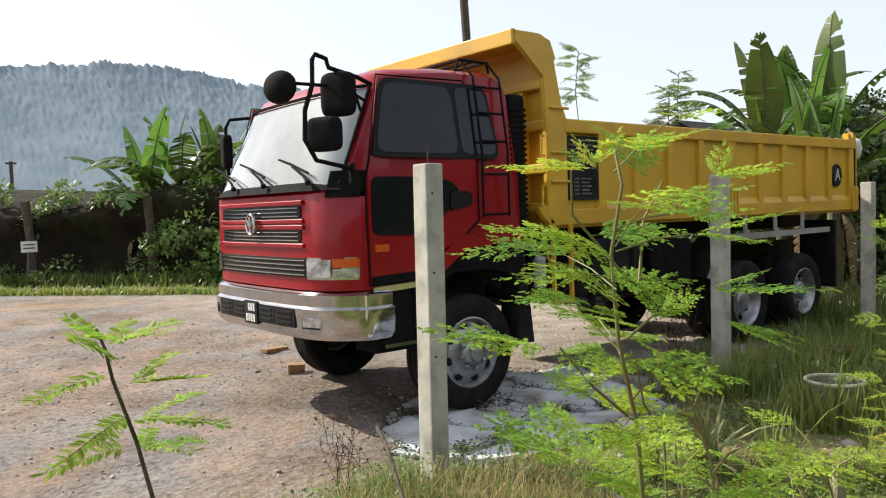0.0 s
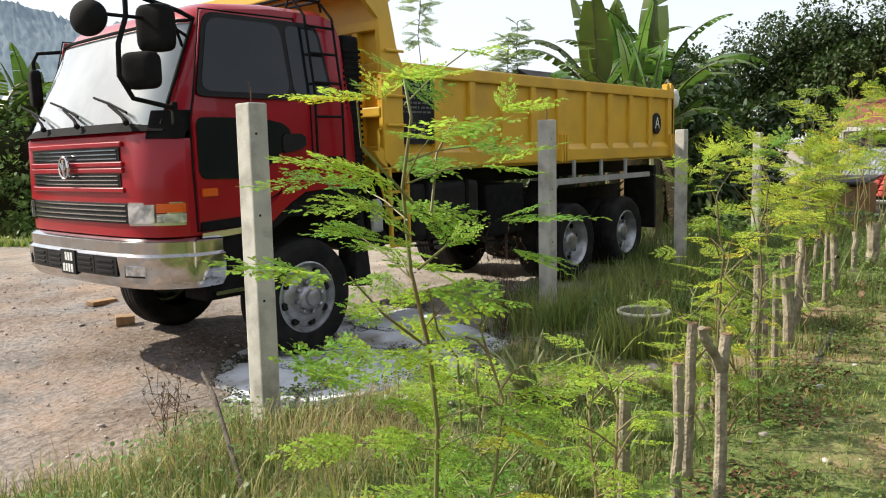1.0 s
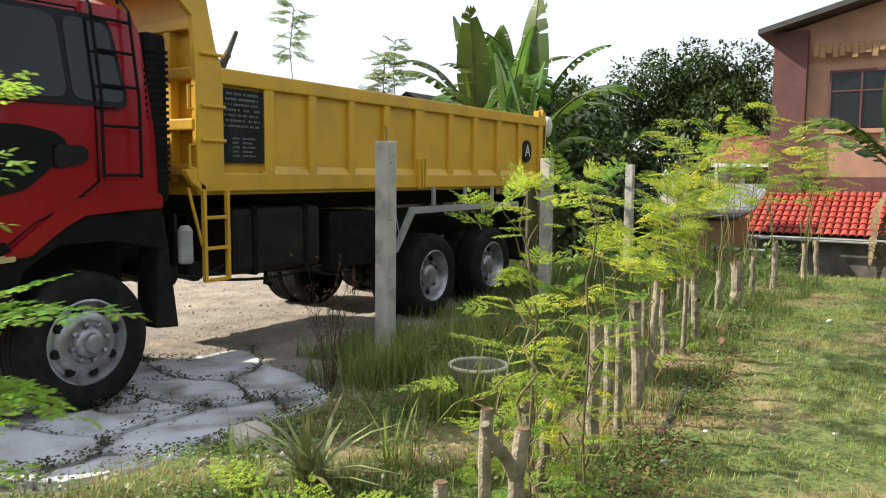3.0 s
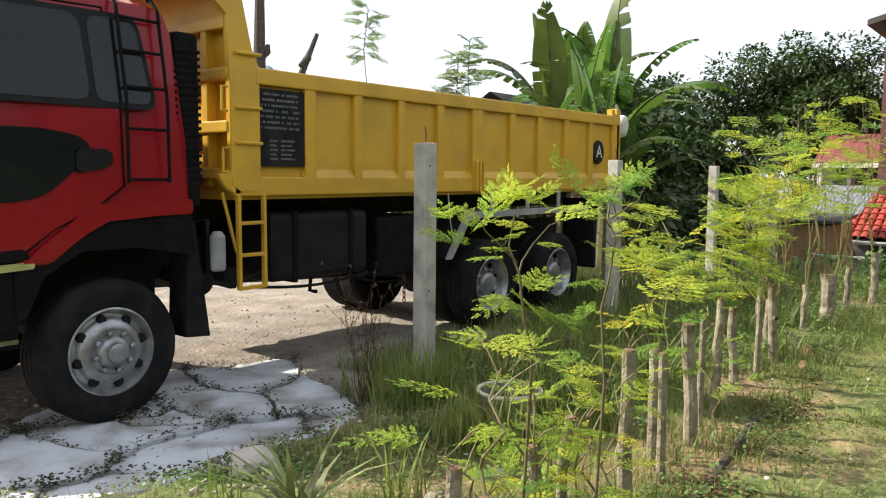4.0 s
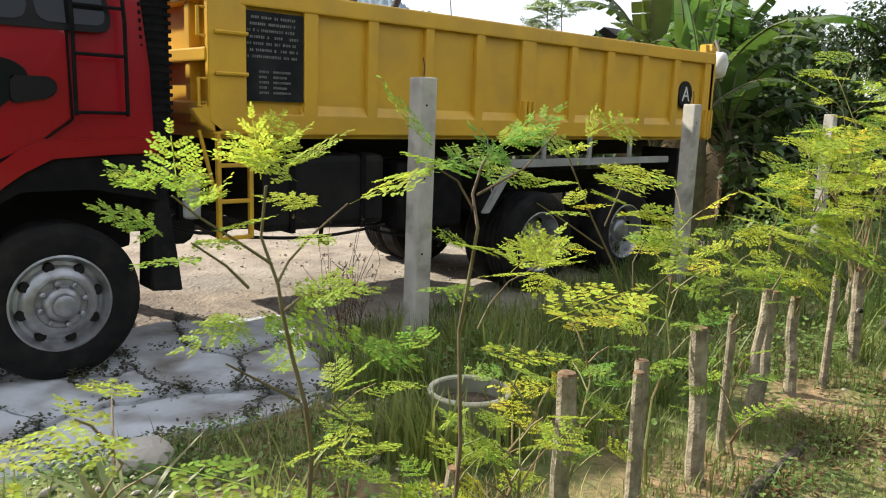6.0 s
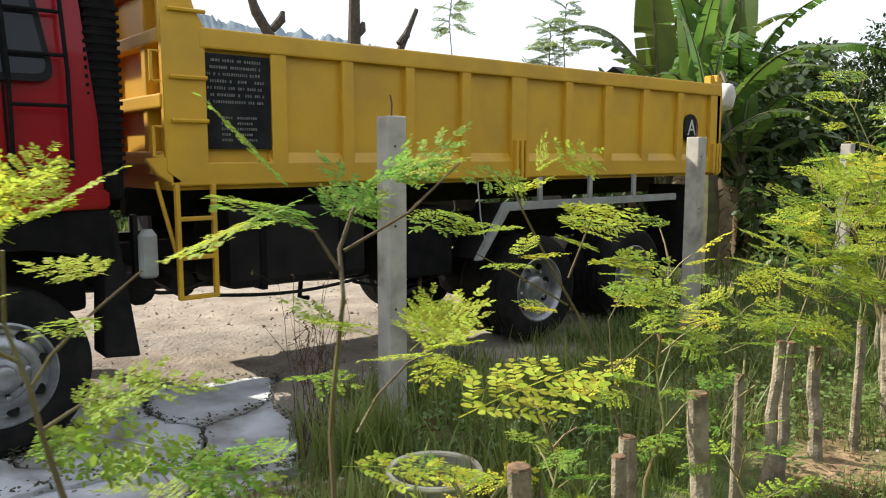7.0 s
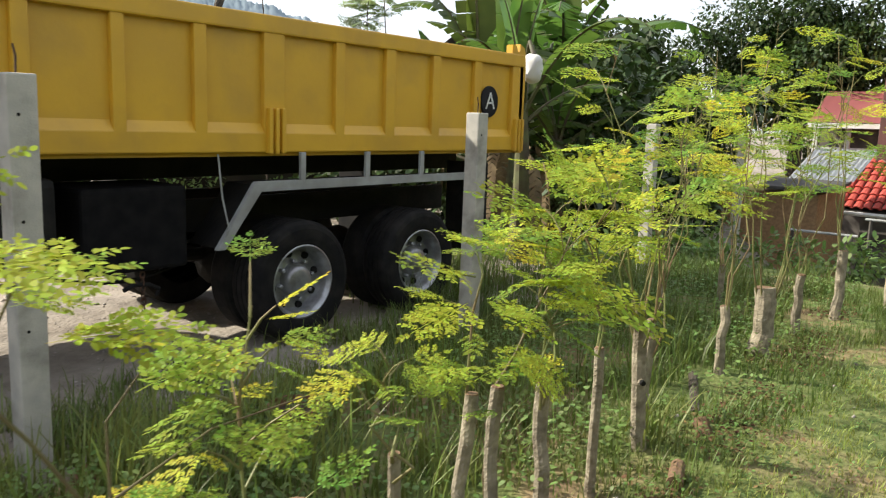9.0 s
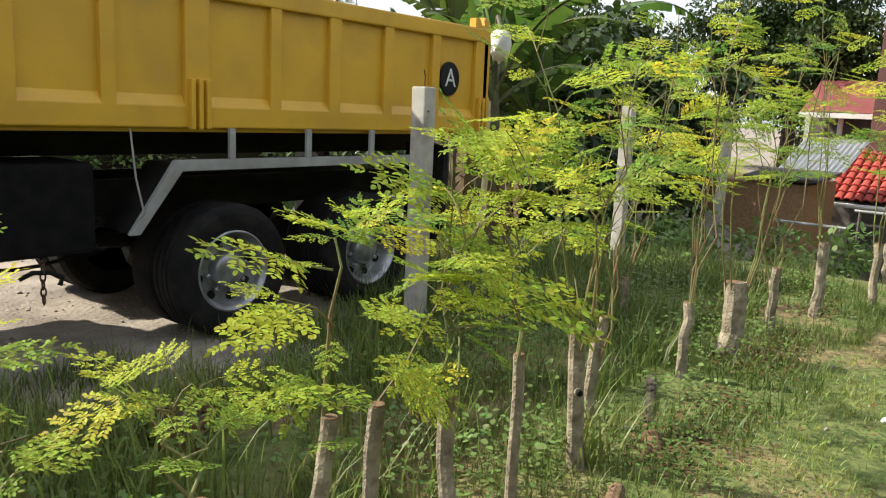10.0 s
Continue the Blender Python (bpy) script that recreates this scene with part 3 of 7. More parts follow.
for a0 in range(16):
    a1, a2 = 2 * math.pi * a0 / 16, 2 * math.pi * (a0 + 1) / 16
    tube(bm, [(-1.425, 1.15 + 0.075 * math.cos(a1), 1.635 + 0.085 * math.sin(a1)), (-1.425, 1.15 + 0.075 * math.cos(a2), 1.635 + 0.085 * math.sin(a2))], 0.012, 6)
tube(bm, [(-1.425, 1.15, 1.57), (-1.425, 1.15, 1.70)], 0.014, 6)
tube(bm, [(-1.425, 1.09, 1.67), (-1.425, 1.15, 1.60), (-1.425, 1.21, 1.67)], 0.012, 6)
part("badge", bm, CHROME, truck, "round chrome badge")
for far in (False, True):
    bm = bmesh.new()
    front_plate(bm, -0.005, 0.35, 1.205, 1.375, 0.014, 0.05, 0, 12)
    if far:
        for v in bm.verts:
            v.co.y = 2 * MID - v.co.y
    lamp = part("headlamp", bm, CHROME, truck, "rectangular headlamp unit")
    for y0, y1, z0, z1, m, nm, lb in ((0.13, 0.335, 1.225, 1.36, LENS, "headlamp_lens", "clear ribbed lens"), (-0.01, 0.115, 1.30, 1.365, AMBER, "indicator_lens", "amber indicator lens"),
                                      (-0.01, 0.115, 1.225, 1.29, LENS, "side_lens", "clear corner lens")):
        bm = bmesh.new()
        front_plate(bm, y0, y1, z0, z1, 0.03, 0.03, 0, 12)
        if far:
            for v in bm.verts:
                v.co.y = 2 * MID - v.co.y
        part(nm, bm, m, lamp, lb)

# bumper
bm = bmesh.new()
sect = [(0.0, 0.74), (-0.05, 0.80), (-0.06, 0.98), (-0.03, 1.00), (-0.035, 1.085), (0.0, 1.11), (0.09, 1.11), (0.09, 0.74)]
path = [(-0.86, -0.055), (-0.98, -0.06), (-1.08, -0.045)] + [(front_x(y) - 0.015, y) for y in np.linspace(0.0, 2.30, 41)] + [(-1.08, 2.345), (-0.98, 2.36), (-0.86, 2.355)]
rings = []
for i, (x, y) in enumerate(path):
    a, b = Vector(path[max(i - 1, 0)]), Vector(path[min(i + 1, len(path) - 1)])
    d = (b - a).normalized()
    nrm = Vector((-d.y, d.x))
    rings.append([bm.verts.new((x + nrm.x * -o, y + nrm.y * -o, z)) for o, z in sect])
for a, b in zip(rings, rings[1:]):
    for k in range(len(sect)):
        bm.faces.new((a[k], a[(k + 1) % len(sect)], b[(k + 1) % len(sect)], b[k]))
bm.faces.new(rings[0])
bm.faces.new(rings[-1][::-1])
bumper = part("bumper", bm, CHROME, truck, "dulled chrome front bumper", smooth=True)
for y0, y1 in ((0.44, 0.74), (0.75, 1.04), (1.26, 1.55), (1.56, 1.86)):
    bm = bmesh.new()
    front_plate(bm, y0, y1, 0.83, 0.98, 0.078, 0.03, 0, 12)
    part("air_slot", bm, BLACK, bumper, "black air slot")
    for z in (0.865, 0.905, 0.945):
        bm = bmesh.new()
        front_plate(bm, y0 + 0.04, y1 - 0.04, z - 0.008, z + 0.008, 0.085, 0.01, 0, 12)
        part("slot_bar", bm, BLACK, bumper)
bm = bmesh.new()
front_plate(bm, 1.03, 1.27, 0.805, 0.995, 0.088, 0.02, 0, 12)
plate = part("number_plate", bm, SIGN_BLACK, bumper, "black number plate with two rows of pale bars")
bm = bmesh.new()
for z in (0.945, 0.855):
    for k in range(3 if z > 0.9 else 4):
        front_plate(bm, 1.065 + k * 0.046, 1.095 + k * 0.046, z - 0.032, z + 0.032, 0.093, 0.004, 0, 1)
part("plate_bars", bm, WHITE_MARK, truck, "pale bars on the number plate")
for far in (False, True):
    bm = bmesh.new()
    front_plate(bm, 0.15, 0.36, 0.83, 0.93, 0.072, 0.03, 0, 12)
    if far:
        for v in bm.verts:
            v.co.y = 2 * MID - v.co.y
    fog = part("fog_lamp", bm, BLACK, bumper, "fog lamp in the bumper")
    bm = bmesh.new()
    front_plate(bm, 0.17, 0.34, 0.845, 0.915, 0.08, 0.02, 0, 12)
    if far:
        for v in bm.verts:
            v.co.y = 2 * MID - v.co.y
    part("fog_lens", bm, LENS, truck, "clear fog lamp lens")

# mirrors
arm = bmesh.new()
tube(arm, [(-1.16, -0.03, 2.04), (-1.34, -0.16, 2.05), (-1.54, -0.20, 2.08), (-1.63, -0.21, 2.22), (-1.62, -0.21, 2.42), (-1.55, -0.20, 2.60), (-1.545, -0.20, 2.77), (-1.52, -0.20, 2.81), (-1.43, -0.19, 2.79), (-1.41, -0.19, 2.73), (-1.09, -0.06, 2.71), (-0.90, 0.05, 2.69)], 0.017, 8)
tube(arm, [(-1.55, -0.20, 2.60), (-1.25, -0.12, 2.62), (-0.97, 0.02, 2.55)], 0.012, 6)
tube(arm, [(-1.20, -0.12, 2.72), (-1.02, 0.02, 2.48)], 0.011, 6)
tube(arm, [(-1.55, -0.20, 2.60), (-1.64, -0.14, 2.61), (-1.72, -0.05, 2.60)], 0.012, 6)
part("mirror_arm", arm, MATTE, truck, "bent black tube mirror arm")


def mirror_head(name, centre, size, turn, label, round_head=False):
    bm = bmesh.new()
    ico(bm, (0, 0, 0), 1.0, (1, 1, 1), 4)
    power = 2.0 if round_head else 5.0
    for v in bm.verts:
        k = (abs(v.co.x) ** power + abs(v.co.y) ** power + abs(v.co.z) ** power) ** (-1 / power)
        v.co = Vector((v.co.x * k * size[0], v.co.y * k * size[1], v.co.z * k * size[2]))
    bmesh.ops.transform(bm, matrix=pose(*centre, 0, 0, turn), verts=bm.verts)
    return part(name, bm, MATTE, truck, label, smooth=True)


mirror_head("mirror", (-1.35, -0.21, 2.545), (0.055, 0.135, 0.155), 20, "large black mirror housing")
mirror_head("mirror", (-1.48, -0.22, 2.26), (0.055, 0.135, 0.12), 20, "smaller black mirror housing")
mirror_head("mirror", (-1.72, -0.05, 2.59), (0.07, 0.15, 0.115), 15, "round black front mirror", True)
arm = bmesh.new()
tube(arm, [(-1.0, 2.30, 2.02), (-1.02, 2.46, 2.06), (-1.02, 2.50, 2.3), (-1.02, 2.50, 2.60), (-0.98, 2.49, 2.68), (-0.80, 2.42, 2.70), (-0.68, 2.27, 2.70)], 0.017, 8)
part("mirror_arm", arm, MATTE, truck, "bent black tube mirror arm")
mirror_head("mirror", (-1.02, 2.50, 2.36), (0.05, 0.11, 0.17), -15, "black mirror housing")
bm = bmesh.new()
box(bm, -0.02, 0.02, -0.02, 0.02, -0.08, 0.08, 0.01)
bmesh.ops.transform(bm, matrix=pose(-1.16, -0.05, 2.0), verts=bm.verts)
part("mirror_bracket", bm, MATTE, truck, "black mirror bracket")

# exhaust stack / air intake behind the cab
bm = bmesh.new()
box(bm, 0.54, 0.74, 0.02, 0.30, 1.45, 2.72, 0.05)
intake = part("air_intake", bm, MATTE, truck, "tall black corrugated air intake")
for k in range(20):
    bm = bmesh.new()
    box(bm, 0.536, 0.744, 0.015, 0.305, 1.62 + 0.05 * k, 1.645 + 0.05 * k, 0.006)
    part("intake_fin", bm, MATTE, intake)


# wheels
def wheel(x, y, out, dished, label):
    """A wheel whose outer rim lies at y; out: -1 for the near side, +1 for the far side."""
    r = 0.495
    bm = bmesh.new()
    prof = [(0.29, 0.0), (0.315, -0.012), (0.36, -0.02), (0.43, -0.022), (0.465, -0.01), (0.487, 0.015), (r, 0.035), (r, 0.075), (r - 0.014, 0.078), (r - 0.014, 0.088),
            (r, 0.091), (r, 0.135), (r - 0.014, 0.138), (r - 0.014, 0.148), (r, 0.151), (r, 0.195), (r - 0.014, 0.198), (r - 0.014, 0.208), (r, 0.211),
            (r, 0.245), (0.487, 0.265), (0.465, 0.29), (0.43, 0.30), (0.33, 0.295), (0.29, 0.28)]
    lathe(bm, [(a, -out * b) for a, b in prof], (x, y, 0.495), 56)
    w = part("wheel", bm, RUBBER, truck, label, smooth=False)
    for p in w.data.polygons:
        p.use_smooth = False
    bm = bmesh.new()
    if dished:
        prof = [(0.298, 0.0), (0.303, -0.008), (0.292, -0.012), (0.275, 0.01), (0.262, 0.03), (0.255, 0.10), (0.235, 0.125), (0.20, 0.13), (0.155, 0.125), (0.14, 0.12),
                (0.135, 0.08), (0.12, 0.045), (0.10, 0.03), (0.05, 0.025), (0.0, 0.025)]
    else:
        prof = [(0.298, 0.0), (0.303, -0.010), (0.290, -0.014), (0.272, 0.02), (0.258, 0.045), (0.235, 0.04), (0.215, 0.01), (0.17, -0.012), (0.155, -0.012), (0.15, -0.005), (0.115, -0.005), (0.11, -0.03),
                (0.09, -0.055), (0.072, -0.06), (0.066, -0.09), (0.05, -0.10), (0.0, -0.10)]
    lathe(bm, [(a, -out * b) for a, b in prof], (x, y, 0.495), 48)
    rim = part("rim", bm, RIM, w, "grey painted steel rim", smooth=True)
    rad, dep = (0.222, 0.124) if dished else (0.228, 0.022)
    for k in range(8):
        a = 2 * math.pi * (k + 0.3) / 8
        bm = bmesh.new()
        lathe(bm, [(0.0, out * 0.004), (0.030, out * 0.006), (0.036, -out * 0.02)], (x + rad * math.cos(a), y - out * dep + out * 0.008, 0.495 + rad * math.sin(a)), 12)
        part("hand_hole", bm, CHASSIS, w)
    for k in range(8):
        a = 2 * math.pi * k / 8 + 0.2
        nr, nd = (0.165, 0.10) if dished else (0.132, -0.02)
        bm = bmesh.new()
        lathe(bm, [(0.018, 0.012 * -out), (0.018, 0.028 * out), (0.010, 0.034 * out), (0.0, 0.034 * out)], (x + nr * math.cos(a), y - out * nd, 0.495 + nr * math.sin(a)), 6)
        part("nut", bm, RIM, w)
    return w


for far in (False, True):
    out = 1 if far else -1
    wheel(0.0, 2.29 if far else 0.01, out, False, "front steering wheel with grey steel rim")
    for x in (4.40, 5.82):
        wheel(x, 2.31 if far else -0.01, out, True, "outer rear drive wheel with dished rim")
        bm = bmesh.new()
        y = 1.99 if far else 0.31
        prof = [(0.29, 0.0), (0.36, -0.02), (0.43, -0.022), (0.487, 0.015), (0.495, 0.06), (0.495, 0.22), (0.465, 0.27), (0.43, 0.28), (0.29, 0.27)]
        lathe(bm, [(a, -out * b) for a, b in prof], (x, y, 0.495), 40)
        part("inner_tyre", bm, RUBBER, truck, "inner rear tyre")
for x in (0.0, 4.40, 5.82):
    bm = bmesh.new()
    tube(bm, [(x, 0.35, 0.50), (x, 1.95, 0.50)], 0.075, 12)
    if x:
        ico(bm, (x, MID, 0.50), 0.22, (1, 0.9, 1), 2)
    part("axle", bm, CHASSIS, truck, "black axle")

# chassis and under-bed gear
for y in (0.73, 1.49):
    bm = bmesh.new()
    box(bm, -0.9, 7.0, y, y + 0.08, 0.86, 1.12, 0.01)
    part("chassis_rail", bm, CHASSIS, truck, "black chassis rail")
for y in (0.70, 1.46):
    bm = bmesh.new()
    box(bm, 0.95, 7.2, y, y + 0.14, 1.30, 1.50, 0.01)
    part("subframe_rail", bm, CHASSIS, truck, "black tipper subframe rail")
bm = bmesh.new()
box(bm, -0.8, 0.6, 0.45, 1.85, 0.72, 1.36, 0.05)
part("engine", bm, CHASSIS, truck, "dark engine and gearbox under the cab")
bm = bmesh.new()
tube(bm, [(0.5, MID, 0.80), (4.3, MID, 0.58)], 0.06, 10)
part("drive_shaft", bm, CHASSIS, truck, "black drive shaft")
bm = bmesh.new()
box(bm, 1.42, 2.55, 0.10, 0.72, 0.80, 1.38, 0.06)
tank = part("fuel_tank", bm, CHASSIS, truck, "black fuel tank")
for x in (1.65, 2.3):
    bm = bmesh.new()
    box(bm, x, x + 0.05, 0.085, 0.74, 0.785, 1.395, 0.01)
    part("tank_strap", bm, MATTE, tank)
bm = bmesh.new()
box(bm, 2.70, 3.45, 0.12, 0.72, 0.72, 1.30, 0.03)
part("battery_box", bm, MATTE, truck, "black battery box")
bm = bmesh.new()
box(bm, 1.42, 3.3, 1.58, 2.2, 0.80, 1.36, 0.06)
part("fuel_tank", bm, CHASSIS, truck, "black fuel tank")
for x, w in ((0.86, 0.2), (1.15, 0.16), (3.42, 0.12)):
    bm = bmesh.new()
    tube(bm, [(x, 0.25, 0.86), (x + 0.05, 0.9, 0.88)], w * 0.55, 12)
    part("air_tank", bm, CHASSIS, truck, "black air tank")
for far in (False, True):
    bm = bmesh.new()
    y = 2.06 if far else 0.0
    prism(bm, [(0.56, 0.50), (0.60, 1.36), (0.66, 1.36), (0.77, 0.48)], y, y + 0.24, 0.008)
    part("mud_flap", bm, RUBBER, truck, "black rubber flap behind the front wheel")
bm = bmesh.new()
tube(bm, [(0.84, -0.01, 0.97), (0.84, -0.01, 0.985), (0.84, -0.01, 1.23), (0.84, -0.01, 1.27)], [0.045, 0.058, 0.058, 0.03], 14)
ext = part("fire_extinguisher", bm, GREY_PAINT, truck, "pale fire extinguisher on the chassis")
bm = bmesh.new()
box(bm, 0.77, 0.80, 0.03, 0.10, 0.95, 1.36, 0.004)
part("extinguisher_bracket", bm, BLACK, truck)
bm = bmesh.new()
tube(bm, [(3.64, 0.02, 1.52), (3.66, 0.0, 1.2), (3.70, -0.02, 0.98), (3.67, -0.02, 0.95)], 0.007, 6)
part("brake_line", bm, GREY_PAINT, truck, "thin hanging hose")
bm = bmesh.new()
tube(bm, [(2.2, 0.5, 0.80), (2.18, 0.5, 0.62), (2.26, 0.5, 0.60)], 0.02, 6)
part("drain_pipe", bm, CHASSIS, truck)

# hook and chain hanging under the chassis
bm = bmesh.new()
for k in range(7):
    z = 0.74 - 0.048 * k
    ring = []
    for m in range(9):
        a = 2 * math.pi * m / 8
        off = 0.016 * math.cos(a)
        ring.append((3.12 + (off if k % 2 else 0), 0.16 + (0 if k % 2 else off), z + 0.032 * math.sin(a)))
    tube(bm, ring, 0.006, 5)
chain = part("chain", bm, RUST, truck, "short rusty hanging chain")
bm = bmesh.new()
tube(bm, [(2.98, 0.16, 0.60), (3.06, 0.16, 0.63), (3.16, 0.16, 0.62), (3.24, 0.16, 0.58), (3.22, 0.16, 0.53)], 0.016, 7)
part("tow_hook", bm, CHASSIS, chain, "dark iron hook")
# cables and hoses slung along the chassis
for x0, x1, y, z, sag in ((1.3, 2.6, 0.16, 0.78, 0.05), (2.5, 3.5, 0.22, 0.74, 0.09), (0.7, 1.35, 0.1, 0.92, 0.08), (3.4, 4.0, 0.5, 0.95, 0.12)):
    bm = bmesh.new()
    tube(bm, [(x0 + (x1 - x0) * k / 8, y, z - sag * math.sin(math.pi * k / 8)) for k in range(9)], 0.014, 6)
    part("hose", bm, CHASSIS, truck, "black hose slung under the chassis")

# rear mudguard frame and its stays
for far in (False, True):
    yy = 2.32 if far else -0.02
    in_y = -0.42 if far else 0.42
    bm = bmesh.new()
    prism(bm, [(3.60, 0.83), (3.94, 1.315), (6.56, 1.315), (6.56, 1.245), (3.985, 1.245), (3.675, 0.83)], min(yy, yy + in_y * 0.12), max(yy, yy + in_y * 0.12), 0.006)
    guard = part("mudguard_rail", bm, GREY_PAINT, truck, "grey angled mudguard rail")
    bm = bmesh.new()
    prism(bm, [(3.62, 0.84), (3.95, 1.29), (6.54, 1.29), (6.54, 1.275), (3.97, 1.275), (3.64, 0.84)], min(yy, yy + in_y) + 0.03, max(yy, yy + in_y) - 0.03)
    part("mudguard_sheet", bm, CHASSIS, guard, "black mudguard sheet")
    for x in (4.39, 5.10, 5.80):
        bm = bmesh.new()
        box(bm, x - 0.025, x + 0.025, yy - 0.0, yy + 0.03 if not far else yy + 0.03, 1.31, 1.53, 0.004)
        part("stay", bm, GREY_PAINT, guard)
bm = bmesh.new()
box(bm, 6.85, 6.92, 0.05, 0.55, 0.45, 1.4, 0.01)
part("mud_flap", bm, RUBBER, truck, "black rear rubber flap")
bm = bmesh.new()
box(bm, 6.85, 6.92, 1.75, 2.25, 0.45, 1.4, 0.01)
part("mud_flap", bm, RUBBER, truck, "black rear rubber flap")

# ---- tipper bed ----
BX0, BX1, BZ0, BZ1, WIDE = 0.98, 7.42, 1.53, 2.53, 2.3
bm = bmesh.new()
box(bm, BX0 + 0.05, BX1 - 0.05, 0.06, WIDE - 0.06, 1.50, 1.58, 0.0)
bed = part("tipper_bed", bm, YELLOW, truck, "yellow steel tipper body")
RIBS = [(1.72, 1.84), (2.29, 2.39), (2.87, 2.96), (3.45, 3.55), (4.03, 4.22), (4.74, 4.84), (5.32, 5.44), (5.94, 6.05), (6.57, 6.68), (7.22, 7.42)]
for far in (False, True):
    def yy(a, b):
        return (WIDE - b, WIDE - a) if far else (a, b)
    bm = bmesh.new()
    box(bm, BX0 + 0.1, BX1, *yy(0.045, 0.06), 1.55, 2.50)
    part("side_sheet", bm, YELLOW, bed, "recessed yellow side sheet")
    bm = bmesh.new()
    box(bm, 1.22, BX1, *yy(-0.01, 0.09), 2.40, BZ1, 0.014)
    part("top_rail", bm, YELLOW, bed, "yellow top rail")
    bm = bmesh.new()
    box(bm, BX0 + 0.03, BX1, *yy(0.0, 0.07), BZ0, 1.68, 0.012)
    part("bottom_rail", bm, YELLOW, bed, "yellow bottom rail")
    bm = bmesh.new()
    a, b = yy(0.0, 0.07)
    ledge = [(0.004, 1.678), (0.05, 1.752), (0.06, 1.752), (0.06, 1.678)]
    va = [bm.verts.new((1.70, WIDE - p if far else p, z)) for p, z in ledge]
    vb = [bm.verts.new((7.25, WIDE - p if far else p, z)) for p, z in ledge]
    for k in range(4):
        bm.faces.new((va[k], va[(k + 1) % 4], vb[(k + 1) % 4], vb[k]))
    bm.faces.new(va)
    bm.faces.new(vb[::-1])
    part("ledge", bm, YELLOW, bed, "sloped yellow ledge above the bottom rail")
    for x0, x1 in RIBS:
        bm = bmesh.new()
        box(bm, x0, x1, *yy(0.0, 0.055), 1.66, 2.42, 0.010)
        part("rib", bm, YELLOW, bed)
    bm = bmesh.new()
    prism(bm, [(BX0, 1.62), (BX0, 2.53), (0.97, 2.9), (0.60, 3.19), (0.60, 3.28), (0.93, 3.28), (1.03, 3.24), (1.10, 3.08), (1.18, 2.66), (1.26, 2.53), (1.26, 1.56), (1.06, 1.56)], *yy(-0.004, 0.05), 0.008)
    part("front_post", bm, YELLOW, bed, "yellow front corner post and canopy cheek")
    for z in (2.62, 2.21, 1.94):
        bm = bmesh.new()
        ys = -0.02 if not far else WIDE + 0.02
        tube(bm, [(1.02, ys, z), (1.26, ys, z)], 0.014, 6)
        part("tie_bar", bm, YELLOW, bed)
    for xc in (4.125, 7.33):
        for k in (-1, 0, 1):
            bm = bmesh.new()
            box(bm, xc + k * 0.06 - 0.018, xc + k * 0.06 + 0.018, *yy(-0.045, 0.01), 1.52, 1.86, 0.012)
            part("strake", bm, YELLOW, bed)
    bm = bmesh.new()
    prism(bm, [(7.20, 2.5), (7.20, 2.62), (7.27, 2.62), (7.28, 2.55), (7.33, 2.55), (7.34, 2.64), (7.43, 2.60), (7.45, 2.4), (7.45, 1.50), (7.36, 1.50), (7.36, 2.4)], *yy(0.0, 0.09), 0.008)
    part("tail_post", bm, YELLOW, bed, "yellow tailgate hinge post")
bm = bmesh.new()
box(bm, 7.42, 7.47, 0.02, WIDE - 0.02, 1.50, 2.52, 0.01)
tail = part("tailgate", bm, YELLOW, truck, "yellow tailgate")
for y in (0.05, 0.6, 1.15, 1.7, 2.2):
    bm = bmesh.new()
    box(bm, 7.465, 7.51, y, y + 0.08, 1.52, 2.5, 0.01)
    part("rib", bm, YELLOW, tail)
# headboard and canopy
bm = bmesh.new()
box(bm, 1.06, 1.10, 0.03, WIDE - 0.03, 1.56, 3.20)
head = part("headboard", bm, YELLOW, bed, "yellow headboard behind the cab")
for z in (1.66, 2.02, 2.42, 2.80):
    bm = bmesh.new()
    box(bm, 0.97, 1.07, 0.03, WIDE - 0.03, z, z + 0.09, 0.012)
    part("head_rail", bm, YELLOW, bed)
for y in (0.30, 1.1, 1.9):
    bm = bmesh.new()
    box(bm, 0.985, 1.07, y, y + 0.08, 1.6, 2.85, 0.01)
    part("head_stud", bm, YELLOW, bed)
bm = bmesh.new()
prism(bm, [(1.10, 3.05), (1.02, 3.20), (0.90, 3.235), (0.60, 3.24), (0.60, 3.27), (0.92, 3.27), (1.06, 3.23), (1.13, 3.07)], 0.0, WIDE, 0.0)
part("canopy", bm, YELLOW, bed, "yellow cab-guard canopy")
bm = bmesh.new()
box(bm, 0.57, 0.62, 0.0, WIDE, 3.15, 3.29, 0.012)
part("canopy_lip", bm, YELLOW, bed, "yellow canopy front lip")
for z0, z1 in ((2.18, 2.36), (1.72, 1.90)):
    bm = bmesh.new()
    tube(bm, [(0.97, 0.02, z0), (0.91, 0.0, z0), (0.91, 0.0, z1), (0.97, 0.02, z1)], 0.012, 6)
    part("grab_handle", bm, YELLOW, bed)
# corner bracket below the front post
bm = bmesh.new()
prism(bm, [(0.86, 1.70), (0.98, 1.72), (1.08, 1.55), (1.02, 1.545), (0.93, 1.60)], 0.0, 0.06, 0.006)
part("corner_foot", bm, YELLOW, bed)
# access ladder below the bed
bm = bmesh.new()
box(bm, 1.025, 1.055, -0.02, 0.02, 0.80, 1.54, 0.006)
lad = part("bed_ladder", bm, YELLOW, truck, "yellow access ladder under the bed")
bm = bmesh.new()
box(bm, 1.265, 1.295, -0.02, 0.02, 0.80, 1.54, 0.006)
part("stile", bm, YELLOW, lad)
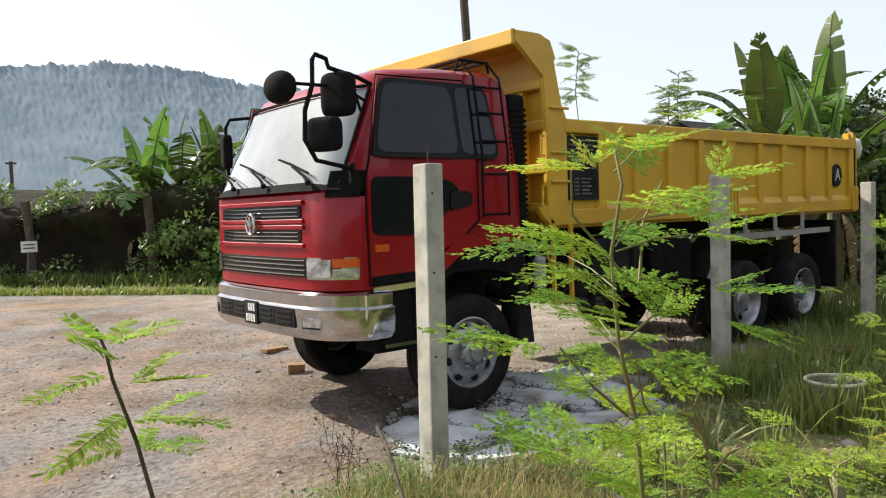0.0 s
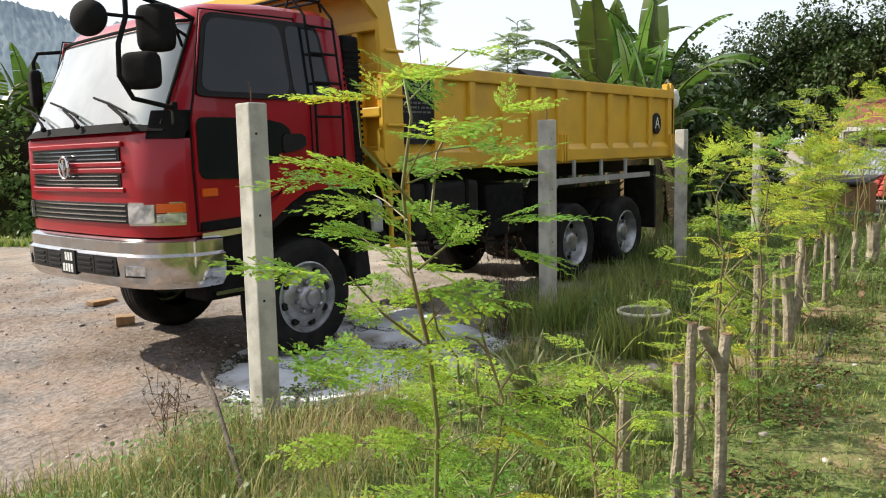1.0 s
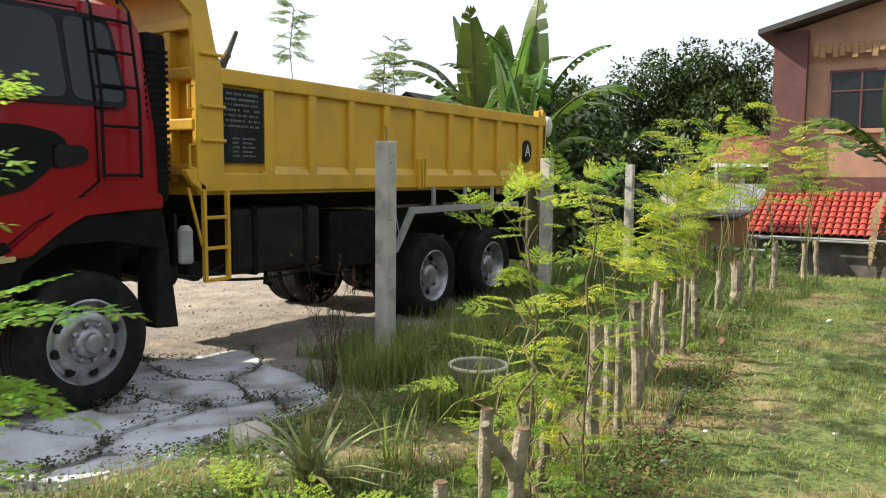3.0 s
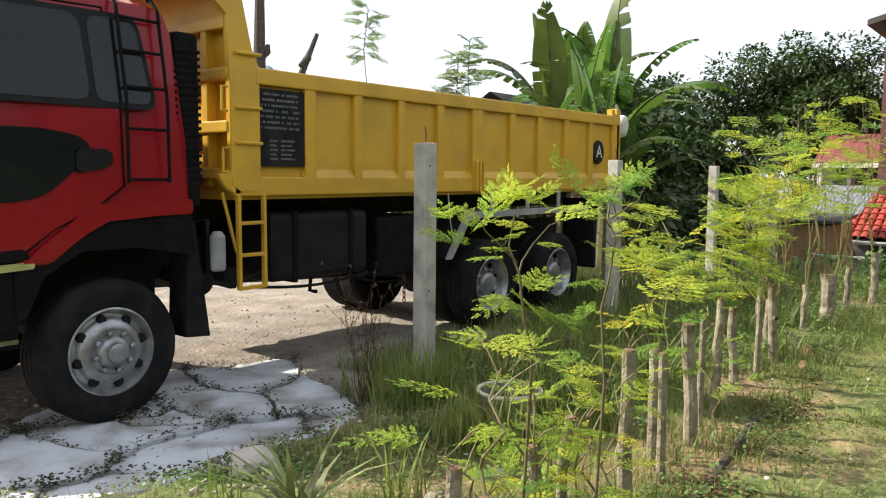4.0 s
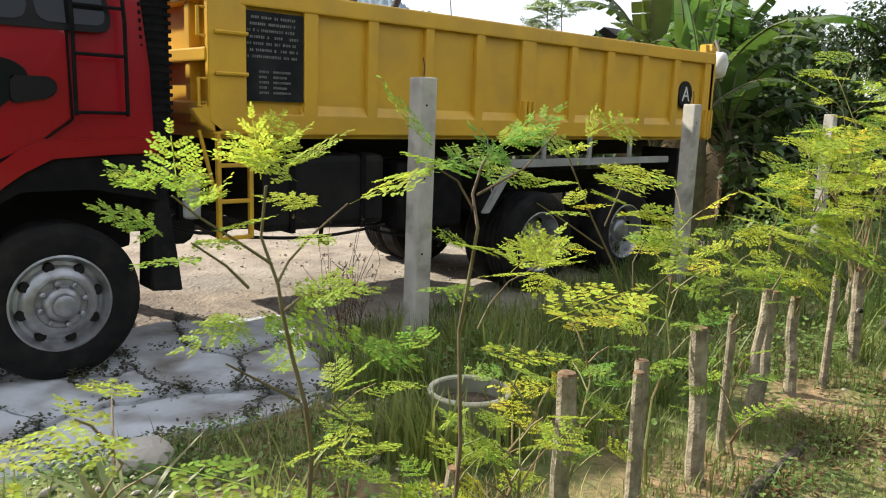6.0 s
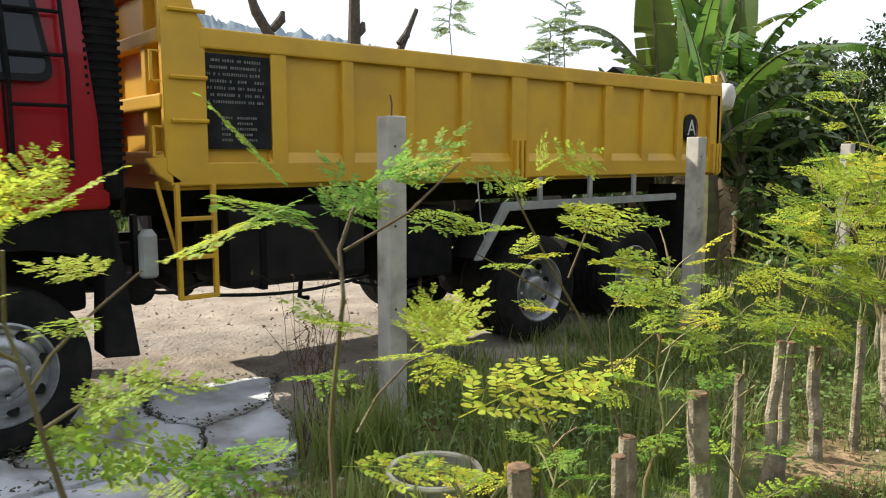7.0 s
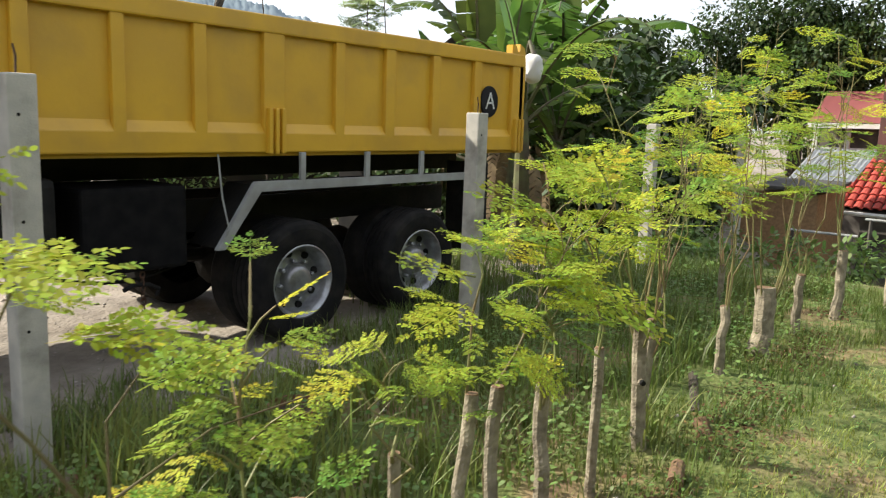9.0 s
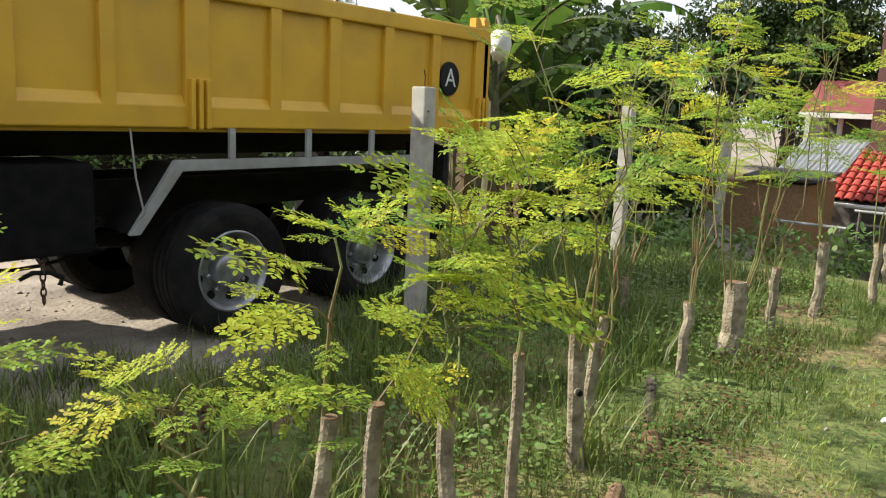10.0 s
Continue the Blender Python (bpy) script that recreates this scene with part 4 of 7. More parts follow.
for z in (0.81, 1.07, 1.32):
    bm = bmesh.new()
    box(bm, 1.03, 1.29, -0.018, 0.018, z - 0.014, z + 0.014, 0.006)
    part("rung", bm, YELLOW, lad)
bm = bmesh.new()
tube(bm, [(0.93, 0.05, 1.56), (1.03, 0.02, 1.10)], 0.014, 6)
part("brace", bm, YELLOW, lad)


def flat_text(name, body, place, size, material, parent, label=""):
    """Painted letters standing on the near side, facing -y."""
    cu = bpy.data.curves.new(name, "FONT")
    cu.body, cu.size, cu.align_x, cu.align_y, cu.extrude = body, size, "CENTER", "CENTER", 0.0012
    tmp = bpy.data.objects.new(name, cu)
    scene.collection.objects.link(tmp)
    me = bpy.data.meshes.new_from_object(tmp.evaluated_get(bpy.context.evaluated_depsgraph_get()))
    scene.collection.objects.unlink(tmp)
    me.transform(pose(*place, 90, 0, 0))
    me.materials.clear()
    return link(name, me, material, parent, label)


# owner's panel: weights in unreadable rows, shown as bars
bm = bmesh.new()
box(bm, 1.235, 1.715, 0.008, 0.05, 1.765, 2.375, 0.0)
panel = part("owner_panel", bm, SIGN_BLACK, bed, "black painted panel with rows of white lettering")
rr = random.Random(4)
for r in range(7):
    bm = bmesh.new()
    x, z = 1.27 + 0.02 * (r % 2), 2.325 - r * 0.044
    while x < 1.66:
        w = rr.uniform(0.012, 0.02)
        if rr.random() > 0.16:
            box(bm, x, x + w * 0.55, 0.004, 0.009, z, z + 0.018)
        x += w
    part("writing_line", bm, FAINT_MARK, bed, "row of small faded pale lettering")["kind"] = "stuff"
for r in range(5):
    bm = bmesh.new()
    for x0, x1 in ((1.36, 1.43), (1.47, 1.60)):
        x = x0
        while x < x1 - 0.02 * (r % 2):
            box(bm, x, x + 0.009, 0.004, 0.009, 1.96 - r * 0.036, 1.976 - r * 0.036)
            x += 0.016
    part("writing_line", bm, FAINT_MARK, bed, "row of small faded pale lettering")["kind"] = "stuff"
bm = bmesh.new()
lathe(bm, [(0.0, -0.004), (0.135, -0.004), (0.14, 0.004), (0.14, 0.02)], (6.83, 0.0, 2.02), 36)
for v in bm.verts:
    v.co.x = 6.83 + (v.co.x - 6.83) * 1.0
    v.co.z = 2.02 + (v.co.z - 2.02) * 1.12
part("letter_disc", bm, SIGN_BLACK, bed, "black oval disc with a white letter A")
flat_text("letter", "A", (6.83, -0.008, 2.02), 0.24, WHITE_MARK, bed, "white painted letter A")



# ---- fence posts ----
def fence_post(x, y, top, lean_x=0.0, lean_y=0.0):
    z0 = float(height(x, y)) - 0.15
    post = thing("fence_post", (x, y, z0), "weathered square concrete fence post with rusty rod on top", "post", "fence posts along the yard")
    bm = bmesh.new()
    w = 0.062
    box(bm, -w, w, -w, w, 0, top - z0, 0.010)
    for v in bm.verts:
        v.co = Vector((x + v.co.x + lean_x * v.co.z, y + v.co.y + lean_y * v.co.z, z0 + v.co.z))
    part("shaft", bm, CONCRETE, post)
    bm = bmesh.new()
    tx, ty = x + lean_x * (top - z0), y + lean_y * (top - z0)
    tube(bm, [(tx, ty, top - 0.03), (tx + 0.004, ty, top + 0.07), (tx - 0.004, ty + 0.004, top + 0.12)], 0.005, 6)
    part("rod", bm, RUST, post, "thin rusty steel rod")
    for z in (top - 0.17, top - 0.62, top - 1.1):
        bm = bmesh.new()
        lathe(bm, [(0.0, -0.001), (0.007, -0.001), (0.008, 0.003)], (x + lean_x * (z - z0) - 0.02, y + lean_y * (z - z0) - w - 0.001, z), 10)
        part("bolt_hole", bm, BLACK, post)


fence_post(-1.56, -1.45, 1.975, 0.022, 0.015)
fence_post(1.80, -1.24, 1.94, 0.006, 0.0)
fence_post(5.25, -1.045, 1.88, 0.006, 0.0)
fence_post(9.10, -0.74, 1.865, 0.004, 0.0)
fence_post(12.8, -0.55, 1.75, 0.0, 0.0)

# ---- broken cement slab beside the truck ----
slab = thing("cement_slab", (0.3, -0.4, 0), "cracked pale cement slab with weeds in the joints", "slab", kind="structure")
rg = random.Random(11)
seeds = [(rg.uniform(-1.4, 1.7), rg.uniform(-1.9, 1.1)) for _ in range(20)]


def jag(x, y):
    """Where a crack wanders from its straight line."""
    a, b = Vector((x * 2.6, y * 2.6, 3.1)), Vector((x * 11, y * 11, 8.7))
    return (x + 0.16 * noise.noise(a) + 0.035 * noise.noise(b), y + 0.16 * noise.noise(a + Vector((0, 0, 9))) + 0.035 * noise.noise(b + Vector((0, 0, 9))))


def clip(poly, p, q):
    """The part of a polygon nearer to p than to q."""
    mx, my, nx, ny = (p[0] + q[0]) / 2, (p[1] + q[1]) / 2, q[0] - p[0], q[1] - p[1]
    out = []
    for i, a in enumerate(poly):
        b = poly[(i + 1) % len(poly)]
        da, db = (a[0] - mx) * nx + (a[1] - my) * ny, (b[0] - mx) * nx + (b[1] - my) * ny
        if da <= 0:
            out.append(a)
        if da * db < 0:
            t = da / (da - db)
            out.append((a[0] + t * (b[0] - a[0]), a[1] + t * (b[1] - a[1])))
    return out


slab_edge = [(-1.15, -0.45), (-0.9, -1.15), (-0.1, -1.55), (0.75, -1.52), (1.25, -1.2), (1.5, -0.5), (1.9, 0.4), (1.4, 0.8), (0.2, 0.9), (-0.7, 0.3)]
cracks = []
for s in seeds:
    poly = slab_edge
    for o in seeds:
        if o != s and poly:
            poly = clip(poly, s, o)
    if len(poly) < 3:
        continue
    cx, cy = sum(p[0] for p in poly) / len(poly), sum(p[1] for p in poly) / len(poly)
    pts = []
    for i, a in enumerate(poly):
        b = poly[(i + 1) % len(poly)]
        for k in range(14):
            px, py = jag(a[0] + k / 14 * (b[0] - a[0]), a[1] + k / 14 * (b[1] - a[1]))
            cracks.append(((px, py), jag(a[0] + (k + 1) / 14 * (b[0] - a[0]), a[1] + (k + 1) / 14 * (b[1] - a[1]))))
            d = math.hypot(px - cx, py - cy) + 1e-6
            inset = 0.006 + 0.016 * rg.random()
            pts.append((px + (cx - px) / d * inset, py + (cy - py) / d * inset))
    bm = bmesh.new()
    zt = 0.013 + rg.uniform(-0.003, 0.005)
    tilt = (rg.uniform(-0.008, 0.008), rg.uniform(-0.008, 0.008))
    base, gx_, gy_ = (float(v) for v in (height(cx, cy), (height(cx + 0.15, cy) - height(cx - 0.15, cy)) / 0.3, (height(cx, cy + 0.15) - height(cx, cy - 0.15)) / 0.3))
    def zz(p):
        return base + zt + (tilt[0] + gx_) * (p[0] - cx) + (tilt[1] + gy_) * (p[1] - cy)
    up = [bm.verts.new((p[0], p[1], zz(p))) for p in pts]
    lo = [bm.verts.new((p[0], p[1], zz(p) - 0.06)) for p in pts]
    bm.faces.new(up)
    for i in range(len(pts)):
        bm.faces.new((up[i], lo[i], lo[(i + 1) % len(pts)], up[(i + 1) % len(pts)]))
    part("slab_piece", bm, CEMENT, slab)

# wood scraps under the truck
for name, at, rz, sz, lb in (("timber_offcut", (0.10, 3.9, 0.03), 12, (0.34, 0.13, 0.05), "sawn timber offcut lying on the gravel"),
                             ("timber_offcut", (-0.32, 2.55, 0.05), -25, (0.18, 0.14, 0.10), "short timber block chocking the far wheel")):
    bm = bmesh.new()
    box(bm, -sz[0] / 2, sz[0] / 2, -sz[1] / 2, sz[1] / 2, -sz[2] / 2, sz[2] / 2, 0.008)
    bmesh.ops.transform(bm, matrix=pose(*at, 3, 2, rz), verts=bm.verts)
    tagged(part(name, bm, TIMBER), lb, "timber", "timber scraps")

# loose stones on the yard and garden
rg2 = np.random.default_rng(8)


def stones(name, n, region, size, material, label):
    V, F = [], []
    tmp = bmesh.new()
    bmesh.ops.create_icosphere(tmp, subdivisions=1, radius=1.0)
    base = np.array([v.co[:] for v in tmp.verts])
    fc = np.array([[v.index for v in f.verts] for f in tmp.faces])
    tmp.free()
    for i in range(n):
        x, y = rg2.uniform(region[0], region[1]), rg2.uniform(region[2], region[3])
        s = size * rg2.lognormal(0, 0.45)
        p = base * (1 + 0.25 * rg2.normal(0, 1, (len(base), 1))) * s * rg2.uniform(0.6, 1.2, 3) * (1, 1, 0.6)
        V.append(p + (x, y, float(height(x, y)) + 0.15 * s))
        F.append(fc + i * len(base))
    ob = grid_mesh(name, np.concatenate(V), np.concatenate(F), material)
    return tagged(ob, label, "stones", kind="stuff")


GRAVEL = mat("gravel_stone", (0.30, 0.26, 0.23), 0.9, vary=(0.42, 0.37, 0.33), scale=4, island=True, bump=0.3)
stones("gravel_stones", 9000, (-6, 6, -0.9, 8), 0.0075, GRAVEL, "scattered gravel stones on the yard")
stones("gravel_stones", 260, (-5, 7, -6, -1), 0.012, GRAVEL, "small stones lying in the thin grass")


stones("gravel_stones", 420, (-1.6, 1.2, -2.9, -1.4), 0.013, GRAVEL, "pale rubble between slab and hedge")


# ---- pots ----
def pot(x, y, rim_z, r, material, label, rim=None):
    z0 = float(height(x, y)) - 0.02
    p = thing("plant_pot", (x, y, z0), label, "pot")
    bm = bmesh.new()
    h = rim_z - z0
    prof = [(r * 0.72, 0.0), (r * 0.93, h * 0.86), (r * 1.0, h * 0.87), (r * 1.02, h), (r * 0.93, h), (r * 0.90, h * 0.80), (r * 0.68, 0.02)]
    rings = [[bm.verts.new((x + a * math.cos(2 * math.pi * k / 36), y + a * math.sin(2 * math.pi * k / 36), z0 + b)) for k in range(36)] for a, b in prof]
    for a, b in zip(rings, rings[1:]):
        for k in range(36):
            bm.faces.new((a[k], a[(k + 1) % 36], b[(k + 1) % 36], b[k]))
    part("pot_wall", bm, material, p, smooth=True)
    if rim:
        bm = bmesh.new()
        ring = [(x + r * 0.985 * math.cos(2 * math.pi * k / 40), y + r * 0.985 * math.sin(2 * math.pi * k / 40), rim_z + 0.002) for k in range(41)]
        tube(bm, ring, 0.012, 7)
        part("pot_rim", bm, rim, p, "pale worn rolled rim")
    bm = bmesh.new()
    bmesh.ops.create_circle(bm, cap_ends=True, radius=r * 0.88, segments=28)
    for v in bm.verts:
        v.co = Vector((x + v.co.x, y + v.co.y, z0 + h * 0.74 + 0.01 * math.sin(9 * v.co.x)))
    part("pot_soil", bm, SOIL, p, "dry soil")
    return p


pot(1.05, -2.54, 0.47, 0.185, POT_GREY, "stained grey plastic plant pot with pale rim standing in tall grass", PLASTIC)
pot(2.85, -1.8, 0.36, 0.14, TERRACOTTA, "half hidden terracotta pot lying among grass")


# ---- plant builders ----
def frames_for(d, up):
    d = d / np.linalg.norm(d, axis=-1, keepdims=True)
    s = np.cross(up, d)
    s = s / np.maximum(np.linalg.norm(s, axis=-1, keepdims=True), 1e-6)
    return np.stack([d, s, np.cross(d, s)], -2)


def leaflets(centres, dirs, length, width, rg, droop=0.0):
    """Small folded leaf blades as quads at places, pointing along dirs."""
    n = len(centres)
    up = np.array([0, 0, 1.0]) + rg.normal(0, 0.22, (n, 3))
    fr = frames_for(dirs, up)
    L, W = (length * rg.uniform(0.75, 1.2, n))[:, None], (width * rg.uniform(0.8, 1.15, n))[:, None]
    d, s, u = fr[:, 0], fr[:, 1], fr[:, 2]
    def at(t, k, lift):
        return centres + d * L * t + s * W * k + u * (W * lift - L * droop * t * t)
    return np.stack([centres, at(0.30, 0.46, 0.12), at(0.74, 0.40, 0.10), at(1.0, 0.0, 0.0), at(0.74, -0.40, 0.10), at(0.30, -0.46, 0.12)], 1)


def frond_template(rg, pairs=6, length=0.30, pinna=0.12, leaf=0.026, wide=0.015):
    """A feathery compound leaf along +x, flat in x and y, as quads."""
    C, D = [], []
    for i in range(pairs + 1):
        t = (i + 0.6) / (pairs + 0.6)
        x = length * t
        pl = pinna * (1.0 - 0.65 * t) * rg.uniform(0.85, 1.1)
        sides = (-1, 1) if i < pairs else (0,)
        for sd in sides:
            ang = sd * rg.uniform(0.75, 1.05)
            dx, dy = math.cos(ang), math.sin(ang)
            nl = max(2, int(round(pl / (leaf * 0.62))))
            for k in range(nl + 1):
                q = (k + 0.7) / (nl + 0.4) * pl
                for s2 in ((-1, 1) if k < nl else (0,)):
                    a2 = ang + s2 * rg.uniform(0.7, 1.0)
                    C.append((x + dx * q, dy * q, -0.10 * q * q / pinna - 0.22 * x * x))
                    D.append((math.cos(a2), math.sin(a2), rg.normal(-0.1, 0.16)))
    quads = leaflets(np.array(C), np.array(D), leaf, wide, rg)
    strips = []
    for i in range(6):
        xa, xb = length * i / 6, length * (i + 1) / 6
        w = 0.0016
        xm = (xa + xb) / 2
        strips.append([(a, b, -0.22 * a * a) for a, b in ((xa, -w), (xm, -w), (xb, -w), (xb, w), (xm, w), (xa, w))])
    return np.concatenate([quads, np.array(strips)])


frng = np.random.default_rng(21)
FRONDS = [frond_template(frng, p, l, pn, 0.023, 0.0125) for p, l, pn in ((4, 0.24, 0.15), (4, 0.27, 0.16), (3, 0.20, 0.13), (5, 0.30, 0.165), (4, 0.22, 0.135))]


def fern_template(rg, pairs, length, leaf, wide):
    C, D = [], []
    for i in range(pairs + 1):
        t = (i + 0.8) / (pairs + 0.8)
        x = length * t
        for sd in ((-1, 1) if i < pairs else (0,)):
            a = sd * rg.uniform(0.9, 1.15)
            C.append((x, 0, -0.5 * x * x))
            D.append((math.cos(a), math.sin(a), rg.normal(-0.05, 0.1)))
    q = leaflets(np.array(C), np.array(D), leaf, wide, rg)
    w = 0.0015
    h = length / 2
    st = [[(x, k * w, -0.5 * x * x) for x, k in ((0, -1), (h, -1), (length, -1), (length, 1), (h, 1), (0, 1))]]
    return np.concatenate([q, np.array(st)])


FERNS = [fern_template(frng, p, 0.26, 0.050, 0.013) for p in (20, 22, 24)]
BIG = [frond_template(frng, 8, 0.8, 0.34, 0.10, 0.055), frond_template(frng, 7, 0.7, 0.3, 0.10, 0.055)]


def put_fronds(specs, templates, rg):
    """Quads of many fronds; specs: place, direction, scale, tilt."""
    out = []
    for o, d, sc, nrm in specs:
        t = templates[rg.integers(len(templates))]
        fr = frames_for(np.array([d], float), np.array([nrm], float))[0]
        q = t * sc
        q = q * np.array([1, rg.choice([-1, 1]), 1])
        out.append(q.reshape(-1, 3) @ fr + np.asarray(o))
    v = np.concatenate(out)
    return v, np.arange(len(v)).reshape(-1, 6)


def foliage(name, specs, templates, material, parent, rg, label=""):
    if not specs:
        return None
    v, f = put_fronds(specs, templates, rg)
    ob = grid_mesh(name, v, f, material, parent, label)
    ob["kind"] = "stuff"
    return ob


def shoot_points(base, top, rg, n=6, wob=0.03):
    b, t = np.array(base, float), np.array(top, float)
    pts = [b + (t - b) * k / n + (rg.normal(0, wob, 3) * (1, 1, 0.2) if 0 < k < n else 0) for k in range(n + 1)]
    return pts


def leafy_shoot(parent, base, top, rg, fronds, lo=0.35, scale=1.25, yellow=0.12, r=0.006, templates=FRONDS, reach=0.20, name="shoot", mat_stem=GREEN_STEM):
    """One stem with leaf stalks; gives back the frond specs, green and yellow."""
    pts = shoot_points(base, top, rg)
    bm = bmesh.new()
    n = len(pts)
    tube(bm, pts, [r * (1 - 0.7 * i / (n - 1)) for i in range(n)], 6)
    green, gold = [], []
    a0 = rg.uniform(0, 6.28)
    for k in range(fronds):
        t = lo + (1 - lo) * (k + 0.5) / fronds
        p = pts[0] + (pts[-1] - pts[0]) * t
        i = min(int(t * (n - 1)), n - 2)
        p = pts[i] + (pts[i + 1] - pts[i]) * (t * (n - 1) - i)
        a = a0 + 2.4 * k + rg.normal(0, 0.3)
        rise = 0.35 + 0.7 * t + rg.normal(0, 0.15)
        d = np.array([math.cos(a), math.sin(a), rise])
        d /= np.linalg.norm(d)
        ln = reach * rg.uniform(0.6, 1.3) * (1.15 - 0.5 * t) * scale
        q = p + d * ln
        sb = bmesh.new()
        tube(sb, [p, (p + q) / 2 + (0, 0, 0.01), q], [r * 0.45, r * 0.35, r * 0.25], 5)
        part("leaf_stalk", sb, mat_stem, parent)
        flat = np.array([d[0], d[1], rg.normal(0.06, 0.22)])
        lst = gold if rg.random() < yellow else green
        lst.append((q, flat, scale * rg.uniform(0.75, 1.1) * (1.15 - 0.3 * t), np.array([0, -0.12, 1.0]) + rg.normal(0, 0.26, 3)))
        if rg.random() < 0.6:
            b2 = a + rg.choice([-1, 1]) * rg.uniform(0.5, 0.9)
            lst.append((p + d * ln * 0.6, np.array([math.cos(b2), math.sin(b2), rg.normal(0.06, 0.22)]), scale * rg.uniform(0.5, 0.8), np.array([0, -0.12, 1.0]) + rg.normal(0, 0.26, 3)))
    part(name, bm, mat_stem, parent)
    return green, gold


# ---- hedge of cut stumps with new shoots ----
def hedge_plant(x, y, top, r, shoots, seed, lean=(0, 0), fork=False, knot=False, label=None, tall=0.8, fronds=5, scale=1.0, yellow=0.08):
    rg = np.random.default_rng(seed)
    z0 = float(height(x, y)) - 0.05
    lb = label or "pale cut stump sprouting feathery yellow-green leaves"
    plant = thing("hedge_plant", (x, y, z0), lb, "shrub", "hedge of cut stumps")
    bm = bmesh.new()
    lean = (lean[0] + rg.normal(0, 0.025), lean[1] + rg.normal(0, 0.02))
    pts = [(x + lean[0] * (k / 5 - 1) + rg.normal(0, r * 0.2), y + lean[1] * (k / 5 - 1) + rg.normal(0, r * 0.2), z0 + (top - z0) * k / 5) for k in range(6)]
    tube(bm, pts, [r * 1.15, r * 1.05, r, r * 0.95, r * 1.0, r * 0.97], 10)
    if fork:
        f = Vector(pts[-2])
        tube(bm, [f, f + Vector((-0.05, 0.01, 0.08)), f + Vector((-0.13, 0.03, 0.17)), f + Vector((-0.15, 0.03, 0.21))], [r * 0.9, r * 0.8, r * 0.75, r * 0.6], 9)
    if knot:
        f = Vector(pts[3])
        tube(bm, [f, f + Vector((-0.03, -r * 0.9, 0.01))], [r * 0.6, r * 0.5], 9)
    part("trunk", bm, BARK, plant)
    bm = bmesh.new()
    p = Vector(pts[-1])
    tube(bm, [p + Vector((0, 0, -0.004)), p + Vector((0, 0, 0.006))], [r * 0.98, r * 0.85], 10)
    part("cut_face", bm, CUT, plant, "brown sawn top")
    if knot:
        f = Vector(pts[3]) + Vector((-0.03, -r * 0.9, 0.01))
        bm = bmesh.new()
        tube(bm, [f, f + Vector((-0.008, -0.01, 0))], [r * 0.42, r * 0.36], 9)
        part("knot_hole", bm, BLACK, plant)
    green, gold = [], []
    for k in range(shoots):
        t = rg.uniform(0.75, 0.98)
        b = Vector(pts[0]).lerp(Vector(pts[-1]), t)
        a = rg.uniform(0, 6.28)
        sp = rg.uniform(0.05, 0.28) * tall
        h = tall * rg.uniform(0.6, 1.05)
        g, y2 = leafy_shoot(plant, b + Vector((math.cos(a), math.sin(a), 0)) * r * 0.8, b + Vector((math.cos(a) * sp, math.sin(a) * sp * 0.8, h)), rg, fronds, 0.45, scale, yellow)
        green += g
        gold += y2
    foliage("foliage", green, FRONDS, LEAF, plant, rg, "feathery yellow-green leaflets")
    foliage("yellow_foliage", gold, FRONDS, LEAF_YELLOW, plant, rg, "yellowing leaflets")
    return plant


def sapling(x, y, top, seed, fronds, scale=1.25, lean=(0, 0), stems=1, templates=FRONDS, yellow=0.06, r=0.0085, lo=0.3, reach=0.26, label=None, stem_mat=GREEN_STEM, leaf=LEAF):
    rg = np.random.default_rng(seed)
    z0 = float(height(x, y)) - 0.03
    plant = thing("sapling", (x, y, z0), label or "slender sapling with flat tiers of feathery leaves", "sapling")
    green, gold = [], []
    for k in range(stems):
        bx = x + 0.06 * k
        g, y2 = leafy_shoot(plant, (bx, y, z0), (bx + lean[0] + 0.10 * k, y + lean[1] + 0.03 * k, top - 0.2 * k), rg, fronds, lo, scale, yellow, r, templates, reach, "stem", stem_mat)
        green += g
        gold += y2
    foliage("foliage", green, templates, leaf, plant, rg, "feathery green leaflets")
    foliage("yellow_foliage", gold, templates, LEAF_YELLOW, plant, rg, "yellowing leaflets")
    return plant



